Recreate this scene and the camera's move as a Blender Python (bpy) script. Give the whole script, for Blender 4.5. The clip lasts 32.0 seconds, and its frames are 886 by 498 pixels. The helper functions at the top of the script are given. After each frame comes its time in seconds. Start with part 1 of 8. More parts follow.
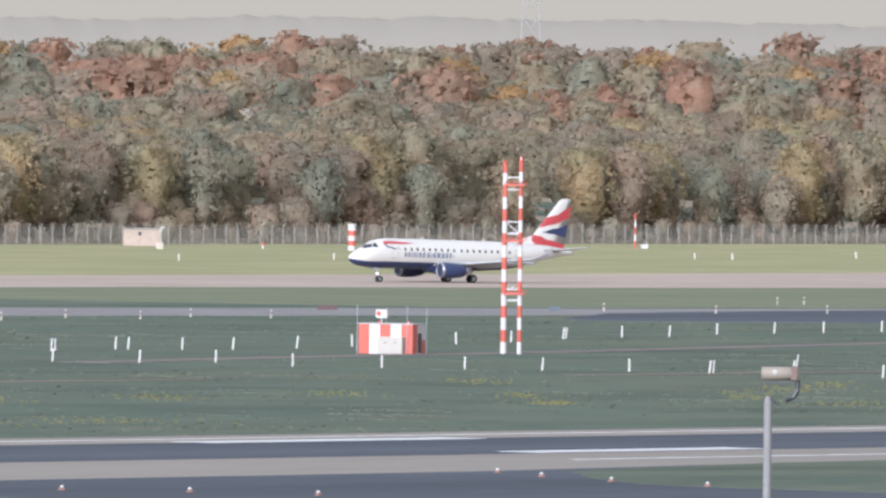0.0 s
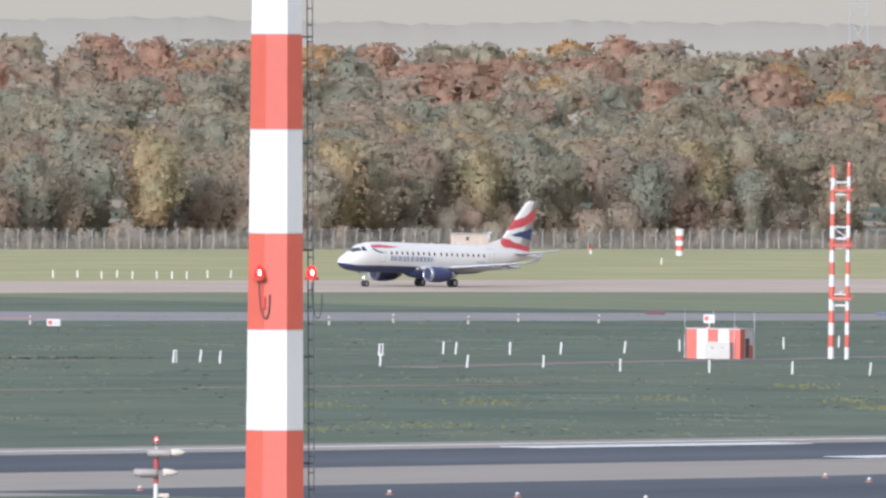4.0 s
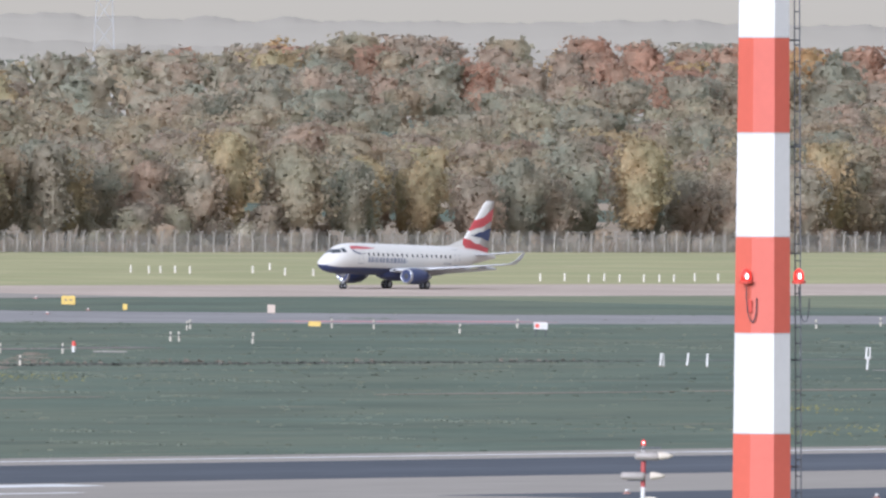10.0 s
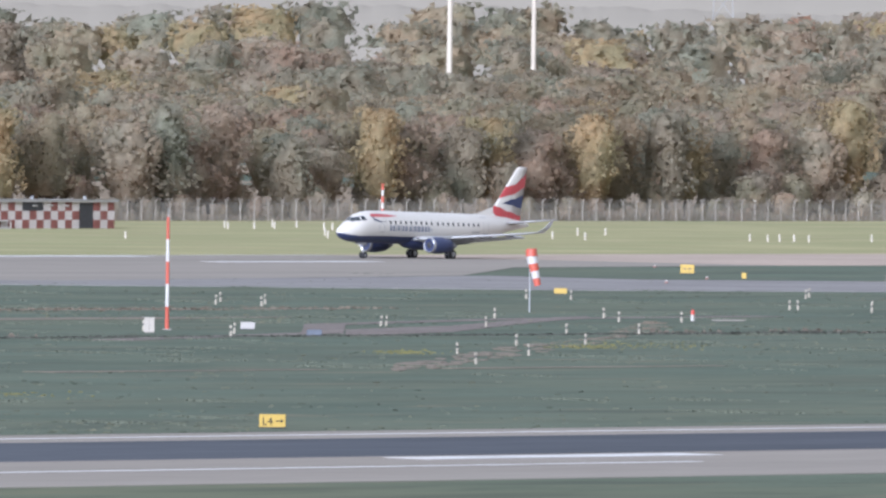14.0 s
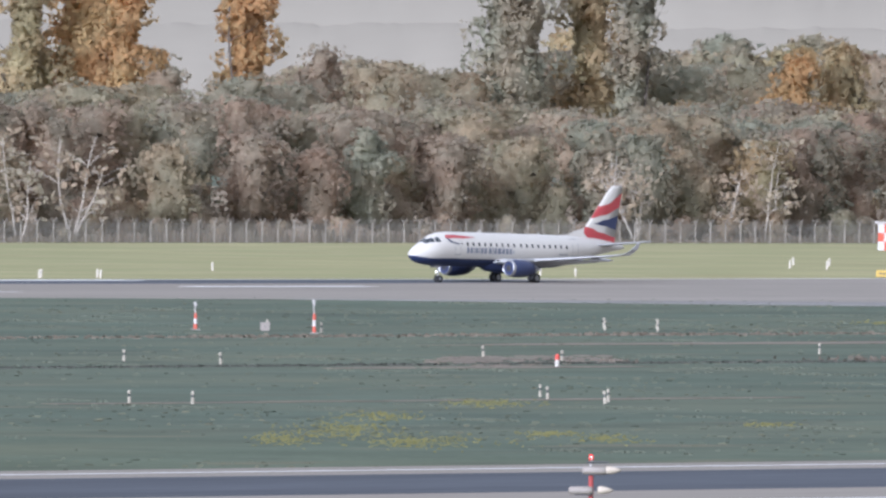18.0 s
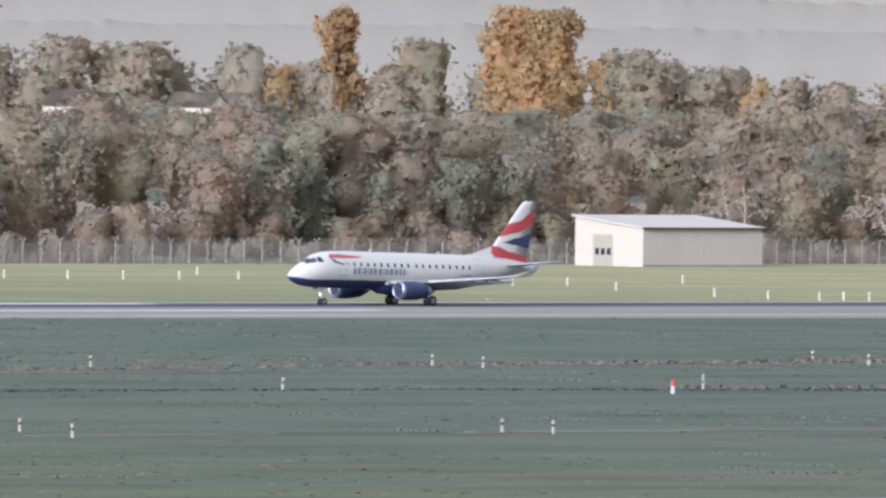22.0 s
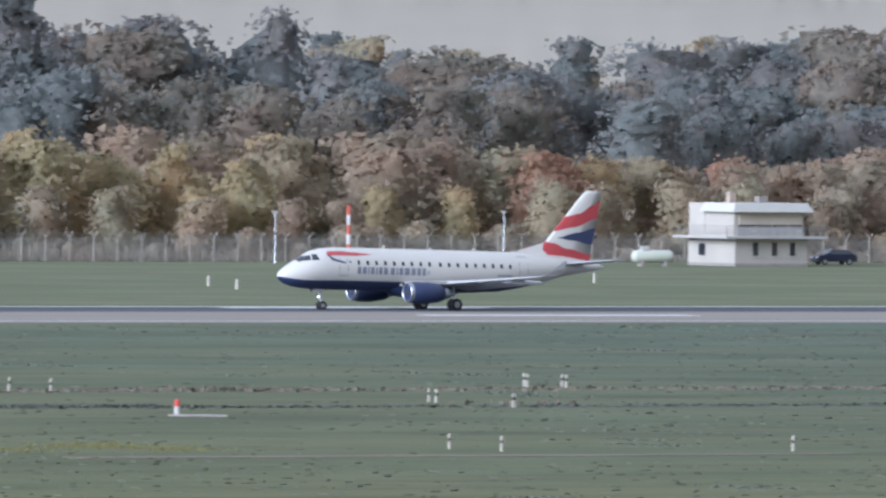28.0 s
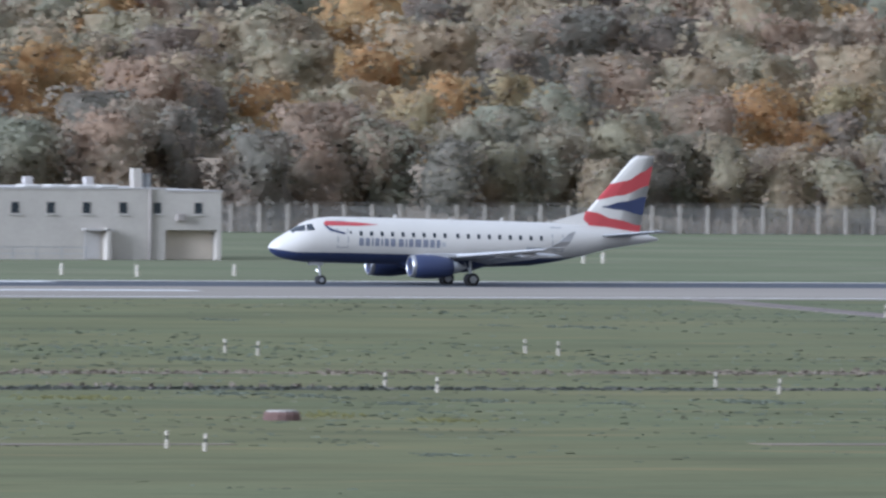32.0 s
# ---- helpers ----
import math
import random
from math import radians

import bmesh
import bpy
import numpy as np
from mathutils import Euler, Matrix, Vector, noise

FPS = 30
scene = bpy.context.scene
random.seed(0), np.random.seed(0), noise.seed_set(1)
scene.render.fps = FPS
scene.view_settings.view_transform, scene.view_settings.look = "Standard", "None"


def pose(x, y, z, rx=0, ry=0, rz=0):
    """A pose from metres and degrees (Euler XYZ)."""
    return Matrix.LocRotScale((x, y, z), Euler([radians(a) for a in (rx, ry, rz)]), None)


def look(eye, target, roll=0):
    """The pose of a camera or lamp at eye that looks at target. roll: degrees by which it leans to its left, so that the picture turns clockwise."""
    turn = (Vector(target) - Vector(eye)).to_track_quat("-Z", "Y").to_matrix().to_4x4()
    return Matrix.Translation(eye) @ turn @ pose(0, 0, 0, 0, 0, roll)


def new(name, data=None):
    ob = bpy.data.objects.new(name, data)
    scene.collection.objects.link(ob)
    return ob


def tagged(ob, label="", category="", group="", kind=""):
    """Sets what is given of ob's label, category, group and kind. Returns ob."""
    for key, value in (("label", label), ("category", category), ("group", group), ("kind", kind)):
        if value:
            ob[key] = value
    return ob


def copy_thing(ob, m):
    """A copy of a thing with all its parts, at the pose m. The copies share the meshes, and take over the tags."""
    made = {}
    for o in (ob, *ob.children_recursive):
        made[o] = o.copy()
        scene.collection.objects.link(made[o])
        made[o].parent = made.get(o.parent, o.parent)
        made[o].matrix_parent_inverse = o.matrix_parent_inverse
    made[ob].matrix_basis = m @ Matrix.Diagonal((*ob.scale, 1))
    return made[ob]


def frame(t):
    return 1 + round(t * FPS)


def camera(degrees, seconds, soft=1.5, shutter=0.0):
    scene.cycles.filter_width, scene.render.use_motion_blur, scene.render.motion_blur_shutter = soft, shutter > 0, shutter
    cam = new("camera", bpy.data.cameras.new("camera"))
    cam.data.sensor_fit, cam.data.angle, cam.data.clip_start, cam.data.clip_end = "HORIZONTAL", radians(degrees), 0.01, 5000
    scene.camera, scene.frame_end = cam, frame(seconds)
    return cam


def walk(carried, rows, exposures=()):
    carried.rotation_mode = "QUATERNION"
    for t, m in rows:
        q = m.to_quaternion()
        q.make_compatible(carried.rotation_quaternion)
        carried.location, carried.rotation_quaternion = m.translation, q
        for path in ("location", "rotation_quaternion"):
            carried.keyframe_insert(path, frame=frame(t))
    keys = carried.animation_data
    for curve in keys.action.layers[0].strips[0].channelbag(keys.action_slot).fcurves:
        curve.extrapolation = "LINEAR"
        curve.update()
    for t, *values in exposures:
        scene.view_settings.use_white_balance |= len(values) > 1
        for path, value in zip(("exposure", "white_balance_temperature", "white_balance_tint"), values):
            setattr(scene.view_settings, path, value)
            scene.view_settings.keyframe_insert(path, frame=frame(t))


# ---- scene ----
def aim(yaw, pitch, roll):
    """The camera's pose on its terrace; roll leans it to its left."""
    return pose(0, 0, 22, 90 + pitch, -roll, yaw)


cam = camera(2.9545, 32.0, soft=2.6, shutter=0.1)
walk(cam, [
    (0, aim(-53.9700, -0.5463, 0.710)), (0.5, aim(-53.7778, -0.5528, 0.710)), (1, aim(-53.6251, -0.5520, 0.711)),
    (1.5, aim(-53.4969, -0.5517, 0.711)), (2, aim(-53.3744, -0.5484, 0.711)), (2.5, aim(-53.2557, -0.5475, 0.712)),
    (3, aim(-53.1087, -0.5469, 0.712)), (3.5, aim(-52.9956, -0.5448, 0.712)), (5.5, aim(-52.4698, -0.5439, 0.713)),
    (6, aim(-52.3435, -0.5442, 0.714)), (6.5, aim(-52.2229, -0.5418, 0.714)), (7, aim(-52.0890, -0.5424, 0.714)),
    (7.5, aim(-51.9515, -0.5412, 0.715)), (8, aim(-51.7894, -0.5413, 0.715)), (8.5, aim(-51.6442, -0.5435, 0.715)),
    (9, aim(-51.4803, -0.5477, 0.716)), (9.5, aim(-51.3540, -0.5506, 0.716)), (10, aim(-51.2522, -0.5522, 0.716)),
    (10.5, aim(-51.1165, -0.5494, 0.717)), (11, aim(-50.9620, -0.5583, 0.717)), (11.5, aim(-50.7132, -0.5545, 0.717)),
    (12, aim(-50.4211, -0.5863, 0.718)), (12.5, aim(-50.0875, -0.6399, 0.718)), (13, aim(-49.7576, -0.6673, 0.718)),
    (13.5, aim(-49.5088, -0.6804, 0.718)), (15.5, aim(-47.8804, -0.6603, 0.720)), (16, aim(-47.4507, -0.6602, 0.720)),
    (16.5, aim(-47.0135, -0.6611, 0.713)), (17, aim(-46.6139, -0.6610, 0.707)), (17.5, aim(-46.2313, -0.6606, 0.700)),
    (18, aim(-45.7790, -0.6479, 0.693)), (18.5, aim(-45.3775, -0.6477, 0.687)), (19, aim(-44.8234, -0.6455, 0.680)),
    (19.5, aim(-44.3598, -0.6463, 0.673)), (20, aim(-43.8377, -0.6418, 0.667)), (20.5, aim(-43.3986, -0.6382, 0.660)),
    (21, aim(-42.8708, -0.6375, 0.653)), (21.5, aim(-42.2413, -0.6258, 0.647)), (22, aim(-41.5798, -0.6241, 0.640)),
    (22.5, aim(-40.8504, -0.6235, 0.633)), (23, aim(-40.0965, -0.6198, 0.627)), (23.5, aim(-39.3030, -0.6179, 0.620)),
    (24, aim(-38.3512, -0.6057, 0.613)), (24.5, aim(-37.5691, -0.6054, 0.607)), (25, aim(-36.7869, -0.6041, 0.600)),
    (25.5, aim(-35.8521, -0.6004, 0.593)), (27.5, aim(-31.9696, -0.6689, 0.567)), (28, aim(-30.8142, -0.7293, 0.560)),
    (28.5, aim(-29.7211, -0.7925, 0.559)), (29, aim(-28.6128, -0.8554, 0.558)), (29.5, aim(-27.5065, -0.9047, 0.556)),
    (30, aim(-26.2060, -0.9175, 0.555)), (30.5, aim(-24.9810, -0.9160, 0.554)), (31, aim(-23.5787, -0.9135, 0.552)),
    (31.5, aim(-22.0163, -0.9082, 0.551)), (32, aim(-20.3653, -0.8971, 0.550)),
], exposures=[(0.0, 0.38, 5150, 15), (12.0, 0.37, 5020, 16), (22.0, 0.36, 5000, 17), (28.0, 0.26, 4800, 14), (32.0, 0.25, 4780, 14)])

# ---- world and sun ----
SUN_EL, SUN_AZ = 16.0, 256.0
world = bpy.data.worlds.new("world")
scene.world = world
world.use_nodes = True
wn = world.node_tree.nodes
sky = wn.new("ShaderNodeTexSky")
sky.sky_type, sky.sun_disc = "NISHITA", False
sky.sun_elevation, sky.sun_rotation = radians(SUN_EL), radians(SUN_AZ)
sky.air_density, sky.dust_density, sky.ozone_density = 1.0, 1.4, 1.5
wn["Background"].inputs["Strength"].default_value = 0.4
# haze takes most of the colour out of the sky: dull and warm low down, brighter overhead
pale = wn.new("ShaderNodeHueSaturation")
pale.inputs["Saturation"].default_value = 0.05
world.node_tree.links.new(sky.outputs["Color"], pale.inputs["Color"])
way_up = wn.new("ShaderNodeSeparateXYZ")
world.node_tree.links.new(wn.new("ShaderNodeTexCoord").outputs["Generated"], way_up.inputs[0])
climb = wn.new("ShaderNodeMapRange")
climb.interpolation_type = "SMOOTHSTEP"
climb.inputs["From Min"].default_value, climb.inputs["From Max"].default_value = 0.0, 0.7
world.node_tree.links.new(way_up.outputs["Z"], climb.inputs["Value"])
veil = wn.new("ShaderNodeMix")
veil.data_type = "RGBA"
veil.inputs[6].default_value, veil.inputs[7].default_value = (1.12, 0.895, 0.56, 1), (1.95, 1.84, 1.66, 1)
world.node_tree.links.new(climb.outputs["Result"], veil.inputs["Factor"])
even = wn.new("ShaderNodeMix")
even.data_type = "RGBA"
even.inputs["Factor"].default_value = 0.9
world.node_tree.links.new(pale.outputs["Color"], even.inputs[6])
world.node_tree.links.new(veil.outputs[2], even.inputs[7])
world.node_tree.links.new(even.outputs[2], wn["Background"].inputs["Color"])
sun = new("sun", bpy.data.lights.new("sun", "SUN"))
sun.data.energy, sun.data.angle, sun.data.color = 4.7, radians(24.0), (1.0, 0.91, 0.78)
sun_way = Vector((math.sin(radians(SUN_AZ)) * math.cos(radians(SUN_EL)), math.cos(radians(SUN_AZ)) * math.cos(radians(SUN_EL)), math.sin(radians(SUN_EL))))
sun.matrix_world = look(sun_way * 100, (0, 0, 0))


# ---- materials ----
def material(name, colour, rough=0.7, metal=0.0, vary=0.12, scale=1.5, bump=0.0, fine=None, island=0.0, lots=0.0, glow=None, stretch=None, spec=0.5):
    """A surface with two scales of variation, at real size; island and lots vary it piece by piece and thing by thing."""
    m = bpy.data.materials.new(name)
    m.use_nodes = True
    n, k = m.node_tree.nodes, m.node_tree.links
    b = n["Principled BSDF"]
    b.inputs["Roughness"].default_value, b.inputs["Metallic"].default_value = rough, metal
    b.inputs["Specular IOR Level"].default_value = spec
    geo = n.new("ShaderNodeNewGeometry")
    at = n.new("ShaderNodeMapping")
    k.new(geo.outputs["Position"], at.inputs["Vector"])
    if stretch:
        at.inputs["Scale"].default_value = stretch
    value = None

    def wave(s, amount, detail=4.0):
        t = n.new("ShaderNodeTexNoise")
        t.inputs["Scale"].default_value, t.inputs["Detail"].default_value = s, detail
        k.new(at.outputs["Vector"], t.inputs["Vector"])
        r = n.new("ShaderNodeMapRange")
        r.inputs["From Min"].default_value, r.inputs["From Max"].default_value = 0.25, 0.75
        r.inputs["To Min"].default_value, r.inputs["To Max"].default_value = 1 - amount, 1 + amount
        k.new(t.outputs["Fac"], r.inputs["Value"])
        return t, r.outputs["Result"]

    def times(a, c):
        if a is None:
            return c
        x = n.new("ShaderNodeMath")
        x.operation = "MULTIPLY"
        k.new(a, x.inputs[0]), k.new(c, x.inputs[1])
        return x.outputs[0]

    tex, value = wave(scale, vary)
    fine_tex, f = wave(fine or scale * 9, vary * 0.6, 2.0)
    value = times(value, f)
    for amount, source in ((island, geo.outputs["Random Per Island"]), (lots, None)):
        if amount:
            if source is None:
                source = n.new("ShaderNodeObjectInfo").outputs["Random"]
            r = n.new("ShaderNodeMapRange")
            r.inputs["To Min"].default_value, r.inputs["To Max"].default_value = 1 - amount, 1 + amount
            k.new(source, r.inputs["Value"])
            value = times(value, r.outputs["Result"])
    mix = n.new("ShaderNodeMix")
    mix.data_type, mix.blend_type = "RGBA", "MULTIPLY"
    mix.inputs["Factor"].default_value = 1.0
    mix.inputs[6].default_value = (*colour, 1)
    k.new(value, mix.inputs[7])
    k.new(mix.outputs[2], b.inputs["Base Color"])
    if bump:
        bu = n.new("ShaderNodeBump")
        bu.inputs["Strength"].default_value, bu.inputs["Distance"].default_value = bump, 0.05
        k.new(fine_tex.outputs["Fac"], bu.inputs["Height"])
        k.new(bu.outputs["Normal"], b.inputs["Normal"])
    if glow:
        b.inputs["Emission Color"].default_value, b.inputs["Emission Strength"].default_value = (*glow[0], 1), glow[1]
    return m


def blend_ground(name, first, second, third, s1, s2, stretch, rough=0.9, low=0.42, high=0.62, streak=None):
    """Ground cover: one colour with drifts of a second and patches of a third."""
    m = material(name, first, rough, vary=0.16, scale=0.05, fine=1.2, spec=0.0)
    n, k = m.node_tree.nodes, m.node_tree.links
    b = n["Principled BSDF"]
    old = b.inputs["Base Color"].links[0].from_socket
    geo = n.new("ShaderNodeNewGeometry")
    layers = [(second, s1, low, high), (third, s2, 0.58, 0.72)]
    if streak:  # darker drifts of longer grass
        layers += [(streak, 0.12, 0.50, 0.74), (streak, 0.5, 0.55, 0.78)]
    for colour, s, lo, hi in layers:
        at = n.new("ShaderNodeMapping")
        at.inputs["Scale"].default_value = stretch
        k.new(geo.outputs["Position"], at.inputs["Vector"])
        t = n.new("ShaderNodeTexNoise")
        t.inputs["Scale"].default_value, t.inputs["Detail"].default_value = s, 6.0
        k.new(at.outputs["Vector"], t.inputs["Vector"])
        r = n.new("ShaderNodeMapRange")
        r.inputs["From Min"].default_value, r.inputs["From Max"].default_value = lo, hi
        k.new(t.outputs["Fac"], r.inputs["Value"])
        x = n.new("ShaderNodeMix")
        x.data_type = "RGBA"
        x.inputs[7].default_value = (*colour, 1)
        k.new(r.outputs["Result"], x.inputs["Factor"])
        k.new(old, x.inputs[6])
        old = x.outputs[2]
    k.new(old, b.inputs["Base Color"])
    return m


GRASS = blend_ground("field_grass", (0.116, 0.138, 0.108), (0.136, 0.150, 0.112), (0.165, 0.160, 0.118), 0.06, 0.2, (0.28, 0.75, 1), streak=(0.088, 0.102, 0.084))


def tint_westward(m, x0, x1, colour):
    """Multiplies a grass colour by a tint that grows towards the west."""
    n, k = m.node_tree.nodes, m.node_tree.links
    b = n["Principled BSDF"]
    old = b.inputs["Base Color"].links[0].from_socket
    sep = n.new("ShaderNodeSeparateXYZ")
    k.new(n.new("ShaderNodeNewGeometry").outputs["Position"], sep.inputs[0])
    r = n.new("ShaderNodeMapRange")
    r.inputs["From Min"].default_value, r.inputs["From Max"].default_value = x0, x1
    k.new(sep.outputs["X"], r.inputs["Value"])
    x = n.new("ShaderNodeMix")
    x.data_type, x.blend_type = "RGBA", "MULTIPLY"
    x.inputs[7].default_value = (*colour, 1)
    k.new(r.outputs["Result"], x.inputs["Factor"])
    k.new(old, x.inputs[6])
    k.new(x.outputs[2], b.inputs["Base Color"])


MID_GRASS = blend_ground("strip_grass", (0.180, 0.190, 0.128), (0.165, 0.180, 0.122), (0.205, 0.195, 0.135), 0.06, 0.2, (0.5, 1.0, 1))
LIGHT_GRASS = blend_ground("mown_grass", (0.305, 0.287, 0.160), (0.268, 0.267, 0.145), (0.36, 0.31, 0.20), 0.05, 0.14, (0.5, 1.2, 1))
# verge darker and bluer to the west, field more olive
tint_westward(LIGHT_GRASS, 1160, 880, (0.53, 0.585, 0.68))
tint_westward(GRASS, 720, 360, (1.20, 1.07, 0.80))
ASPHALT = material("runway_asphalt", (0.262, 0.239, 0.208), 0.85, vary=0.12, scale=0.05, fine=0.8, stretch=(0.15, 1, 1), bump=0.1, spec=0.0)
RUBBER = material("rubbered_asphalt", (0.100, 0.106, 0.118), 0.8, vary=0.2, scale=0.06, fine=1.0, stretch=(0.12, 1, 1), spec=0.0)
CONCRETE_TRACK = material("taxiway_concrete", (0.232, 0.222, 0.214), 0.85, vary=0.12, scale=0.08, fine=0.6, spec=0.0)
EARTH_TRACK = material("worn_track", (0.190, 0.168, 0.152), 0.9, vary=0.25, scale=0.3, fine=1.5, spec=0.0)
BROWN_TRACK = material("brown_runway_end", (0.375, 0.312, 0.258), 0.85, vary=0.13, scale=0.05, fine=0.7, spec=0.0)
PAINT_LINE = material("runway_paint", (0.52, 0.515, 0.50), 0.7, vary=0.15, scale=0.3)
SOIL = material("bare_soil", (0.142, 0.114, 0.080), 0.95, vary=0.3, scale=0.2, fine=2.0)
DARK_SOIL = material("dark_earth", (0.085, 0.08, 0.068), 0.95, vary=0.3, scale=0.1, fine=1.0)
SAND = material("sand", (0.33, 0.195, 0.12), 0.95, vary=0.15, scale=0.6, bump=0.3)
WHITE_PAINT = material("white_paint", (0.44, 0.425, 0.39), 0.45, vary=0.05, scale=0.8)
RED_PAINT = material("signal_red_paint", (0.45, 0.06, 0.04), 0.45, vary=0.08, scale=1.2)
STOUT_PAINT = material("clean_cream_paint", (0.46, 0.42, 0.345), 0.6, vary=0.08, scale=0.5, fine=6.0)
PEG_PAINT = material("weathered_cream_paint", (0.33, 0.30, 0.24), 0.6, vary=0.14, scale=0.5, fine=6.0)
MAST_WHITE = material("mast_white", (0.49, 0.472, 0.452), 0.5, vary=0.04, scale=0.9)
MAST_RED = material("mast_red", (0.42, 0.085, 0.052), 0.5, vary=0.06, scale=0.9)
CHECK_RED = material("weathered_red", (0.185, 0.065, 0.052), 0.6, vary=0.28, scale=1.3)
STEEL = material("galvanised_steel", (0.36, 0.37, 0.38), 0.45, 0.8, vary=0.15, scale=2.0)
DARK_STEEL = material("dark_metal", (0.05, 0.05, 0.055), 0.5, 0.4, vary=0.2, scale=2.0)
FENCE_CONCRETE = material("fence_post_concrete", (0.31, 0.28, 0.24), 0.9, vary=0.15, scale=1.0, lots=0.1)
CONCRETE = material("fence_concrete", (0.25, 0.225, 0.20), 0.9, vary=0.15, scale=1.0, lots=0.1)
RENDER_WHITE = material("white_render", (0.385, 0.355, 0.31), 0.85, vary=0.07, scale=0.4, fine=3.0)
CREAM = material("cream_cladding", (0.44, 0.385, 0.31), 0.7, vary=0.05, scale=0.4, fine=2.0)
GREY_CLAD = material("grey_cladding", (0.38, 0.36, 0.34), 0.7, vary=0.07, scale=0.4)
ROOF_PALE = material("pale_roof_sheet", (0.47, 0.43, 0.37), 0.75, vary=0.06, scale=0.5)
BRICKWORK = material("pale_brick", (0.36, 0.29, 0.23), 0.9, vary=0.15, scale=1.5)
TEAL = material("teal_hoarding", (0.03, 0.20, 0.17), 0.6, vary=0.1, scale=1.0)
YELLOW = material("sign_yellow", (0.45, 0.315, 0.065), 0.5, vary=0.04)
BLACK = material("black_paint", (0.015, 0.015, 0.016), 0.5, vary=0.1)
GLASS = material("dark_glass", (0.02, 0.025, 0.032), 0.08, vary=0.02, spec=0.8)
RED_GLOW = material("red_lamp", (0.6, 0.02, 0.01), 0.3, glow=((1.0, 0.04, 0.02), 0.5))
WHITE_GLOW = material("white_lamp", (0.8, 0.8, 0.75), 0.3, glow=((1.0, 0.93, 0.78), 2.5))
BARK = material("bark", (0.10, 0.085, 0.07), 0.95, vary=0.25, scale=1.2)
BIRCH_BARK = material("birch_bark", (0.47, 0.42, 0.36), 0.85, vary=0.25, scale=1.0)


def foliage(name, colour, relief=0.3):
    """Leaves and twigs that let some of the light through: mottled and rough clump by clump, drifting in hue."""
    m = bpy.data.materials.new(name)
    m.use_nodes = True
    n, k = m.node_tree.nodes, m.node_tree.links
    b = n["Principled BSDF"]
    b.inputs["Roughness"].default_value, b.inputs["Specular IOR Level"].default_value = 0.85, 0.05
    geo = n.new("ShaderNodeNewGeometry")

    def wave(scale, detail, lo, hi, out0, out1, rough=0.5):
        t = n.new("ShaderNodeTexNoise")
        t.inputs["Scale"].default_value, t.inputs["Detail"].default_value, t.inputs["Roughness"].default_value = scale, detail, rough
        k.new(geo.outputs["Position"], t.inputs["Vector"])
        return t, spread(t.outputs["Fac"], lo, hi, out0, out1)

    def spread(source, lo, hi, out0, out1):
        r = n.new("ShaderNodeMapRange")
        for name_in, v in (("From Min", lo), ("From Max", hi), ("To Min", out0), ("To Max", out1)):
            r.inputs[name_in].default_value = v
        k.new(source, r.inputs["Value"])
        return r.outputs["Result"]

    clumps, value = wave(1.9, 6.0, 0.34, 0.66, 0.86, 1.14, 0.65)
    for other in (wave(0.3, 2.0, 0.3, 0.7, 0.86, 1.14)[1], spread(geo.outputs["Random Per Island"], 0, 1, 0.94, 1.06), spread(n.new("ShaderNodeObjectInfo").outputs["Random"], 0, 1, 0.92, 1.08)):
        x = n.new("ShaderNodeMath")
        x.operation = "MULTIPLY"
        k.new(value, x.inputs[0]), k.new(other, x.inputs[1])
        value = x.outputs[0]
    hue = n.new("ShaderNodeMix")
    hue.data_type = "RGBA"
    hue.inputs[6].default_value = (colour[0] * 0.95, colour[1] * 1.01, colour[2] * 1.0, 1)
    hue.inputs[7].default_value = (colour[0] * 1.07, colour[1] * 0.99, colour[2] * 0.95, 1)
    k.new(wave(0.16, 4.0, 0.38, 0.62, 0, 1)[1], hue.inputs["Factor"])
    mix = n.new("ShaderNodeMix")
    mix.data_type, mix.blend_type = "RGBA", "MULTIPLY"
    mix.inputs["Factor"].default_value = 1.0
    k.new(hue.outputs[2], mix.inputs[6]), k.new(value, mix.inputs[7])
    k.new(mix.outputs[2], b.inputs["Base Color"])
    bu = n.new("ShaderNodeBump")
    bu.inputs["Strength"].default_value, bu.inputs["Distance"].default_value = relief, 0.4
    k.new(clumps.outputs["Fac"], bu.inputs["Height"]), k.new(bu.outputs["Normal"], b.inputs["Normal"])
    t = n.new("ShaderNodeBsdfTranslucent")
    k.new(mix.outputs[2], t.inputs["Color"])
    x = n.new("ShaderNodeMixShader")
    x.inputs["Fac"].default_value = 0.64
    k.new(b.outputs["BSDF"], x.inputs[1]), k.new(t.outputs["BSDF"], x.inputs[2])
    k.new(x.outputs["Shader"], n["Material Output"].inputs["Surface"])
    return m


# leaf colours are lightened and greyed: distance haze is put into the base colour
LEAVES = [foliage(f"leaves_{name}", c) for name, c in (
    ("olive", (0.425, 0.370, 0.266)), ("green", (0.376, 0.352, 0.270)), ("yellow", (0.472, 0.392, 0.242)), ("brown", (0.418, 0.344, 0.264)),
    ("russet", (0.450, 0.305, 0.220)), ("orange", (0.525, 0.372, 0.195)), ("slate", (0.285, 0.287, 0.278)), ("haze_pale", (0.465, 0.400, 0.305)), ("umber", (0.322, 0.286, 0.238)))]
OLIVE, GREEN, GOLD, BROWN, RUSSET, ORANGE, SLATE, HAZE_PALE, UMBER = range(9)
HILL = material("far_hill", (0.33, 0.30, 0.248), 1.0, vary=0.02, scale=0.012, fine=0.06, spec=0.0)


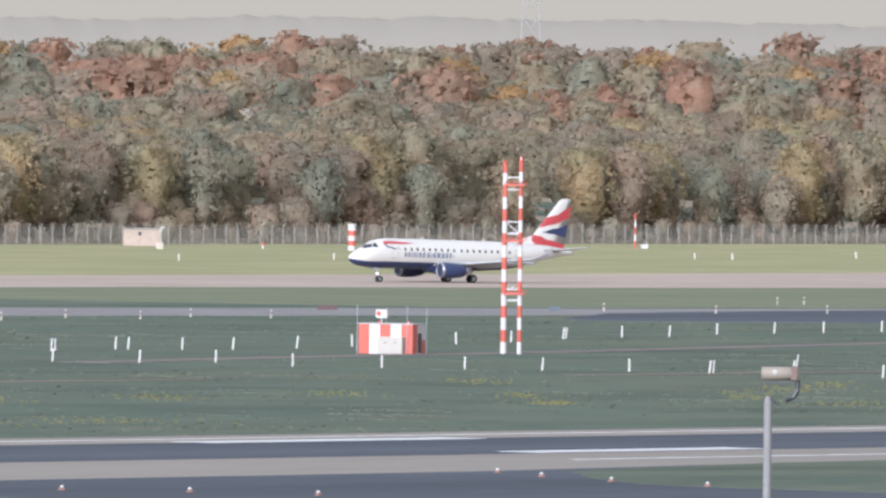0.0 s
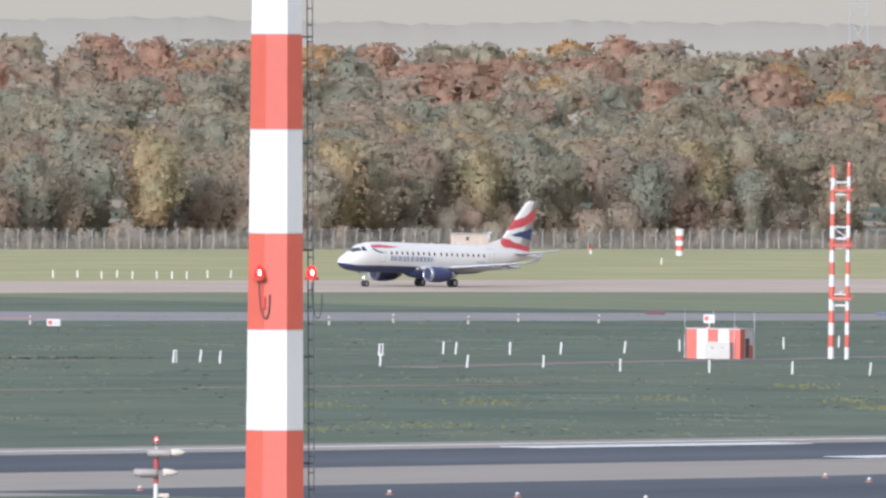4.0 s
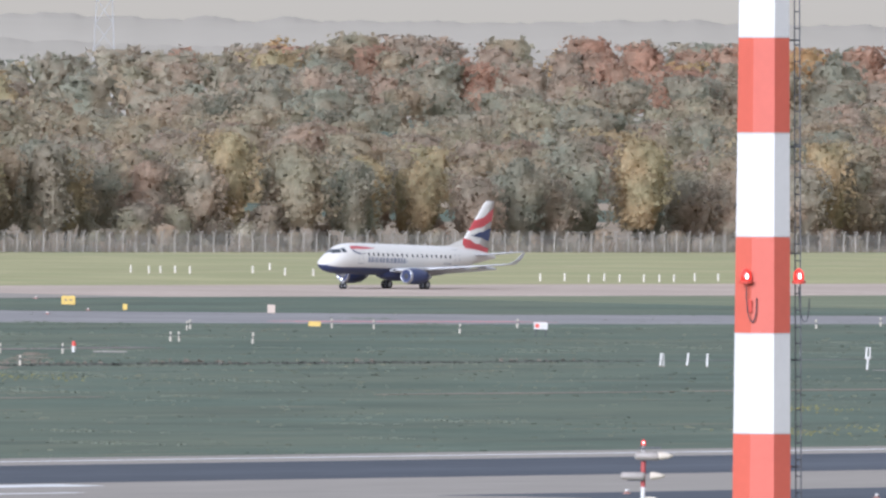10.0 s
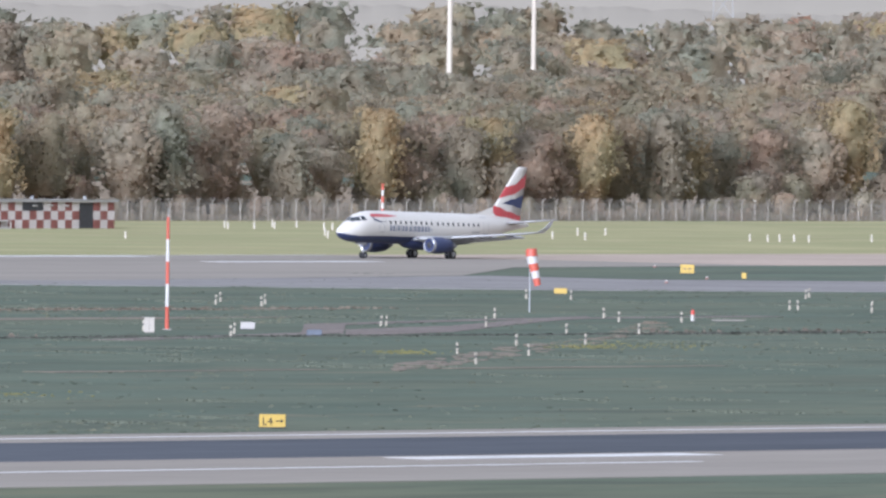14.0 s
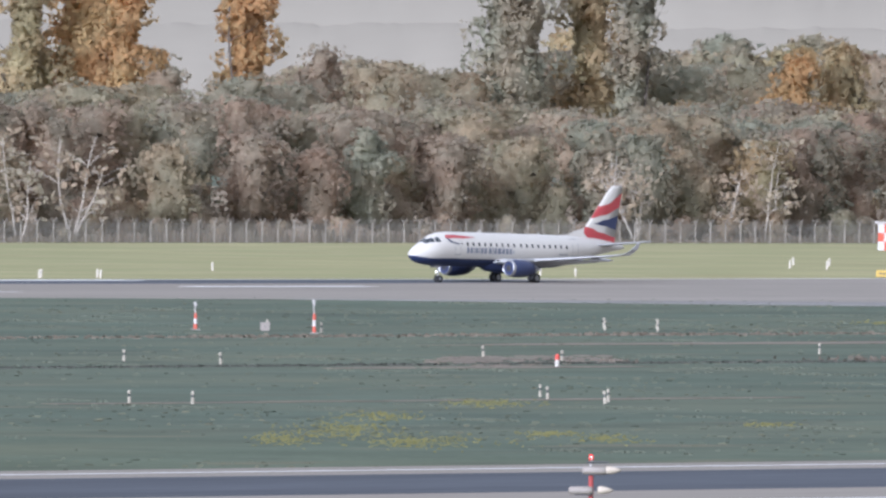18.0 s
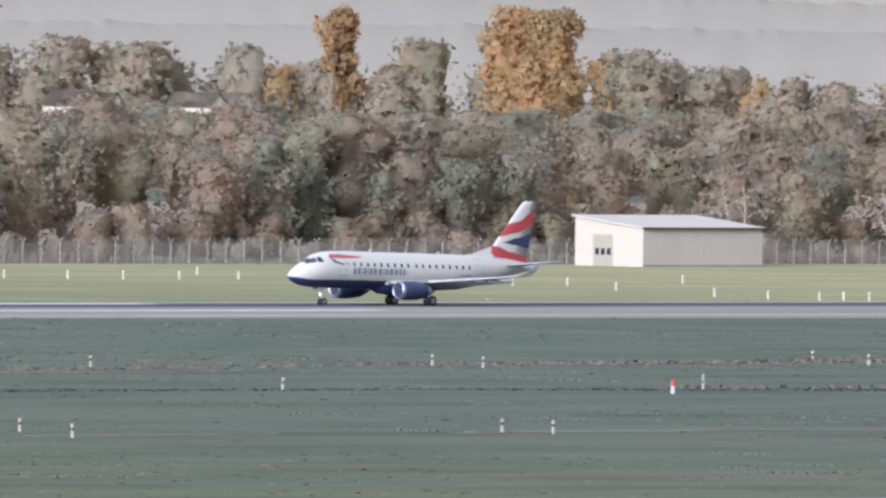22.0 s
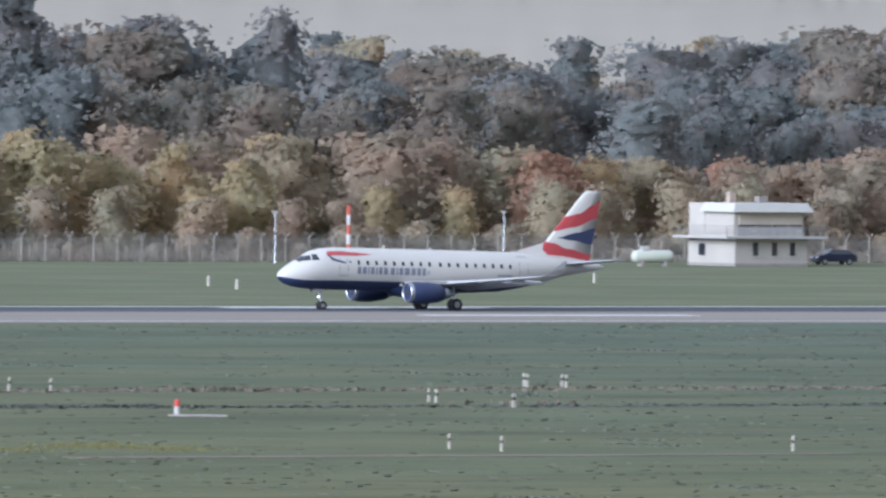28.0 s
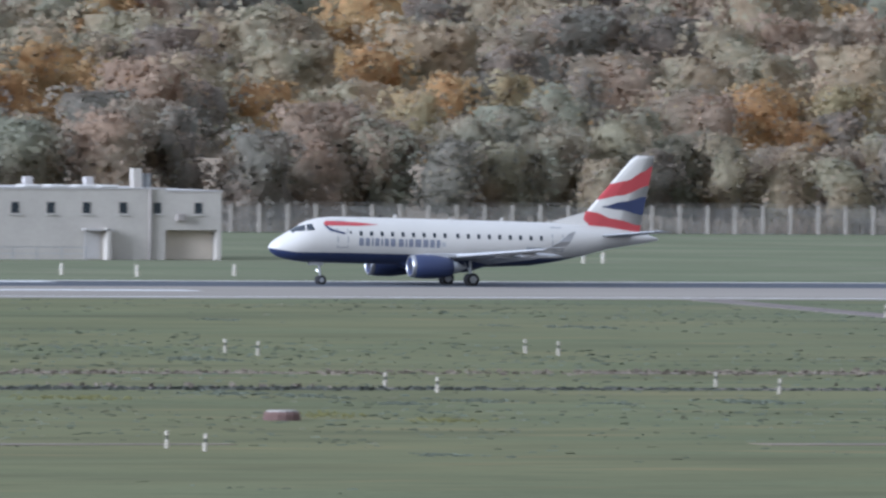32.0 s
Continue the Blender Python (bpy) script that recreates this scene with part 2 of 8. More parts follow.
# ---- building blocks ----
class Geo:
    """Vertices and faces of one part, with a material number for each face."""

    def __init__(self):
        self.v, self.f, self.m = [], [], []

    def add(self, verts, faces, m=0):
        base = len(self.v)
        self.v += [tuple(p) for p in verts]
        self.f += [tuple(base + i for i in f) for f in faces]
        self.m += [m] * len(faces)
        return self

    def box(self, x0, y0, z0, x1, y1, z1, m=0, bevel=0.0):
        b = bevel
        if not b:
            v = [(x, y, z) for z in (z0, z1) for x, y in ((x0, y0), (x1, y0), (x1, y1), (x0, y1))]
            return self.add(v, [(3, 2, 1, 0), (4, 5, 6, 7), (0, 1, 5, 4), (1, 2, 6, 5), (2, 3, 7, 6), (3, 0, 4, 7)], m)
        v = []
        for z, i in ((z0, b), (z0 + b, 0), (z1 - b, 0), (z1, b)):
            v += [(x0 + b, y0 + i, z), (x1 - b, y0 + i, z), (x1 - i, y0 + b, z), (x1 - i, y1 - b, z), (x1 - b, y1 - i, z), (x0 + b, y1 - i, z), (x0 + i, y1 - b, z), (x0 + i, y0 + b, z)]
        f = [tuple(range(7, -1, -1)), tuple(range(24, 32))]
        f += [(8 * r + i, 8 * r + (i + 1) % 8, 8 * r + 8 + (i + 1) % 8, 8 * r + 8 + i) for r in range(3) for i in range(8)]
        return self.add(v, f, m)

    def rod(self, a, b, r0, r1=None, n=8, m=0, turn=0.0):
        a, b = Vector(a), Vector(b)
        r1 = r0 if r1 is None else r1
        w = (b - a).normalized()
        u = w.orthogonal().normalized() if abs(w.z) < 0.999 else Vector((1, 0, 0))
        q = w.cross(u)
        v = []
        for p, r in ((a, r0), (b, r1)):
            v += [p + r * (math.cos(turn + 2 * math.pi * i / n) * u + math.sin(turn + 2 * math.pi * i / n) * q) for i in range(n)]
        f = [(i, (i + 1) % n, n + (i + 1) % n, n + i) for i in range(n)] + [tuple(range(n - 1, -1, -1)), tuple(range(n, 2 * n))]
        return self.add(v, f, m)

    def turned(self, profile, axis_point=(0, 0, 0), axis="z", n=16, m=0):
        """A body of revolution from rows of (along, radius)."""
        v = []
        for s, r in profile:
            for i in range(n):
                c, d = r * math.cos(2 * math.pi * i / n), r * math.sin(2 * math.pi * i / n)
                p = {"z": (c, d, s), "x": (s, c, d), "y": (d, s, c)}[axis]
                v.append(tuple(p[j] + axis_point[j] for j in range(3)))
        k = len(profile)
        f = [(r * n + i, r * n + (i + 1) % n, (r + 1) * n + (i + 1) % n, (r + 1) * n + i) for r in range(k - 1) for i in range(n)]
        f += [tuple(range(n - 1, -1, -1)), tuple((k - 1) * n + i for i in range(n))]
        return self.add(v, f, m)

    def slab(self, outline, z0, z1, m=0):
        n = len(outline)
        v = [(x, y, z0) for x, y in outline] + [(x, y, z1) for x, y in outline]
        return self.add(v, [tuple(range(n - 1, -1, -1)), tuple(range(n, 2 * n))] + [(i, (i + 1) % n, n + (i + 1) % n, n + i) for i in range(n)], m)

    def mesh(self, name, mats, smooth=False):
        me = bpy.data.meshes.new(name)
        me.from_pydata(self.v, [], self.f)
        for mat in mats:
            me.materials.append(mat)
        if len(mats) > 1:
            me.polygons.foreach_set("material_index", self.m)
        if smooth:
            me.polygons.foreach_set("use_smooth", [True] * len(me.polygons))
        me.update()
        return me


def part(name, geo, mats, parent=None, label="", smooth=False, at=None):
    """One mesh object, under a thing or a part."""
    mats = mats if isinstance(mats, (list, tuple)) else [mats]
    ob = new(name, geo.mesh(name, mats, smooth) if isinstance(geo, Geo) else geo)
    if parent:
        ob.parent = parent
    if at:
        ob.matrix_basis = at
    return tagged(ob, label) if label else ob


def thing(name, label, category, at=None, group="", kind=""):
    ob = new(name)
    if at:
        ob.matrix_basis = at
    return tagged(ob, label, category, group, kind)


def setting(name, geo, mats, label, category, smooth=False):
    return tagged(part(name, geo, mats, smooth=smooth), label, category, kind="structure")


def numpy_mesh(name, verts, loops, size, mats, index):
    """A mesh of equal-sided faces from arrays."""
    me = bpy.data.meshes.new(name)
    count = len(loops) // size
    me.vertices.add(len(verts)), me.loops.add(len(loops)), me.polygons.add(count)
    me.vertices.foreach_set("co", np.asarray(verts, np.float32).ravel())
    me.loops.foreach_set("vertex_index", np.asarray(loops, np.int32))
    me.polygons.foreach_set("loop_start", np.arange(0, count * size, size, dtype=np.int32))
    for mat in mats:
        me.materials.append(mat)
    me.polygons.foreach_set("material_index", np.asarray(index, np.int32))
    me.update(calc_edges=True)
    return me


# ---- ground ----
def rise(x, y):
    """The land climbs gently under the far woods to the east."""
    d, bearing = math.hypot(x, y), math.degrees(math.atan2(x, y))
    east = min(max((bearing - 43.5) / 5.0, 0), 1)
    back = min(max((d - 2650) / 1000, 0), 1)
    return 13.0 * (0.25 + 0.75 * east * east * (3 - 2 * east)) * back * back * (3 - 2 * back)


def build_ground():
    xs = [-6000, -2500, -800, 0] + [150 * i for i in range(1, 31)] + [5500, 8000]
    ys = [-3000, -400, 400, 1000, 1380] + [1380 + 100 * i for i in range(1, 36)] + [6000, 9000]
    g = Geo()
    v = [(x, y, rise(x, y)) for y in ys for x in xs]
    w = len(xs)
    g.add(v, [(j * w + i, j * w + i + 1, (j + 1) * w + i + 1, (j + 1) * w + i) for j in range(len(ys) - 1) for i in range(w - 1)])
    setting("ground", g, GRASS, "dull green airfield grass reaching out to the woods", "grass", True)
    g = Geo().slab([(-200, 1172), (2600, 1172), (2600, 1404), (-200, 1404)], -0.5, 0.02)
    setting("grass_verge", g, LIGHT_GRASS, "pale yellowish mown grass between runway and fence, darker towards the west", "grass")


def build_paving():
    z = 0.035
    g = Geo()
    g.slab([(-300, 1112), (700, 1109), (900, 1108), (1040, 1098), (1110, 1072), (1165, 1050), (1240, 1068), (1292, 1106), (1340, 1112), (1340, 1174), (-300, 1174)], -0.4, z)
    setting("runway", g, ASPHALT, "pale grey asphalt runway with worn white markings", "runway")
    g = Geo().slab([(1340, 1112), (1470, 1108), (1560, 1088), (2400, 1060), (2400, 1174), (1340, 1174)], -0.4, z)
    setting("runway_end", g, BROWN_TRACK, "brownish grey paved end of the runway", "runway")
    g = Geo().slab([(-300, 1152), (1180, 1152), (1210, 1158), (1210, 1170), (-300, 1170)], 0, z + 0.008)
    setting("tyre_marks", g, RUBBER, "dark tyre rubber along the runway", "tyre marks")
    g = Geo().slab([(1090, 1079), (1165, 1051), (1242, 1066), (1240, 1046), (1280, 1019), (1390, 988), (1440, 978), (1440, 950), (1345, 962), (1225, 982), (1182, 1000), (1120, 1050)], -0.4, z + 0.006)
    setting("taxiway", g, CONCRETE_TRACK, "grey taxiway joining the runway", "taxiway")
    g = Geo().slab([(1360, 969), (1395, 974), (1460, 974), (1600, 960), (1600, 880), (1345, 915), (1322, 933), (1316.5, 941), (1320, 946)], -0.4, z + 0.010)
    setting("dark_taxiway", g, RUBBER, "dark asphalt taxiway", "taxiway")
    g = Geo().slab([(-300, 566), (2600, 566), (2600, 640), (-300, 640)], -0.4, z)
    setting("near_runway", g, ASPHALT, "grey runway with darkened middle", "runway")
    g = Geo().slab([(-300, 600), (2600, 600), (2600, 628), (-300, 628)], 0, z + 0.008)
    setting("near_tyre_marks", g, RUBBER, "dark tyre rubber along the near runway", "tyre marks")
    g = Geo().slab([(690, 480), (721, 558), (717, 570), (714, 573.4), (792, 573.5), (812, 576), (832, 578), (800, 552), (790, 520), (780, 480)], -0.4, z + 0.002)
    setting("near_taxiway", g, RUBBER, "dark asphalt taxiway leaving the near runway", "taxiway")
    g = Geo().slab([(1368, 1109.5), (1470, 1107), (1560, 1087), (2400, 1059), (2400, 985), (1600, 962), (1470, 976), (1380, 1000), (1366, 1050)], -0.3, 0.016)
    setting("mown_strip", g, MID_GRASS, "lighter green mown strip between runway and taxiway", "grass")
    lines = Geo()
    for y in (1113.6, 1172.2):
        lines.box(-300, y, 0, 1090 if y < 1150 else 1340, y + 0.9, z + 0.014)
    for x, w, y in ((823.4, 2600, 588.6), (-300, 699, 585.0), (-300, 2600, 634.0)):
        lines.box(x, y, 0, w, y + 0.9, z + 0.014)
    setting("edge_lines", lines, PAINT_LINE, "white painted runway edge lines", "road marking")


def build_wood_floor():
    g = Geo()
    xs, ys = [300 + 60 * i for i in range(39)], [1404.5, 1440, 1500, 1600, 1700, 1800, 1900, 2000]
    v = [(x, y, rise(x, y) + 0.06) for y in ys for x in xs]
    w = len(xs)
    g.add(v, [(j * w + i, j * w + i + 1, (j + 1) * w + i + 1, (j + 1) * w + i) for j in range(len(ys) - 1) for i in range(w - 1)])
    setting("woodland_floor", g, material("leaf_litter", (0.28, 0.23, 0.17), 0.95, vary=0.2, scale=0.1, fine=0.8, spec=0.0), "woodland floor of brown leaf litter", "ground", True)


build_ground()
build_wood_floor()
build_paving()

# far hills on the skyline
def build_hills():
    """Wooded ridges, one behind the other, with lumpy crowns of trees."""
    rng = np.random.RandomState(3)
    for name, d0, crest in (("backdrop", 4250, 31), ("backdrop_ridge", 4600, 40)):
        g, v, n, m = Geo(), [], 2600, 7
        for i in range(n + 1):
            u = i * 900 / n
            b = radians(12 + 48 * i / n)
            base = crest + 2.5 * noise.noise((u * 0.012, d0, 0)) + 1.2 * noise.noise((u * 0.07, 1.7, d0))
            lump = 1.2 * noise.noise((u * 0.4, 4.7, d0)) + 0.7 * noise.noise((u * 1.3, 2.2, d0)) + 0.4 * noise.noise((u * 3.7, 6.1, d0))
            for k in range(m):
                d = d0 + 45 * k + 4 * noise.noise((u * 0.4, k * 0.9, d0))
                h = lump * (k > m - 3) + base * (0.2 + 0.8 * math.sin(1.5708 * k / (m - 2)))
                v.append((d * math.sin(b), d * math.cos(b), h))
        g.add(v, [(m * i + k, m * i + m + k, m * i + m + 1 + k, m * i + 1 + k) for i in range(n) for k in range(m - 1)])
        setting(name, g, HILL, "distant hazy wooded hills along the horizon", "hills", True)


build_hills()


# ---- woods ----
def crown_cloud(seed, height, radius, count, leaf, low=0.25, form="round", rings=9, sides=12):
    """A crown: a closed lumpy body of twigs over many overlapping lobes, with leaf clumps standing off it.
    Triangles with the normals of their corners, as an array (count, 6, 3); the body comes first."""
    rng = np.random.RandomState(seed)
    lobes = []
    for i in range({"column": 36, "bush": 26}.get(form, 36)):
        u = rng.rand()
        if form == "column":
            z = low * height + u * (1 - low) * height * 0.95
            w = radius * (0.3 + 0.7 * math.sin(math.pi * min(0.15 + 0.8 * u, 1)))
            spread, size = 0.85 * w, rng.uniform(0.26, 0.52) * radius
        elif form == "bush":
            z = height * (0.12 + 0.68 * u)
            w = radius * (1.0 - 0.5 * u)
            spread, size = 0.8 * w, rng.uniform(0.2, 0.42) * radius
        else:
            z = low * height + u * (1 - low) * height * 0.87
            w = radius * math.sqrt(max(0.05, 1 - ((z / height - 0.55) / (0.5 if z > 0.55 * height else 0.8)) ** 2))
            spread, size = 0.8 * w, rng.uniform(0.2, 0.4) * radius
        a = rng.rand() * 2 * math.pi
        r = spread * math.sqrt(rng.uniform(0.2, 1))
        lobes.append((r * math.cos(a), r * math.sin(a), z, size, size * rng.uniform(0.6, 0.95)))
    lobes = np.array(lobes)
    # the body: ring by ring, as far out as the lobes reach
    z0, z1 = max(0.1, np.min(lobes[:, 2] - lobes[:, 4])), np.max(lobes[:, 2] + 0.3 * lobes[:, 4])
    zs = z0 + (z1 - z0) * np.sin(np.linspace(0, 1, rings) * math.pi / 2) ** 1.15
    ang = np.linspace(0, 2 * math.pi, sides, endpoint=False)
    grid = np.zeros((rings, sides, 3))
    for i, z in enumerate(zs):
        for j, a in enumerate(ang + 0.17 * (i % 2)):
            left = 1 - ((z - lobes[:, 2]) / lobes[:, 4]) ** 2
            size = lobes[:, 3] * np.sqrt(np.maximum(left, 0))
            along = lobes[:, 0] * math.cos(a) + lobes[:, 1] * math.sin(a)
            aside = lobes[:, 1] * math.cos(a) - lobes[:, 0] * math.sin(a)
            reach = np.where(size > np.abs(aside), along + np.sqrt(np.maximum(size ** 2 - aside ** 2, 0)), 0)
            r = max(0.76 * reach.max(), (0.1 if form == "column" else 0.28) * radius * (1 - i / rings))
            grid[i, j] = r * math.cos(a), r * math.sin(a), z
    # soft edges, and the hollows between lobes fill with twigs
    grid = 0.55 * grid + 0.45 * (np.roll(grid, 1, 1) + np.roll(grid, -1, 1) + grid[np.maximum(np.arange(rings) - 1, 0)] + grid[np.minimum(np.arange(rings) + 1, rings - 1)]) / 4
    for _ in range(2):
        near = (np.roll(grid, 1, 1) + np.roll(grid, -1, 1) + grid[np.maximum(np.arange(rings) - 1, 0)] + grid[np.minimum(np.arange(rings) + 1, rings - 1)]) / 4
        grid[..., :2] = np.where(np.linalg.norm(near[..., :2], axis=2, keepdims=True) > np.linalg.norm(grid[..., :2], axis=2, keepdims=True), 0.3 * grid[..., :2] + 0.7 * near[..., :2], grid[..., :2])
    # rough, uneven surface
    for i in range(rings):
        for j in range(sides):
            p = grid[i, j]
            grid[i, j, :2] *= 1 + 0.13 * noise.noise((p[0] * 0.7, p[1] * 0.7, p[2] * 0.7 + seed * 7.3)) + 0.05 * rng.normal()
            grid[i, j, 2] += 0.1 * rng.normal() * (0 < i)
    middle = np.array([0, 0, height * 0.5])
    gn = np.cross(np.roll(grid, -1, 1) - np.roll(grid, 1, 1), grid[np.minimum(np.arange(rings) + 1, rings - 1)] - grid[np.maximum(np.arange(rings) - 1, 0)])
    gn /= np.linalg.norm(gn, axis=2, keepdims=True) + 1e-6
    whole = (grid - middle) / (np.linalg.norm(grid - middle, axis=2, keepdims=True) + 0.01)
    gn = 0.75 * gn + 0.55 * whole + np.array([0, 0, 0.2])
    gn /= np.linalg.norm(gn, axis=2, keepdims=True)
    body = []
    for i in range(rings - 1):
        for j in range(sides):
            p, q = (i, j), (i, (j + 1) % sides)
            r, t = (i + 1, j), (i + 1, (j + 1) % sides)
            for tri in ((p, q, t), (p, t, r)):
                body.append([grid[c] for c in tri] + [gn[c] for c in tri])
    top = np.array([grid[-1, :, 0].mean(), grid[-1, :, 1].mean(), zs[-1] + 0.04 * radius])
    for j in range(sides):
        p, q = (rings - 1, j), (rings - 1, (j + 1) % sides)
        body.append([grid[p], grid[q], top, gn[p], gn[q], np.array([0, 0, 1.0])])
    body = np.array(body)
    # leaf clumps on the outside of the lobes, some in looser sprays
    many = count * 5
    pick = rng.choice(len(lobes), many, p=lobes[:, 3] ** 2 / np.sum(lobes[:, 3] ** 2))
    n = rng.normal(size=(many, 3))
    n[:, 2] += 0.25
    n /= np.linalg.norm(n, axis=1)[:, None]
    size = np.stack([lobes[:, 3], lobes[:, 3], lobes[:, 4]], 1)
    loose = rng.rand(many) < 0.2
    c = lobes[pick, :3] + n * np.where(loose, rng.uniform(1.05, 1.4, many), rng.uniform(0.8, 1.08, many))[:, None] * size[pick]
    # clumps in the hollows between the lobes too
    span = np.linalg.norm(np.cross(body[:, 1] - body[:, 0], body[:, 2] - body[:, 0]), axis=1)
    tri = body[rng.choice(len(body), many, p=span / span.sum())]
    mixed = rng.dirichlet((1, 1, 1), many)[:, :, None]
    hollow = rng.rand(many) < 0.45
    n[hollow] = np.sum(tri[:, 3:] * mixed, axis=1)[hollow]
    c[hollow] = (np.sum(tri[:, :3] * mixed, axis=1) + n * rng.uniform(0.0, 1.6, (many, 1)) * leaf)[hollow]
    depth = np.min(np.linalg.norm((c[:, None, :] - lobes[None, :, :3]) / size[None], axis=2), axis=1)
    keep = np.nonzero(depth > 0.76)[0][:count]
    n, c, loose = n[keep], c[keep], loose[keep]
    count = len(keep)
    c[:, 2] = np.maximum(c[:, 2], 0.15)
    turn = 0.6 * n + rng.normal(size=(count, 3)) * 0.6
    turn /= np.linalg.norm(turn, axis=1)[:, None]
    u = np.cross(turn, rng.normal(size=(count, 3)))
    u /= np.linalg.norm(u, axis=1)[:, None]
    w = np.cross(turn, u)
    s = leaf * rng.uniform(0.5, 1.45, (count, 1)) * np.where(loose, 0.65, 1.0)[:, None]
    # the light falls on the crown as a whole more than on each clump
    whole = c - middle
    whole /= np.linalg.norm(whole, axis=1)[:, None] + 0.01
    soft = turn * 0.4 + n * 0.3 + whole * 0.6 + np.array([0, 0, 0.15])
    soft /= np.linalg.norm(soft, axis=1)[:, None]
    q = np.stack([c - u * s - w * s * 0.7, c + u * s * 0.9 - w * s * 0.6, c + w * s * 1.2 + u * s * rng.uniform(-0.6, 0.6, (count, 1))], 1)
    return np.concatenate([body, np.concatenate([q, np.repeat(soft[:, None, :], 3, axis=1)], 1)])


def tube(points, radii, n=6):
    """One connected tapering tube through points."""
    g, v = Geo(), []
    for i, (p, r) in enumerate(zip(points, radii)):
        d = (points[min(i + 1, len(points) - 1)] - points[max(i - 1, 0)]).normalized()
        u = d.orthogonal().normalized() if abs(d.z) < 0.9 else Vector((1, 0, 0))
        u = (u - d * u.dot(d)).normalized()
        w = d.cross(u)
        v += [p + r * (math.cos(6.2832 * k / n) * u + math.sin(6.2832 * k / n) * w) for k in range(n)]
    m = len(points)
    return g.add(v, [(j * n + k, j * n + (k + 1) % n, (j + 1) * n + (k + 1) % n, (j + 1) * n + k) for j in range(m - 1) for k in range(n)] + [tuple(range(n - 1, -1, -1)), tuple((m - 1) * n + k for k in range(n))])


def limb_frame(parent, bark, seed, height, radius, reach=0.8, limbs=9, thick=0.02):
    """Tapered trunk, and limbs that spring from it."""
    rng = random.Random(seed)
    p, r, steps = Vector((0, 0, -0.1)), height * thick, 6
    points, radii = [p], [r]
    for i in range(steps):
        p = p + Vector((rng.uniform(-0.03, 0.03) * height, rng.uniform(-0.03, 0.03) * height, height * 0.86 / steps))
        r *= 0.78
        points.append(p), radii.append(r)
    trunk = part("trunk", tube(points, radii, 7), bark, parent)
    for i in range(limbs):
        k = rng.randrange(2, steps)
        a, r = points[k], radii[k]
        ang, up = rng.uniform(0, 6.28), rng.uniform(0.4, 1.1)
        b = a + Vector((math.cos(ang), math.sin(ang), up)).normalized() * radius * rng.uniform(0.5, 1.0) * reach
        c = b + Vector((math.cos(ang + rng.uniform(-0.6, 0.6)), math.sin(ang), up + 0.6)).normalized() * radius * 0.35
        part("limb", tube([a, b, c], [r * 0.55, r * 0.28, r * 0.1], 5), bark, trunk)


def quads_mesh(name, quads, mats, index=None):
    v = np.ascontiguousarray(quads[:, :4]).reshape(-1, 3)
    me = numpy_mesh(name, v, np.arange(len(v)), 4, mats, np.zeros(len(v) // 4, int) if index is None else index)
    return me


def leaf_mesh(name, tris, mats, index=None):
    v = np.ascontiguousarray(tris[:, :3]).reshape(-1, 3)
    me = numpy_mesh(name, v, np.arange(len(v)), 3, mats, np.zeros(len(v) // 3, int) if index is None else index)
    me.polygons.foreach_set("use_smooth", np.ones(len(v) // 3, bool))
    me.normals_split_custom_set_from_vertices(np.ascontiguousarray(tris[:, 3:]).reshape(-1, 3))
    return me


# far and middle rows: what nobody could count, joined
WOOD_FORMS = [crown_cloud(s, 16, 5.2, 2750, 0.25) for s in range(5)] + [crown_cloud(20 + s, 24, 4.6, 3600, 0.24, 0.12, "column") for s in range(3)]
WOOD_FORMS += [crown_cloud(40 + s, 9, 4.4, 1900, 0.22, 0.1, "bush") for s in range(3)] + [crown_cloud(50 + s, 9, 4.4, 560, 0.42, 0.1, "bush") for s in range(3)]
FAR_FORMS = [crown_cloud(60 + s, 16, 5.2, 900, 0.42, 0.04) for s in range(5)]
WOOD_HEIGHT = [16] * 5 + [24] * 3 + [9] * 6


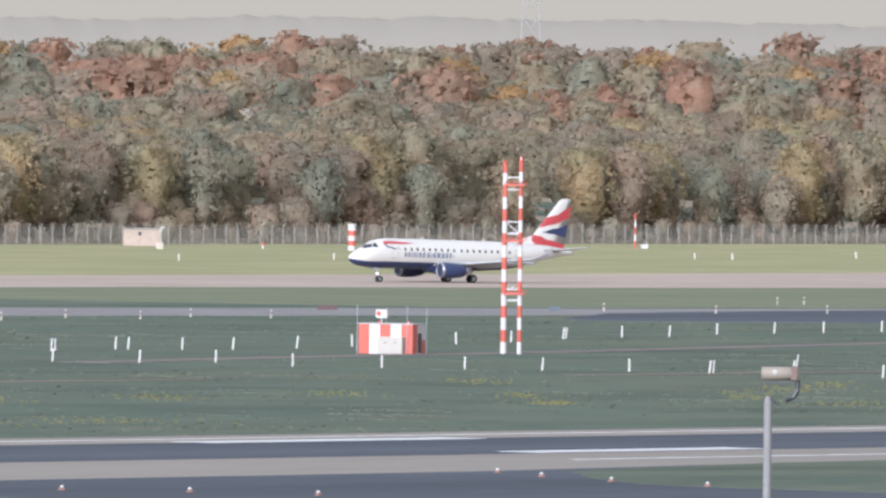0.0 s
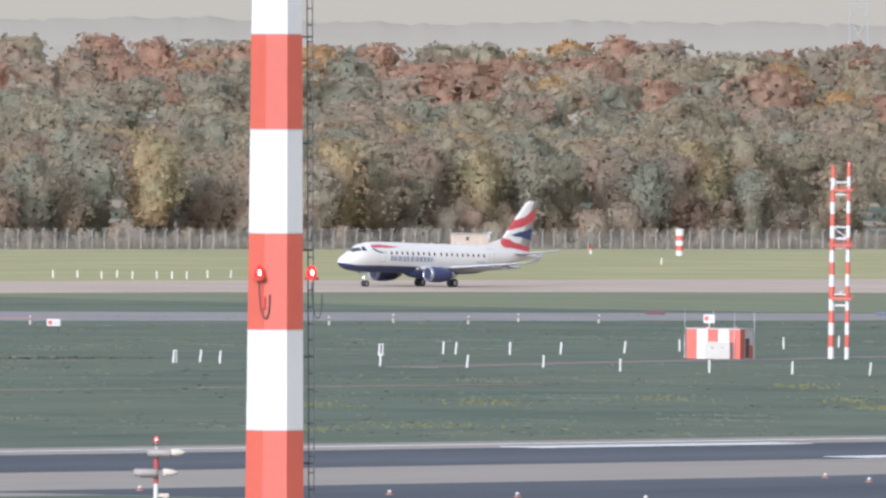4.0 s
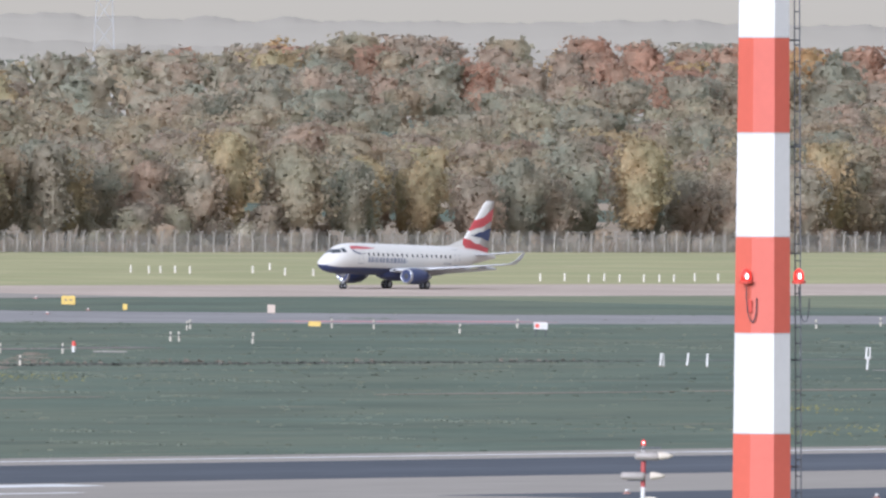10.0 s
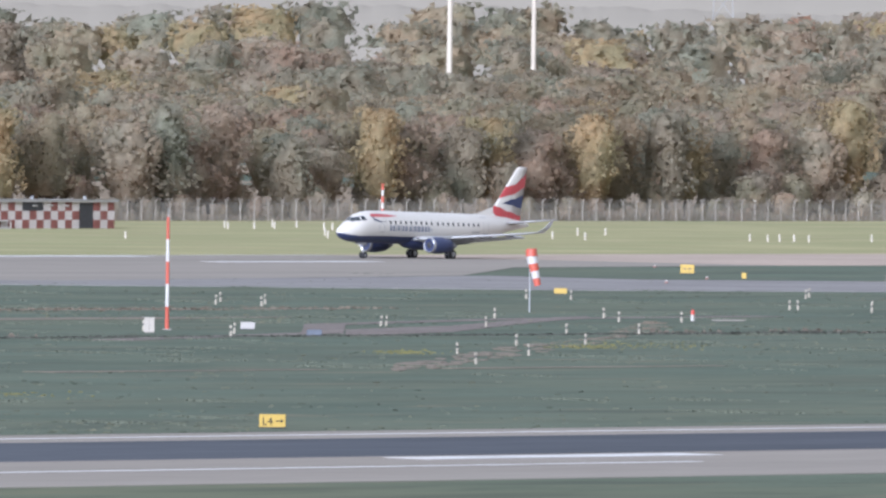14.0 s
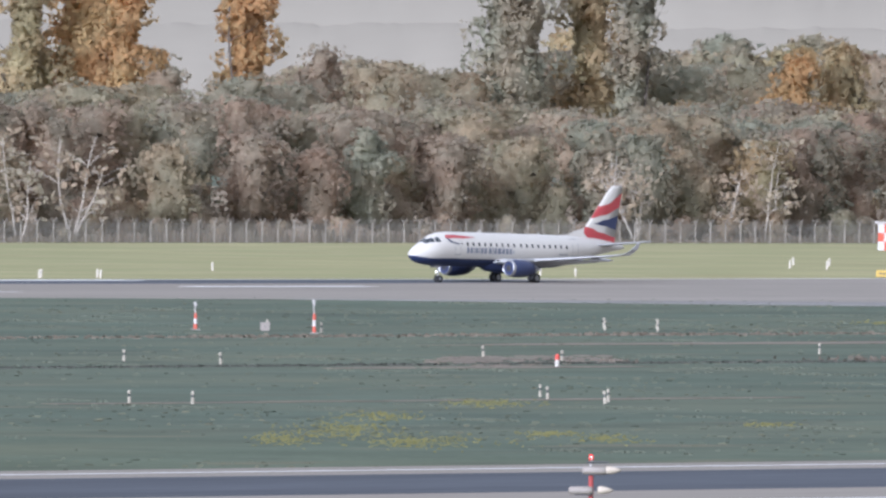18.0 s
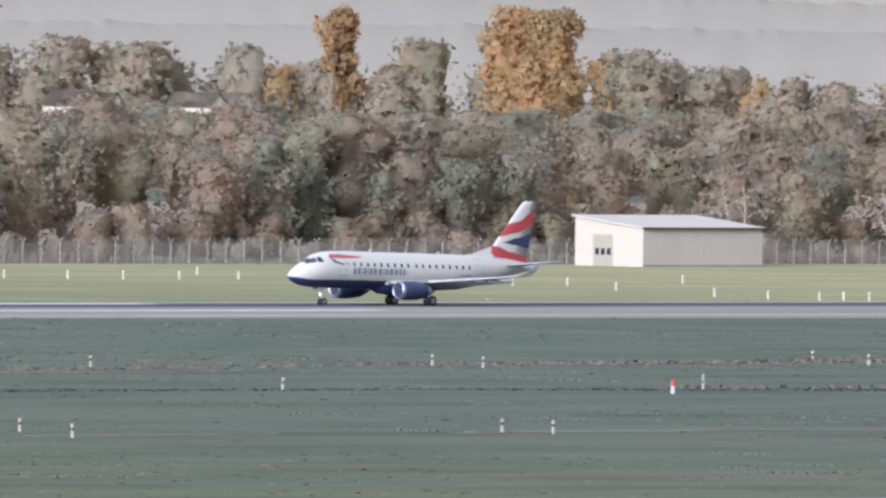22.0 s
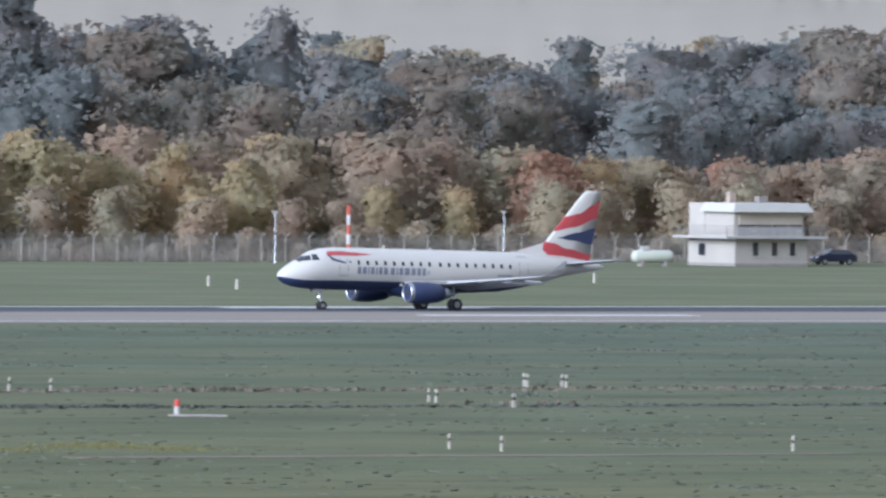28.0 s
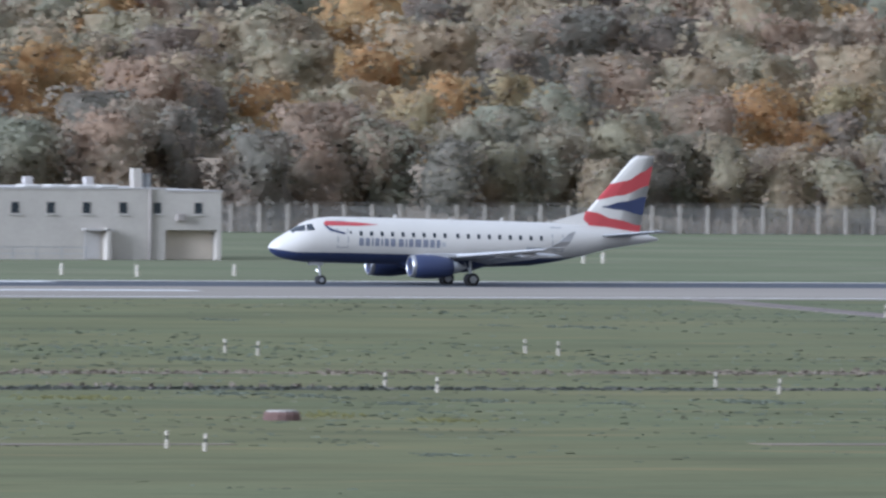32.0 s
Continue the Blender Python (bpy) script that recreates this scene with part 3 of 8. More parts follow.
def woods(name, label, seed, rows):
    """rows: bearing from, to (degrees), distance, unit ('y' along the fence or 'd' round the eye), height low, high, step, weights of leaf colours, forms."""
    rng = np.random.RandomState(seed)
    allq, index = [], []
    for n_row, (b0, b1, dist, unit, h0, h1, step, weights, forms) in enumerate(rows):
        hidden = 0.0 if (dist < 1425 and unit == 'y') or (unit == 'd' and b0 < 46) else 0.3 if weights is DARK else 0.7 if n_row > 3 and b0 > 46 else 0.5  # inner rows keep only the crown tops that the camera sees
        b = b0
        kinds = list(weights)
        p = np.array([weights[k] for k in kinds], float)
        p /= p.sum()
        while b < b1:
            d = dist / math.cos(radians(b)) if unit == "y" else dist
            dd = d + rng.uniform(-0.5, 0.5) * step * 1.3
            bb = radians(b + math.degrees(step / d) * rng.uniform(-0.3, 0.3))
            x, y = dd * math.sin(bb), dd * math.cos(bb)
            k = int(rng.choice(forms))
            # neighbouring trees share a colour now and then
            drift = noise.noise((x * 0.012, y * 0.012, seed))
            m = kinds[int(rng.choice(len(kinds), p=p))] if drift < 0.12 else kinds[int(len(kinds) * (drift * 7 % 1))]
            h = rng.uniform(h0, h1) * (1 + (0.42 if DARK is weights else 0.1 if unit == "d" else 0.24) * noise.noise((x * 0.025, y * 0.006, 5.0)))
            s = h / WOOD_HEIGHT[k]
            wide = s * rng.uniform(0.9, 1.35) if k > 4 else max(s * rng.uniform(1.0, 1.35), 0.7)
            a = rng.rand() * 6.283
            ca, sa = math.cos(a) * wide, math.sin(a) * wide
            q = WOOD_FORMS[k]
            if unit == "d":  # far off: fewer, larger clumps
                q = FAR_FORMS[k % 5]
            if hidden:
                q = q[q[:, :3, 2].max(axis=1) > hidden * WOOD_HEIGHT[k]]
            # most leaf clumps on the side away from the camera are left out
            deep = q[:, 0, 0] * math.sin(bb + a) + q[:, 0, 1] * math.cos(bb + a) > 0.05 * np.abs(q[:, 0, :2]).max()
            far_leaves = deep & (np.linalg.norm(q[:, 1, :3] - q[:, 0, :3], axis=1) < 0.95)
            q = q[~far_leaves | (rng.rand(len(q)) < 0.12)]
            q = np.stack([q[..., 0] * ca - q[..., 1] * sa, q[..., 0] * sa + q[..., 1] * ca, q[..., 2] * s], -1)
            q[:, :3] += (x, y, rise(x, y))
            q[:, 3:] /= np.linalg.norm(q[:, 3:], axis=2)[:, :, None]
            allq.append(q)
            # some leaves take after the neighbours
            own = np.full(len(q), m)
            stray = (rng.rand(len(q)) < 0.35) & (np.linalg.norm(q[:, 1] - q[:, 0], axis=1) < 0.6)
            own[stray] = rng.choice(kinds, int(stray.sum()), p=p)
            index.append(own)
            b += math.degrees(step / d) * rng.uniform(0.7, 1.3)
    ob = new(name, leaf_mesh(name, np.concatenate(allq), LEAVES, np.concatenate(index)))
    return tagged(ob, label, "woods", kind="stuff")


MIXED = {OLIVE: 8, GREEN: 4, GOLD: 1, BROWN: 4}
AUTUMN = {RUSSET: 5, OLIVE: 3, ORANGE: 1, GREEN: 2, BROWN: 3}
DULL = {BROWN: 5, GREEN: 2, OLIVE: 4, HAZE_PALE: 1}
DARK = {SLATE: 9, UMBER: 2}
ROUND, COLUMN, BUSH, SHRUB = range(5), range(5, 8), range(8, 11), range(11, 14)
rows = []
for i, y in enumerate((1418, 1433, 1451, 1472, 1496, 1523, 1553, 1588, 1630, 1680, 1740, 1810, 1890, 1970)):
    rows.append((46.6, 56.5, y, "y", 12 + 0.35 * i, 15.5 + 0.4 * i, 7.5 if i < 6 else 9, MIXED if i < 10 else {OLIVE: 5, GREEN: 3, BROWN: 3, HAZE_PALE: 1}, ROUND))
woods("east_woods", "dense mixed autumn woodland of olive, brown and yellow crowns", 11, rows)
rows = [(50.9 if i < 2 else 50.4, 56.5, d, "d", 20, 22.5, 9.5, AUTUMN, ROUND) for i, d in enumerate((3080, 3200, 3330, 3480))]
rows += [(46.2, 51.0, d, "d", 20.5, 23.5, 9.5, {OLIVE: 4, GREEN: 4, GOLD: 2, HAZE_PALE: 1}, ROUND) for d in (2900, 3050, 3200)]
woods("far_east_woods", "far wooded rise with russet and orange autumn crowns", 12, rows)
rows = [(38.75, 47.2, y, "y", 13, 16.5, 6.5, DULL, ROUND) for y in (1424, 1444)]
rows += [(40.0, 47.2, y, "y", 15.5, 17.5, 8, {OLIVE: 3, BROWN: 4, GREEN: 3}, ROUND) for y in (1480, 1535)]
rows += [(39.6, 44.4, 1620, "y", 16, 18.5, 8, {OLIVE: 4, GREEN: 3, BROWN: 2}, ROUND)]
rows += [(b0, b1, y, "y", h, h + 4, 9, {OLIVE: 5, GREEN: 4, BROWN: 1}, ROUND) for y in (1640, 1740) for b0, b1, h in ((43.8, 45.4, 17), (45.4, 46.2, 21))]
rows += [(46.2, 47.6, y, "y", 21, 26, 9, {GREEN: 4, OLIVE: 4, HAZE_PALE: 1}, ROUND) for y in (1640, 1720, 1800)]
rows += [(39.0, 56.5, 1412, "y", 4.5, 8, 5.2, {BROWN: 4, OLIVE: 4, HAZE_PALE: 2}, BUSH), (27.0, 56.5, 1404.5, "y", 1.8, 4.2, 4.4, {BROWN: 4, HAZE_PALE: 3, OLIVE: 3}, SHRUB)]
woods("middle_woods", "brownish autumn woodland behind the fence", 13, rows)
# the palest leaf colour stands in for haze on the far rows
rows = [(b0, b1, d, "d", h, h + 7, 12, {HAZE_PALE: 6, ORANGE: 1, OLIVE: 1}, ROUND) for d in (3300, 3600) for b0, b1, h in ((37.5, 42.9, 19), (42.9, 45.5, 12))]
rows += [(26, 40.5, d, "d", 12, 20, 14, {SLATE: 2, OLIVE: 2, HAZE_PALE: 3}, ROUND) for d in (3450, 3800)]
rows += [(34.8, 38.7, 3130, "d", 10.6, 12.2, 8, {OLIVE: 2, SLATE: 3, HAZE_PALE: 1}, ROUND)]
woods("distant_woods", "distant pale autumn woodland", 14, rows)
rows = [(b0, b1, y, "y", h, h + 3, 5, {BROWN: 6, OLIVE: 4, RUSSET: 1, GOLD: 1}, BUSH) for y in (1418, 1438) for b0, b1, h in ((27.0, 33.3, 10.2), (33.3, 36.2, 8.4), (36.2, 39.6, 6.4))]
rows += [(26.5, 38.7, y, "y", 15, 20, 8.5, DARK, ROUND) for y in (1500, 1518)]
rows += [(26.5, 35.0, y, "y", 19, 24, 8.5, DARK, ROUND) for y in (1535, 1555, 1580)]
woods("dark_woods", "dark slate-green row of tall trees above brown thicket", 15, rows)
rows = [(16.5, 27.6, y, "y", 8.5, 11.5, 5.5, {BROWN: 3, UMBER: 6, GREEN: 2, OLIVE: 2}, [0, 1, 2, 8, 9, 10]) for y in (1405, 1420)]
for i, y in enumerate((1440, 1465, 1495, 1530, 1570, 1620)):
    rows.append((24.4, 27.2, y, "y", 11 + 2.2 * i, 14 + 2.4 * i, 7.5, {GOLD: 2, ORANGE: 1, BROWN: 4, OLIVE: 3} if i < 2 else {SLATE: 4, GREEN: 4, OLIVE: 2, UMBER: 2}, ROUND))
    rows.append((16.5, 24.4, y, "y", 12 + 2.2 * i, 15 + 2.4 * i, 7.5, {OLIVE: 5, BROWN: 5, GREEN: 4, UMBER: 4, GOLD: 2, ORANGE: 1}, ROUND))
woods("west_woods", "tall mixed woodland with yellow and brown crowns", 16, rows)


# ---- fence ----
def build_fence():
    fence = thing("perimeter_fence", "concrete-posted wire perimeter fence with forked tops", "fence", pose(0, 1398, 0))
    g = Geo()
    g.box(-0.07, -0.07, 0, 0.07, 0.07, 2.35)
    for s in (-1, 1):
        g.rod((0, 0, 2.3), (0.42 * s, 0, 2.85), 0.06, 0.045, 4)
    me = g.mesh("post", [FENCE_CONCRETE])
    rest = Geo()
    for i in range(760):
        x = 380 + 2.6 * i
        if 760 < x < 1540:
            part("post", me, [], fence, at=pose(x, 0, 0))
        else:
            if x < 760:  # broad plain posts in the west
                rest.box(x - 0.16, -0.08, 0, x + 0.16, 0.08, 2.5)
                continue
            rest.box(x - 0.07, -0.07, 0, x + 0.07, 0.07, 2.35)
            for s in (-1, 1):
                rest.rod((x, 0, 2.3), (x + 0.42 * s, 0, 2.85), 0.06, 0.045, 4)
    tagged(part("post_rest", rest, FENCE_CONCRETE, fence), kind="stuff")
    wires = Geo()
    for i in range(27):
        z = 0.1 + 0.085 * i
        wires.box(380, -0.012, z - 0.014, 2356, 0.012, z + 0.014)
    for i in range(4940):
        x = 380 + 0.4 * i
        wires.add([(x - 0.014, -0.016, 0.06), (x + 0.014, -0.016, 0.06), (x + 0.014, -0.016, 2.34), (x - 0.014, -0.016, 2.34)], [(0, 1, 2, 3)])
    for z in (2.5, 2.65):
        wires.box(380, -0.3, z - 0.01, 2356, -0.28, z + 0.01)
    part("wire_mesh", wires, material("weathered_wire", (0.30, 0.285, 0.26), 0.8, vary=0.12, scale=0.3), fence, "weathered grey wire mesh")
    rng = np.random.RandomState(77)
    n = 32000
    x, y = rng.uniform(400, 2150, n), rng.uniform(1398.6, 1403.5, n)
    h, a = rng.uniform(0.4, 1.5, n) * (0.8 + 0.4 * np.sin(x * 0.05)), rng.rand(n) * 3.14
    c, d = np.cos(a) * 0.08, np.sin(a) * 0.08
    q = np.stack([np.stack([x - c, y - d, 0 * x], 1), np.stack([x + c, y + d, 0 * x], 1), np.stack([x + c * 0.7, y + d, h], 1), np.stack([x - c * 0.9, y - d, h * 0.85], 1)], 1)
    tagged(new("dry_grass", quads_mesh("dry_grass", q, [foliage("dry_stalks", (0.37, 0.315, 0.245), 0.1)])), "tall dry grass behind the fence", "grass", kind="stuff")


build_fence()


# ---- airliner ----
AIR_WHITE = material("aircraft_white", (0.50, 0.478, 0.435), 0.32, vary=0.03, scale=0.5)
AIR_BLUE = material("aircraft_blue", (0.024, 0.033, 0.085), 0.5, vary=0.05, scale=0.5)
AIR_RED = material("aircraft_red", (0.36, 0.05, 0.055), 0.35, vary=0.04, scale=0.5)
AIR_GREY = material("aircraft_grey", (0.36, 0.36, 0.365), 0.4, vary=0.05, scale=0.8)
AIR_METAL = material("bare_metal_lip", (0.37, 0.37, 0.375), 0.4, 0.9, vary=0.05)
NAME_GREY = material("name_slate", (0.17, 0.18, 0.22), 0.4, vary=0.05)
TYRE = material("tyre_rubber", (0.02, 0.02, 0.022), 0.85, vary=0.15, scale=4)
SEAM = material("panel_seam", (0.22, 0.225, 0.24), 0.5, vary=0.05)
# distance behind the nose, top, bottom, half width
SECTIONS = [(0.0, 2.80, 2.60, 0.08), (0.22, 3.06, 2.32, 0.44), (0.6, 3.34, 2.08, 0.76), (1.2, 3.68, 1.88, 1.07), (1.8, 4.02, 1.76, 1.27), (2.4, 4.38, 1.69, 1.39),
            (3.0, 4.66, 1.64, 1.46), (3.8, 4.84, 1.61, 1.50), (4.8, 4.92, 1.60, 1.505), (7.0, 4.94, 1.60, 1.505), (17.0, 4.94, 1.60, 1.505), (18.5, 4.94, 1.69, 1.50),
            (20.0, 4.93, 1.78, 1.46), (22.0, 4.91, 2.10, 1.34), (24.0, 4.86, 2.56, 1.12), (26.0, 4.74, 3.12, 0.83), (28.0, 4.46, 3.48, 0.52), (29.3, 4.2, 3.70, 0.27), (29.9, 4.02, 3.84, 0.08)]
NOSE = 14.6


def section(d):
    for a, b in zip(SECTIONS, SECTIONS[1:]):
        if a[0] <= d <= b[0]:
            k = (d - a[0]) / (b[0] - a[0])
            return [a[i] + k * (b[i] - a[i]) for i in (1, 2, 3)]
    return SECTIONS[-1][1:]


def hull_y(d, z):
    top, low, w = section(d)
    mid, half = (top + low) / 2, (top - low) / 2
    return w * math.sqrt(max(0.0, 1 - ((z - mid) / half) ** 2))


def hull_patch(g, corners, lift=0.014, nx=4, nz=3, sides=(1, -1), m=0):
    """A patch that lies on the hull: four corners (distance, height), front-low, back-low, back-high, front-high."""
    for s in sides:
        v = []
        for j in range(nz + 1):
            for i in range(nx + 1):
                a, b = i / nx, j / nz
                d = (1 - b) * ((1 - a) * corners[0][0] + a * corners[1][0]) + b * ((1 - a) * corners[3][0] + a * corners[2][0])
                z = (1 - b) * ((1 - a) * corners[0][1] + a * corners[1][1]) + b * ((1 - a) * corners[3][1] + a * corners[2][1])
                v.append((NOSE - d, s * (hull_y(d, z) + lift), z))
        f = [(j * (nx + 1) + i, j * (nx + 1) + i + 1, (j + 1) * (nx + 1) + i + 1, (j + 1) * (nx + 1) + i) for j in range(nz) for i in range(nx)]
        g.add(v, f, m)
    return g


def hull_box(d0, z0, d1, z1):
    return [(d0, z0), (d1, z0), (d1, z1), (d0, z1)]


def wing_panel(g, stations, thick=0.11, m=0):
    """Lofted aerofoil; stations: (leading x, y, z, chord, thickness factor)."""
    prof = [(0, 0), (0.06, 0.42), (0.2, 0.62), (0.45, 0.6), (0.75, 0.3), (1, 0.02), (0.75, -0.2), (0.45, -0.36), (0.2, -0.38), (0.06, -0.26)]
    v, n = [], len(prof)
    for x, y, z, c, t in stations:
        v += [(x - c * a, y, z + c * thick * t * b) for a, b in prof]
    f = [(k * n + i, k * n + (i + 1) % n, (k + 1) * n + (i + 1) % n, (k + 1) * n + i) for k in range(len(stations) - 1) for i in range(n)]
    f += [tuple(range(n - 1, -1, -1)), tuple((len(stations) - 1) * n + i for i in range(n))]
    return g.add(v, f, m)


def build_airliner():
    plane = thing("airliner", "white twin-jet airliner with dark blue belly and banded fin", "airplane")
    # hull: white above, dark blue below one level line
    g, n1, n2 = Geo(), 22, 12
    v = []
    for d, top, low, w in SECTIONS:
        mid, half = (top + low) / 2, (top - low) / 2
        zb = min(max(2.36 + 0.3 * max(0, 1 - d / 2.2) ** 1.5, low + 0.002), top - 0.02)
        a0 = math.asin(max(-1, min(1, (zb - mid) / half)))
        for i in range(n1 + 1):
            a = a0 + (math.pi - 2 * a0) * i / n1
            v.append((NOSE - d, w * math.cos(a), mid + half * math.sin(a)))
        for i in range(1, n2):
            a = math.pi - a0 + (math.pi + 2 * a0) * i / n2
            v.append((NOSE - d, w * math.cos(a), mid + half * math.sin(a)))
    n = n1 + n2
    for k in range(len(SECTIONS) - 1):
        for i in range(n):
            g.f.append((k * n + i, k * n + (i + 1) % n, (k + 1) * n + (i + 1) % n, (k + 1) * n + i))
            g.m.append(0 if i < n1 else 1)
    g.v = v
    g.f += [tuple(range(n - 1, -1, -1)), tuple((len(SECTIONS) - 1) * n + i for i in range(n))]
    g.m += [0, 0]
    hull = part("fuselage", g, [AIR_WHITE, AIR_BLUE], plane, "white fuselage with dark blue belly", True)
    # belly fairing
    g = Geo()
    g.turned([(-3.2, 0.05), (-2.4, 0.7), (-1.0, 1.15), (1.5, 1.3), (3.6, 1.1), (4.8, 0.6), (5.6, 0.05)], (0.4, 0, 2.32), "x", 18)
    part("belly_fairing", g, AIR_BLUE, plane, smooth=True)
    for k in range(18):
        d = 6.41 + 0.805 * k + (0.18 if k > 8 else 0)
        for s in (1, -1):
            part("cabin_window", hull_patch(Geo(), [(d + 0.01, 3.62), (d + 0.25, 3.62), (d + 0.25, 3.95), (d + 0.01, 3.95)], nx=2, sides=(s,)), GLASS, hull)
    for s in (1, -1):
        part("porthole", hull_patch(Geo(), hull_box(5.7, 3.74, 5.84, 3.9), 0.016, 1, 1, (s,)), GLASS, hull)
    for c in ([(1.72, 3.86), (2.42, 3.92), (2.55, 4.34), (2.28, 4.28)], [(2.52, 3.92), (3.12, 3.96), (3.0, 4.42), (2.66, 4.38)]):
        for s in (1, -1):
            part("cockpit_window", hull_patch(Geo(), c, 0.012, sides=(s,)), GLASS, hull)
    # windscreen halves wrap over the nose
    g = Geo()
    for s in (1, -1):
        pts = [(1.62, 3.84), (2.3, 4.28)]
        v = []
        for d in (1.60, 2.2):
            top, low, w = section(d)
            mid, half = (top + low) / 2, (top - low) / 2
            for a in (58, 70, 82, 89):
                v.append((NOSE - d - 0.0 + 0.01, s * w * math.cos(radians(a)), mid + half * math.sin(radians(a)) + 0.014))
        g.add(v, [(i, i + 1, 5 + i, 4 + i) for i in range(3)])
    part("windscreen", g, GLASS, hull)
    # doors as fine seams
    for name, d0, d1, z0, z1 in (("passenger_door", 4.74, 5.58, 2.72, 4.66), ("service_door", 21.27, 22.14, 2.85, 4.6)):
        for s in (1, -1):
            g = Geo()
            for c in (hull_box(d0, z0, d0 + 0.06, z1), hull_box(d1 - 0.06, z0, d1, z1), hull_box(d0, z1 - 0.05, d1, z1), hull_box(d0, z0, d1, z0 + 0.05)):
                hull_patch(g, c, 0.022, sides=(s,))
            part(name, g, SEAM, hull)
    # the name in plain dark bars, one for each letter
    for d, word in ((6.4, (0.30, 0.30, 0.12, 0.28, 0.12, 0.28, 0.32)), (9.41, (0.34, 0.12, 0.30, 0.42, 0.34, 0.30, 0.26))):
        for w in word:
            for s in (1, -1):
                part("name_bar", hull_patch(Geo(), hull_box(d, 2.9, d + w * 1.12, 3.46), 0.011, 1, 2, (s,)), NAME_GREY, hull)
            d += w * 1.2 + 0.12
    part("crest", hull_patch(Geo(), hull_box(12.72, 2.98, 13.02, 3.3), 0.011, 1, 1), AIR_GREY, hull)
    for i in range(6):
        for s in (1, -1):
            part("registration_bar", hull_patch(Geo(), hull_box(19.25 + 0.235 * i, 2.95, 19.41 + 0.235 * i, 3.12), 0.011, 1, 1, (s,)), SEAM, hull)
    # the ribbon by the forward door: a red streak over a blue hook
    for s in (1, -1):
        part("ribbon_red", hull_patch(Geo(), [(3.98, 4.30), (6.4, 4.31), (6.4, 4.57), (4.2, 4.64)], 0.015, 6, 3, (s,)), AIR_RED, hull)
        part("ribbon_red_tail", hull_patch(Geo(), [(6.4, 4.31), (7.9, 4.44), (7.9, 4.46), (6.4, 4.57)], 0.015, 6, 2, (s,)), AIR_RED, hull)
        part("ribbon_red_tip", hull_patch(Geo(), [(3.80, 4.38), (3.98, 4.30), (4.2, 4.64), (3.95, 4.58)], 0.016, sides=(s,)), AIR_RED, hull)
        part("ribbon_blue", hull_patch(Geo(), [(3.80, 4.38), (4.18, 3.92), (4.5, 4.02), (4.0, 4.32)], 0.018, sides=(s,)), AIR_BLUE, hull)
        part("ribbon_blue_tail", hull_patch(Geo(), [(4.18, 3.92), (5.3, 3.68), (5.42, 3.78), (4.5, 4.02)], 0.018, sides=(s,)), AIR_BLUE, hull)
    # wings
    for s, name in ((1, "wing"), (-1, "wing")):
        g = Geo()
        wing_panel(g, [(4.3, 0.9 * s, 2.12, 5.6, 1.0), (3.4, 2.4 * s, 2.2, 4.5, 0.95), (1.55, 5.0 * s, 2.42, 3.1, 0.9), (-0.4, 9.0 * s, 2.78, 2.2, 0.85), (-1.95, 12.2 * s, 3.1, 1.45, 0.8)])
        wing = part(name, g, [AIR_GREY], plane, "grey swept wing", True)
        g = Geo()
        wing_panel(g, [(-1.95, 12.2 * s, 3.1, 1.45, 0.8), (-2.2, 12.55 * s, 3.22, 1.3, 0.7)])
        # upturned tip
        prof = [(-2.2, 12.55, 3.22, 1.3), (-2.8, 12.85, 3.6, 0.95), (-3.6, 13.0, 4.3, 0.45)]
        v = []
        for x, y, z, c in prof:
            v += [(x, s * (y - 0.03), z), (x, s * (y + 0.03), z), (x - c, s * (y + 0.02), z + 0.12), (x - c, s * (y - 0.02), z + 0.12)]
        g.add(v, [(4 * k + i, 4 * k + (i + 1) % 4, 4 * k + 4 + (i + 1) % 4, 4 * k + 4 + i) for k in range(2) for i in range(4)] + [(8, 9, 10, 11)])
        part("winglet", g, AIR_GREY, wing)
        for y in (4.2, 6.4, 8.8):
            x0 = 1.55 - (y - 5.0) * 0.49
            g = Geo().turned([(-4.3, 0.02), (-3.6, 0.15), (-2.4, 0.2), (-1.2, 0.1)], (x0, y * s, 2.15 + 0.05 * y), "x", 8)
            part("flap_fairing", g, AIR_GREY, wing, smooth=True)
        g = Geo()
        v = [(0.05, 2.2 * s, 2.1), (-2.2, 8.6 * s, 2.62), (-2.9, 8.5 * s, 2.42), (-1.35, 2.3 * s, 1.86)]
        v += [(x, y, z - 0.07) for x, y, z in v]
        g.add(v, [(0, 1, 2, 3), (7, 6, 5, 4), (0, 4, 5, 1), (1, 5, 6, 2), (2, 6, 7, 3), (3, 7, 4, 0)])
        part("flap", g, AIR_GREY, wing)
        # engine
        y, z = 4.35 * s, 1.55
        g = Geo().turned([(5.32, 0.60), (5.36, 0.72), (5.2, 0.80), (4.6, 0.87), (3.6, 0.86), (2.7, 0.74), (2.2, 0.62), (2.15, 0.5)], (0, y, z), "x", 24)
        engine = part("engine", g, AIR_BLUE, plane, "dark blue engine nacelle with bright inlet lip", True)
        g = Geo()
        prof = [(5.1, 0.815), (5.3, 0.80), (5.4, 0.735), (5.4, 0.69), (5.3, 0.62), (4.9, 0.60)]
        n = 24
        v = [(a, y + r * math.cos(2 * math.pi * i / n), z + r * math.sin(2 * math.pi * i / n)) for a, r in prof for i in range(n)]
        g.add(v, [(r * n + i, r * n + (i + 1) % n, (r + 1) * n + (i + 1) % n, (r + 1) * n + i) for r in range(len(prof) - 1) for i in range(n)])
        part("inlet_lip", g, AIR_METAL, engine, "bright metal inlet lip", True)
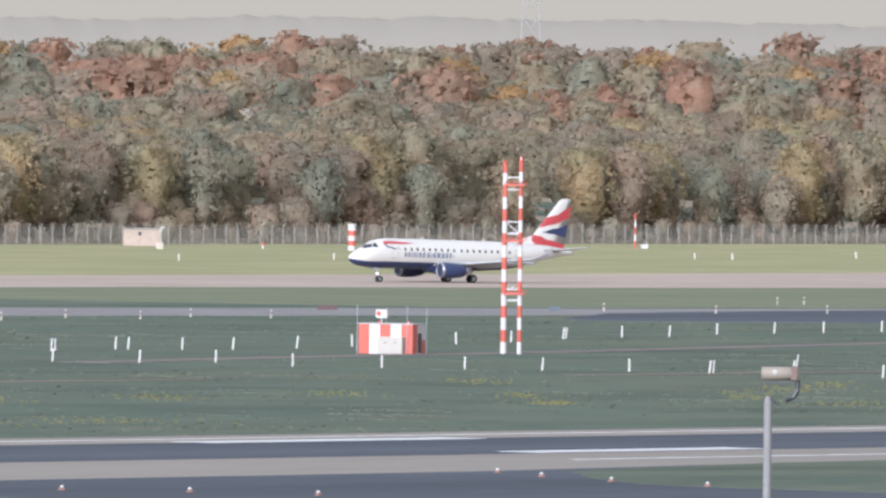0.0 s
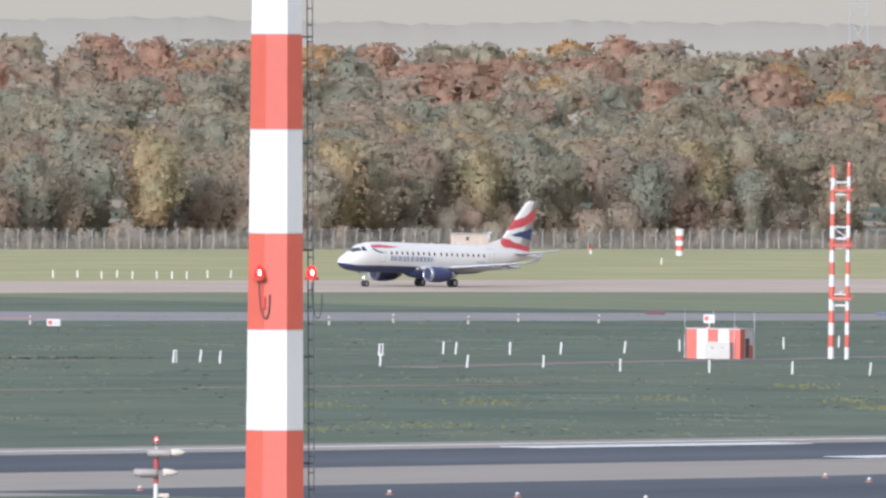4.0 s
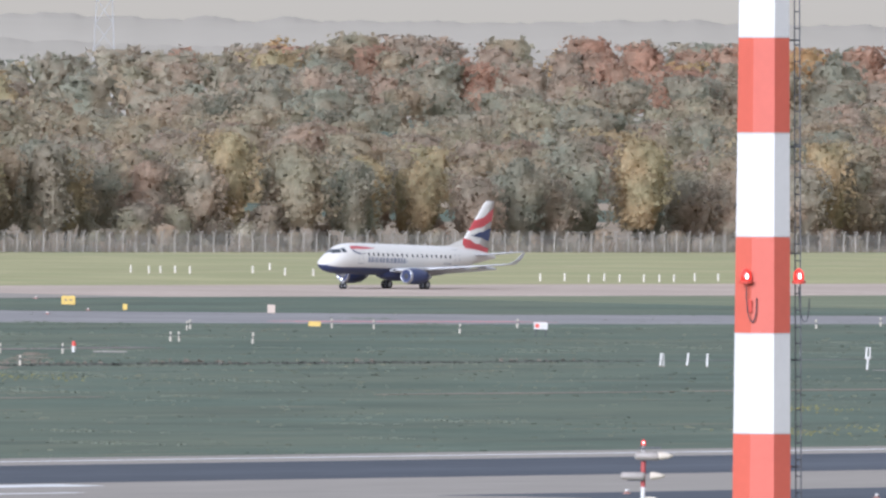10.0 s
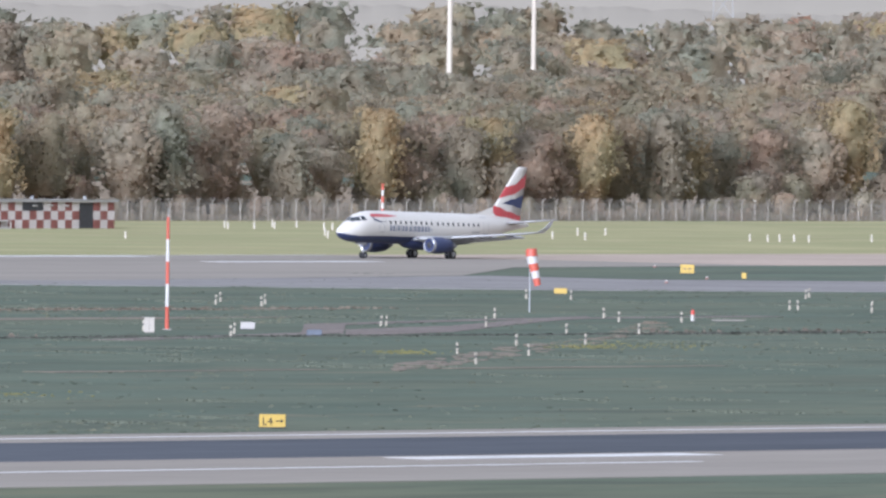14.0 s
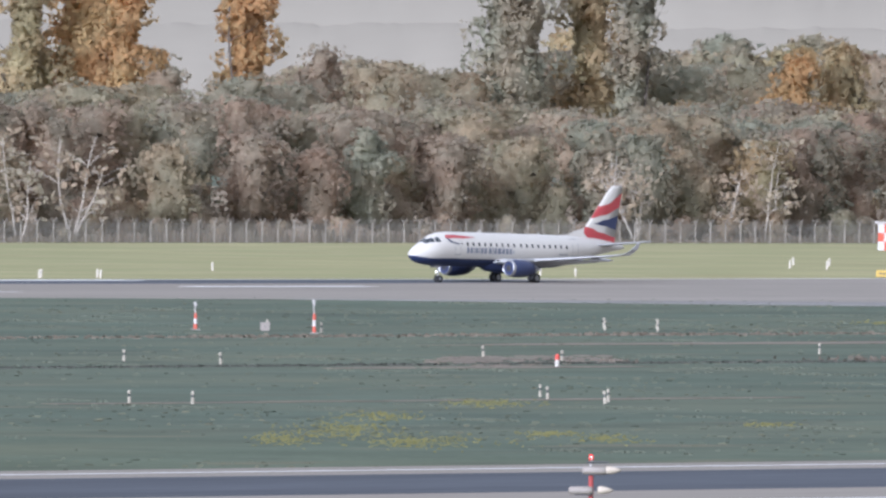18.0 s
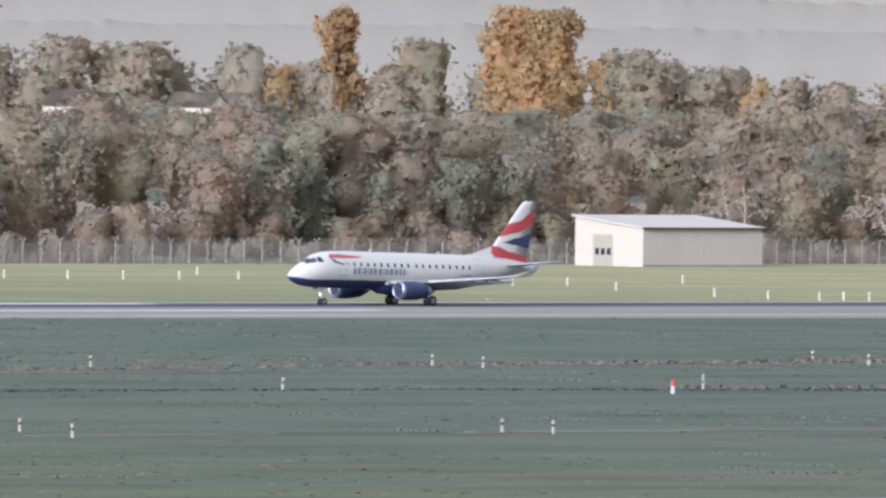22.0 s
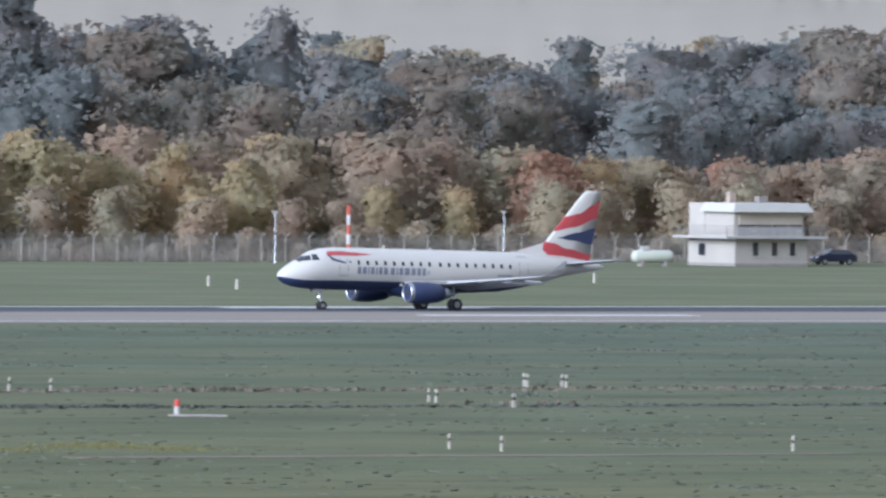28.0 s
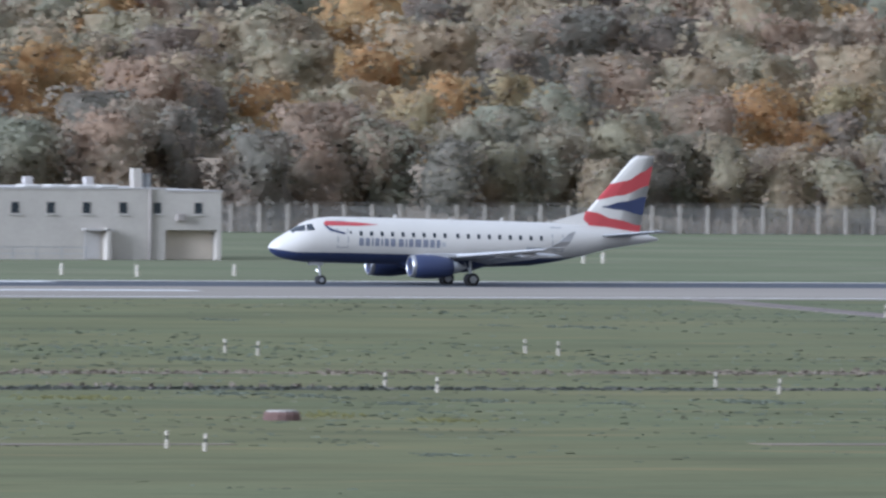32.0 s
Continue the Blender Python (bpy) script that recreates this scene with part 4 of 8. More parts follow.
        part("fan", Geo().turned([(5.36, 0.03), (5.33, 0.2), (5.3, 0.61), (5.2, 0.61)], (0.0, y, z), "x", 20), DARK_STEEL, engine)
        part("exhaust", Geo().turned([(2.3, 0.5), (1.7, 0.42), (1.3, 0.2), (0.9, 0.03)], (0, y, z), "x", 18), STEEL, engine, smooth=True)
        g = Geo()
        v = [(4.4, y - 0.12, z + 0.8), (4.4, y + 0.12, z + 0.8), (1.2, y + 0.12, z + 0.95), (1.2, y - 0.12, z + 0.95), (3.6, y - 0.1, z + 0.95), (3.6, y + 0.1, z + 0.95), (1.2, y + 0.1, z + 0.7), (1.2, y - 0.1, z + 0.7)]
        g.add(v, [(0, 1, 5, 4), (4, 5, 2, 3), (3, 2, 6, 7), (0, 4, 3, 7), (1, 6, 2, 5), (0, 7, 6, 1)])
        part("pylon", g, AIR_GREY, engine)
        # tailplane
        g = Geo()
        wing_panel(g, [(-10.4, 0.5 * s, 4.05, 2.6, 0.8), (-13.2, 5.0 * s, 4.55, 1.15, 0.7)])
        part("tailplane", g, AIR_GREY, plane, "grey horizontal tailplane", True)
        # main gear: strut and two wheels
        gear = part("main_gear", Geo().rod((0, 2.6 * s, 0.45), (0.1, 2.45 * s, 2.2), 0.11, 0.13, 10).rod((0, 2.25 * s, 0.45), (0, 2.95 * s, 0.45), 0.08, n=8).rod((0.5, 2.5 * s, 1.7), (0, 2.6 * s, 0.8), 0.05, n=6), STEEL, plane)
        for y2 in (2.3, 2.9):
            wheel = part("wheel", Geo().turned([(-0.14, 0.3), (-0.15, 0.42), (-0.1, 0.475), (0.1, 0.475), (0.15, 0.42), (0.14, 0.3)], (0, y2 * s, 0.475), "y", 20), TYRE, gear, smooth=True)
            part("rim", Geo().turned([(-0.16, 0.05), (-0.15, 0.26), (0.15, 0.26), (0.16, 0.05)], (0, y2 * s, 0.475), "y", 14), STEEL, wheel)
    # fin with its painted bands
    g = Geo()
    stations = [(4.36, -8.75, 5.15), (5.06, -9.15, 4.9), (5.6, -9.6, 4.52), (6.64, -10.53, 3.82), (7.68, -11.46, 3.1), (8.72, -12.38, 2.4), (9.68, -13.24, 1.72), (9.95, -13.65, 1.34)]
    prof = [(0, 0), (0.08, 0.10), (0.3, 0.17), (0.6, 0.13), (1, 0.01), (0.6, -0.13), (0.3, -0.17), (0.08, -0.10)]
    v, n = [], len(prof)
    for z, x, c in stations:
        v += [(x - a * c, b * 0.95, z) for a, b in prof]
    g.add(v, [(k * n + i, k * n + (i + 1) % n, (k + 1) * n + (i + 1) % n, (k + 1) * n + i) for k in range(len(stations) - 1) for i in range(n)] + [tuple((len(stations) - 1) * n + i for i in range(n))])
    fin = part("fin", g, AIR_WHITE, plane, "white fin with waving red and blue bands", True)
    g = Geo()
    v = [(-6.7, 0, 4.88), (-9.9, 0.16, 4.8), (-9.9, -0.16, 4.8), (-9.75, 0, 5.78)]
    g.add(v, [(0, 1, 3), (0, 3, 2), (0, 2, 1), (1, 2, 3)])
    part("dorsal_fillet", g, AIR_WHITE, plane)

    def fin_at(a, z):
        for p, q in zip(stations, stations[1:]):
            if p[0] <= z <= q[0]:
                k = (z - p[0]) / (q[0] - p[0])
                x, c = p[1] + k * (q[1] - p[1]), p[2] + k * (q[2] - p[2])
                t = next(pb[1] + (a - pb[0]) / (qb[0] - pb[0]) * (qb[1] - pb[1]) for pb, qb in zip(prof[:5], prof[1:5]) if pb[0] <= a <= qb[0])
                return x - a * c, t * 0.95
        return stations[-1][1] - a * stations[-1][2], 0.1

    def band(name, mat, low, high, a0=0.0, a1=1.0):
        """A waving band on both flanks, between two height curves over the chord."""
        n = 16
        for s in (1, -1):
            g, v = Geo(), []
            for i in range(n + 1):
                a = a0 + (a1 - a0) * i / n
                for j in range(3):
                    z = low(a) + (high(a) - low(a)) * j / 2
                    x, y = fin_at(a, z)
                    v.append((x, s * (y + 0.012), z))
            g.add(v, [(3 * i + j, 3 * i + j + 1, 3 * i + 3 + j + 1, 3 * i + 3 + j) for i in range(n) for j in range(2)])
            part(name, g, mat, fin)

    def curve(*pts):
        def f(a):
            for (a0, z0), (a1, z1) in zip(pts, pts[1:]):
                if a <= a1:
                    k = (a - a0) / (a1 - a0)
                    return z0 + (z1 - z0) * k * k * (3 - 2 * k)
            return pts[-1][1]
        return f

    band("red_band", AIR_RED, curve((0, 6.68), (0.4, 7.02), (1, 7.78)), curve((0, 7.86), (0.35, 8.1), (0.7, 8.78), (1, 9.22)))
    band("blue_band", AIR_BLUE, curve((0.2, 6.14), (0.55, 5.98), (1, 5.66)), curve((0.2, 6.20), (0.55, 6.6), (1, 7.0)), 0.2, 1.0)
    band("red_band", AIR_RED, curve((0, 5.3), (0.25, 4.68), (0.6, 4.42), (1, 4.38)), curve((0, 5.85), (0.15, 5.75), (0.55, 5.3), (1, 4.9)))
    # nose gear
    gear = part("nose_gear", Geo().rod((10.6, 0, 0.36), (10.75, 0, 1.75), 0.07, 0.09, 8).rod((10.6, -0.28, 0.36), (10.6, 0.28, 0.36), 0.05, n=6).box(10.55, -0.3, 1.45, 11.5, -0.27, 1.75).box(10.55, 0.27, 1.45, 11.5, 0.3, 1.75), AIR_GREY, plane)
    for y in (-0.2, 0.2):
        wheel = part("wheel", Geo().turned([(-0.09, 0.2), (-0.1, 0.3), (-0.06, 0.36), (0.06, 0.36), (0.1, 0.3), (0.09, 0.2)], (10.6, y, 0.36), "y", 18), TYRE, gear, smooth=True)
        part("rim", Geo().turned([(-0.11, 0.03), (-0.1, 0.17), (0.1, 0.17), (0.11, 0.03)], (10.6, y, 0.36), "y", 12), STEEL, wheel)
    part("taxi_light", Geo().turned([(0, 0.05), (0.1, 0.09), (0.13, 0.02)], (10.8, 0.0, 1.05), "x", 10), WHITE_GLOW, gear)
    for s in (1, -1):
        part("landing_light", Geo().turned([(0, 0.12), (0.12, 0.1), (0.16, 0.02)], (4.1, 1.75 * s, 2.2), "x", 10), GLASS, plane)
    for d, h in ((9.4, 0.28), (13.6, 0.14), (17.6, 0.25), (21.2, 0.12)):
        g = Geo()
        x = NOSE - d
        g.add([(x, -0.02, 4.9), (x - 0.35, -0.02, 4.9), (x - 0.4, 0, 4.93 + h), (x - 0.2, 0, 4.93 + h), (x, 0.02, 4.9), (x - 0.35, 0.02, 4.9)], [(0, 1, 2, 3), (5, 4, 3, 2), (1, 5, 2), (0, 3, 4)])
        part("antenna", g, AIR_WHITE, plane)
    # all but the gear is sheared down towards the tail to fit the camera's view
    gear = {o for g in plane.children if g.name.startswith(("main_gear", "nose_gear")) for o in (g, *g.children_recursive)}
    for o in plane.children_recursive:
        if o not in gear:
            for v in o.data.vertices:
                v.co.z -= 0.022 * max(0, NOSE - v.co.x - 5)
    return plane


airliner = build_airliner()


# ---- markings, roads, bare patches ----
TRENCH_LINE = [(240, 866), (514, 862), (686, 868), (765, 862), (813, 848), (900, 851), (1080, 846)]
DRY_LINE = [(240, 900), (539, 903), (720, 910), (829, 935), (992, 938), (1080, 938)]


def build_marks():
    z = 0.035
    for x0, x1 in ((1282, 1306), (1135, 1158), (957, 1001), (832.5, 857), (677, 700.5), (528.5, 553), (379, 403.5)):
        for y in (1135.5, 1166.5):
            tagged(part("touchdown_bar", Geo().slab([(x0, y), (x1, y - 0.5), (x1, y + 3.2), (x0, y + 3.2)], 0, z + 0.02), PAINT_LINE), "worn white touchdown bar painted on the runway", "road marking", kind="structure")
    for x0, x1, y in ((836.5, 860.5, 600.8), (688, 712, 594.5), (540, 562, 594.5), (990, 1012, 602.5), (838, 866, 626.2)):
        tagged(part("touchdown_bar", Geo().slab([(x0, y), (x1, y), (x1, y + 3.4), (x0, y + 3.4)], 0, z + 0.022), PAINT_LINE), "worn white bar painted on the near runway", "road marking", kind="structure")
    # grass island beside the near runway
    setting("grass_island", Geo().slab([(793.4, 567.1), (796.5, 570.4), (800.9, 572), (807.2, 573.8), (829.3, 578.1), (870, 581), (2600, 583), (2600, 470), (765, 500), (773, 530), (774.2, 543.9), (775.8, 550.2), (781.1, 556.5), (787.4, 562.6)], -0.3, 0.05), GRASS, "grass island beside the near taxiway", "grass")
    road = Geo()

    def strip(pts, w):
        pts = [Vector((*p, 0)) for p in pts]
        for a, b in zip(pts, pts[1:]):
            d = (b - a).normalized()
            n = Vector((-d.y, d.x, 0)) * w / 2
            e = d * w * 0.3
            road.slab([(p.x, p.y) for p in (a - n - e, b - n + e, b + n + e, a + n - e)], -0.2, 0.028 + 0.001 * (len(road.v) % 7))

    strip([(432, 1112), (421, 1036), (408, 935), (402, 872), (406, 840), (394, 791), (388, 740), (390, 700), (384, 560)], 3.2)
    strip([(1070, 812), (1108, 821), (1155, 829), (1232, 848), (1420, 880)], 4.5)
    strip([(402, 866), (398, 862), (330, 866), (240, 872)], 3.0)
    strip([(940, 843), (980, 858), (1010, 884), (1049, 898), (1085, 902)], 3.2)
    road.slab([(993.2, 867.2), (1017.2, 877.1), (1041.5, 892.1), (1059.0, 902.2), (1066.8, 905.3), (1058.0, 897.8), (1045.9, 891.1), (1024.7, 877.7), (995.2, 858.1), (972.1, 848.8)], -0.2, 0.033)
    setting("service_road", road, EARTH_TRACK, "narrow grey service road across the grass", "road")
    # cable trench and dry strips along the field
    lines = {866: TRENCH_LINE, 915: DRY_LINE}
    rng = random.Random(5)
    for name, y0, w, mat, lab, seg in (("trench", 866, 2.0, DARK_SOIL, "dark cable trench running through the grass", 46), ("dry_strip", 915, 4.0, SOIL, "dry brown strip in the grass", 60), ("dry_strip", 762, 3.0, SOIL, "dry brown strip in the grass", 60)):
        g = Geo()
        x = 240.0
        while x < 1080:
            l = rng.uniform(0.3, 1.0) * seg
            a, b = w * rng.uniform(0.4, 1.0), w * rng.uniform(0.4, 1.0)
            y = 2 * noise.noise((x * 0.01, y0, 0)) + (np.interp(x, *zip(*lines[y0])) if y0 in lines else y0)
            g.slab([(x, y - a / 2), (x + l * 0.5, y - b * 0.7), (x + l, y - a * 0.3), (x + l, y + a * 0.3), (x + l * 0.4, y + b * 0.6), (x, y + a / 2)], -0.1, 0.03)
            x += l * rng.uniform(0.95, 2.2 if mat is SOIL else 1.05)
        setting(name, g, mat, lab, "soil")
    g = Geo()
    for x, y, rx, ry in ((985, 908, 60, 4), (870, 842, 18, 3)):
        g.slab([(x + rx * math.cos(a) * rng.uniform(0.7, 1), y + ry * math.sin(a) * rng.uniform(0.7, 1)) for a in [0.35 * i for i in range(18)]], -0.1, 0.026)
    for edge in ([(890.4, 773.0), (906.0, 783.3), (929.2, 799.6), (960.4, 820.9), (972.5, 828.0), (990.7, 840.1), (1038.8, 876.8), (1069.8, 900.0), (1033.7, 869.0), (1002.1, 845.8), (976.6, 827.0), (942.8, 803.7), (907.8, 779.1), (882.8, 762.7), (873.6, 758.3)], [(890.8, 947.4), (905.8, 947.0), (919.6, 947.0), (910.6, 937.7), (893.6, 934.2), (880.5, 936.4)], [(797.7, 848.4), (804.4, 848.7), (804.6, 843.3), (795.8, 834.7), (787.9, 831.3), (784.1, 833.9)], [(890.9, 868.1), (904.0, 873.3), (917.4, 874.7), (893.7, 852.1), (876.0, 846.3), (874.6, 852.2)], [(408.3, 840.8), (411.6, 840.6), (407.0, 824.2), (400.4, 810.8), (400.0, 815.4), (402.2, 826.9)]):
        n = len(edge)
        for k in range(150):
            a, u, w = rng.random() * (n / 2 - 1.001), rng.random(), rng.uniform(0.35, 1.0)
            i, f = int(a), a % 1
            far = Vector(edge[i]).lerp(Vector(edge[i + 1]), f)
            near = Vector(edge[n - 1 - i]).lerp(Vector(edge[n - 2 - i]), f)
            p = far.lerp(near, u)
            along = (near - far).normalized()
            across = Vector((along.y, -along.x))
            rx, ry = 1.3 * w * rng.uniform(0.4, 1), (near - far).length * 0.16 * w
            z = 0.022 + 0.0001 * k
            g.slab([tuple(p + across * rx * math.cos(t) * rng.uniform(0.6, 1) + along * ry * math.sin(t) * rng.uniform(0.6, 1)) for t in [0.785 * m for m in range(8)]], -0.1, z)
    setting("bare_patch", g, SOIL, "bare brownish soil in the grass", "soil")


build_marks()


WEED_PATCHES = [(694.7, 688.4, 1.4, 15.5), (714.2, 702.7, 2.4, 22.0), (697.6, 681.0, 1.9, 11.2), (744.3, 729.4, 1.9, 11.2), (779.6, 754.5, 2.6, 10.5), (720.7, 692.6, 1.6, 5.9), (700.7, 680.0, 1.2, 7.1), (925.8, 802.5, 1.9, 6.7), (958.1, 813.5, 2.2, 7.0), (968.9, 816.7, 1.3, 4.8), (395.9, 773.9, 1.5, 7.8), (397.8, 769.6, 1.5, 6.7), (348.5, 745.4, 1.6, 2.5), (393.6, 756.6, 1.0, 4.3), (376.7, 755.3, 0.7, 2.7), (445.5, 783.4, 2.7, 7.2), (447.5, 776.2, 1.8, 4.8), (447.8, 782.5, 2.3, 6.0), (437.3, 776.0, 1.6, 3.5), (294.4, 846.7, 2.5, 4.8), (295.5, 814.0, 2.1, 5.6), (298.9, 803.7, 1.5, 3.3), (1033.2, 719.8, 0.7, 9.4), (1051.0, 728.1, 0.6, 7.3), (1010.4, 707.8, 0.6, 9.0), (991.3, 685.8, 0.7, 5.4), (1035.8, 749.8, 0.6, 6.1), (992.2, 714.2, 0.7, 5.6), (957.2, 720.4, 0.9, 6.4), (981.3, 723.5, 1.0, 5.5), (933.8, 717.4, 0.9, 6.2), (971.3, 696.6, 1.4, 6.4), (886.4, 670.9, 1.3, 4.6), (867.7, 668.0, 0.9, 4.5), (753.2, 705.2, 1.4, 4.8), (715.3, 682.2, 1.6, 7.3), (1056.1, 974.7, 3.4, 7.7), (787.5, 717.2, 1.3, 4.2)]
DARK_TUFTS = [(484.9, 1003.6), (488.9, 1007.0), (496.4, 1012.1), (489.3, 1041.6), (449.2, 966.8), (457.4, 977.7), (465.5, 982.4), (472.1, 990.4), (374.2, 777.0), (362.5, 776.0), (418.0, 808.3), (488.2, 971.0), (501.7, 1054.4), (446.5, 966.8)]


def build_tufts():
    """Dark tufts and yellow weeds scattered over the field; far too many to count."""
    rng = np.random.RandomState(8)
    for name, label, mat, clumps in (
        ("grass_tufts", "dark clumps of longer grass", material("tuft_green", (0.113, 0.124, 0.094), 0.95, vary=0.2, scale=0.5, spec=0.1), None),
        ("yellow_weeds", "low yellow-flowering weeds", material("weed_yellow", (0.162, 0.155, 0.064), 0.9, vary=0.25, scale=0.4, spec=0.1),
         WEED_PATCHES)):
        q = []
        if clumps is None:
            spots = [(x, y, 1.0) for x, y in DARK_TUFTS]
            for i in range(1500):
                x, y = rng.uniform(230, 1250), rng.uniform(650, 1085)
                if abs(math.degrees(math.atan2(x, y)) - 37) < 19 and rng.rand() < (0.4 if x > 620 else 0.15) + 0.9 * noise.noise((x * 0.013, y * 0.03, 2)):
                    spots.append((x, y, rng.uniform(0.1, 0.55)))
            for x, y, big in spots:
                for k in range(int(10 + 70 * big)):
                    q.append((x + rng.normal() * (0.5 + 1.2 * big), y + rng.normal() * (1.0 + 3.0 * big), rng.uniform(0.12, 0.4), rng.uniform(0.03, 0.07) * (1 + 1.3 * big)))
        else:
            for cx, cy, rx, ry in clumps:
                b = math.atan2(cx, cy)
                for k in range(int(60 + rx * ry * 5)):
                    wide = 0.6 if rx > 1.3 else 2.2
                    across, along = rng.normal() * rx * wide, rng.normal() * ry * min(wide, 1.2)
                    q.append((cx + across * math.cos(b) + along * math.sin(b), cy - across * math.sin(b) + along * math.cos(b), rng.uniform(0.05, 0.16), rng.uniform(0.03, 0.10)))
        q = np.array(q)
        n = len(q)
        a = rng.rand(n) * 6.28
        quads = []
        for s in (0, 1.57):
            c, d = np.cos(a + s) * q[:, 2], np.sin(a + s) * q[:, 2]
            quads.append(np.stack([np.stack([q[:, 0] - c, q[:, 1] - d, 0 * a], 1), np.stack([q[:, 0] + c, q[:, 1] + d, 0 * a], 1), np.stack([q[:, 0] + c * 0.7, q[:, 1] + d * 0.7, q[:, 3]], 1), np.stack([q[:, 0] - c * 0.7, q[:, 1] - d * 0.7, q[:, 3] * 0.8], 1)], 1))
        ob = new(name, quads_mesh(name, np.concatenate(quads), [mat]))
        tagged(ob, label, "grass", kind="stuff")


build_tufts()


def build_sward():
    """Uneven tussocks all over the field, dark, olive and straw."""
    rng = np.random.RandomState(21)
    m = material("tussock", (0.128, 0.140, 0.105), 0.95, vary=0.1, scale=0.5, spec=0.0)
    n, k = m.node_tree.nodes, m.node_tree.links
    ramp = n.new("ShaderNodeValToRGB")
    ends = ramp.color_ramp.elements
    ends[0].color, ends[1].color = (0.082, 0.092, 0.069, 1), (0.124, 0.118, 0.080, 1)
    for at, c in ((0.45, (0.096, 0.107, 0.081)), (0.8, (0.108, 0.113, 0.079))):
        ends.new(at).color = (*c, 1)
    k.new(n.new("ShaderNodeNewGeometry").outputs["Random Per Island"], ramp.inputs["Fac"])
    k.new(ramp.outputs["Color"], n["Principled BSDF"].inputs["Base Color"])
    many = 100000
    b, y = np.radians(rng.uniform(18, 56, many)), rng.uniform(641, 1106, many)
    x = y * np.tan(b)
    drift = np.array([noise.noise((px * 0.02, py * 0.009, 3.0)) + 0.6 * noise.noise((px * 0.09, py * 0.04, 9.0)) for px, py in zip(x, y)])
    keep = np.nonzero((rng.rand(many) < 0.26 + 0.7 * drift) & ~((x > 1075) & (y > 945) & (y > 1090 - 0.28 * (x - 1075))))[0]
    x, y, drift = x[keep], y[keep], drift[keep]
    n_all = len(x)
    h, a = rng.uniform(0.025, 0.07, n_all) * (1 + 0.8 * np.maximum(drift, 0)), rng.normal(size=n_all) * 0.6 - np.arctan2(x, y)
    wide = rng.uniform(0.08, 0.34, n_all)
    c, d = np.cos(a) * wide, np.sin(a) * wide
    lean = rng.normal(size=(n_all, 2)) * 0.03
    q = np.stack([np.stack([x - c, y - d, 0 * x], 1), np.stack([x + c, y + d, 0 * x], 1), np.stack([x + c * 0.6 + lean[:, 0], y + d * 0.6 + lean[:, 1], h], 1), np.stack([x - c * 0.7 + lean[:, 0], y - d * 0.7 + lean[:, 1], h * 0.7], 1)], 1)
    tagged(new("field_tussocks", quads_mesh("field_tussocks", q, [m])), "uneven tussocks of dull green and straw-coloured grass", "grass", kind="stuff")


build_sward()


def build_line_growth():
    """Rank grass along the cable trench, and withered stalks along the dry strip."""
    for name, label, colour, path, n, tall, seed in (
            ("trench_growth", "dark rank grass along the cable trench", (0.066, 0.069, 0.058), TRENCH_LINE, 9000, 0.24, 31),
            ("withered_stalks", "withered reddish stalks along the dry strip", (0.128, 0.110, 0.086), DRY_LINE, 7000, 0.26, 32),
            ("withered_stalks", "withered reddish stalks beside the trench", (0.122, 0.104, 0.084), TRENCH_LINE, 3500, 0.34, 33)):
        rng = np.random.RandomState(seed)
        x = rng.uniform(240, 1080, n * 2)
        lush = np.array([noise.noise((px * 0.018, seed, 0)) + 0.5 * noise.noise((px * 0.11, seed, 4)) for px in x])
        keep = rng.rand(n * 2) < (0.7 + 0.6 * lush if seed != 33 else 2.2 * lush - 0.25)
        x, lush = x[keep], lush[keep]
        n = len(x)
        y = np.interp(x, *zip(*path)) + rng.normal(size=n) * (1.1 if seed == 31 else 2.2) + (4 if seed == 33 else 0)
        h, a = tall * rng.uniform(0.3, 1.0, n) * (0.6 + np.clip(lush, 0, 0.7)), rng.rand(n) * 3.14
        wide = rng.uniform(0.08, 0.3, n)
        c, d = np.cos(a) * wide, np.sin(a) * wide
        q = np.stack([np.stack([x - c, y - d, 0 * x], 1), np.stack([x + c, y + d, 0 * x], 1), np.stack([x + c * 0.5, y + d * 0.5, h], 1), np.stack([x - c * 0.8, y - d * 0.8, h * 0.7], 1)], 1)
        m = material(name, colour, 0.95, vary=0.25, scale=0.8, island=0.2, spec=0.0)
        tagged(new(name, quads_mesh(name, q, [m])), label, "grass", kind="stuff")


build_line_growth()


# ---- marker posts ----
STAKES = [(1061.9, 830), (1062.3, 830), (1064.0, 827), (1066.6, 831), (1067.7, 814), (1070.9, 793), (1071.0, 808), (1074.4, 787), (1075.7, 780), (1078.3, 806), (1079.0, 775), (1081.9, 745), (1082.2, 769), (1083.0, 762), (1083.5, 762), (1091.5, 760), (1109.5, 846), (1110.0, 846), (1123.4, 850), (1123.8, 849), (1127.2, 846), (1132.8, 845), (1145.7, 848), (1158.9, 852), (1180.6, 857), (1194.1, 861), (1215.7, 871), (1216.1, 871), (1230.2, 875), (1238.8, 876), (1256.1, 883), (1267.9, 885), (1277.1, 886), (1289.3, 888)]
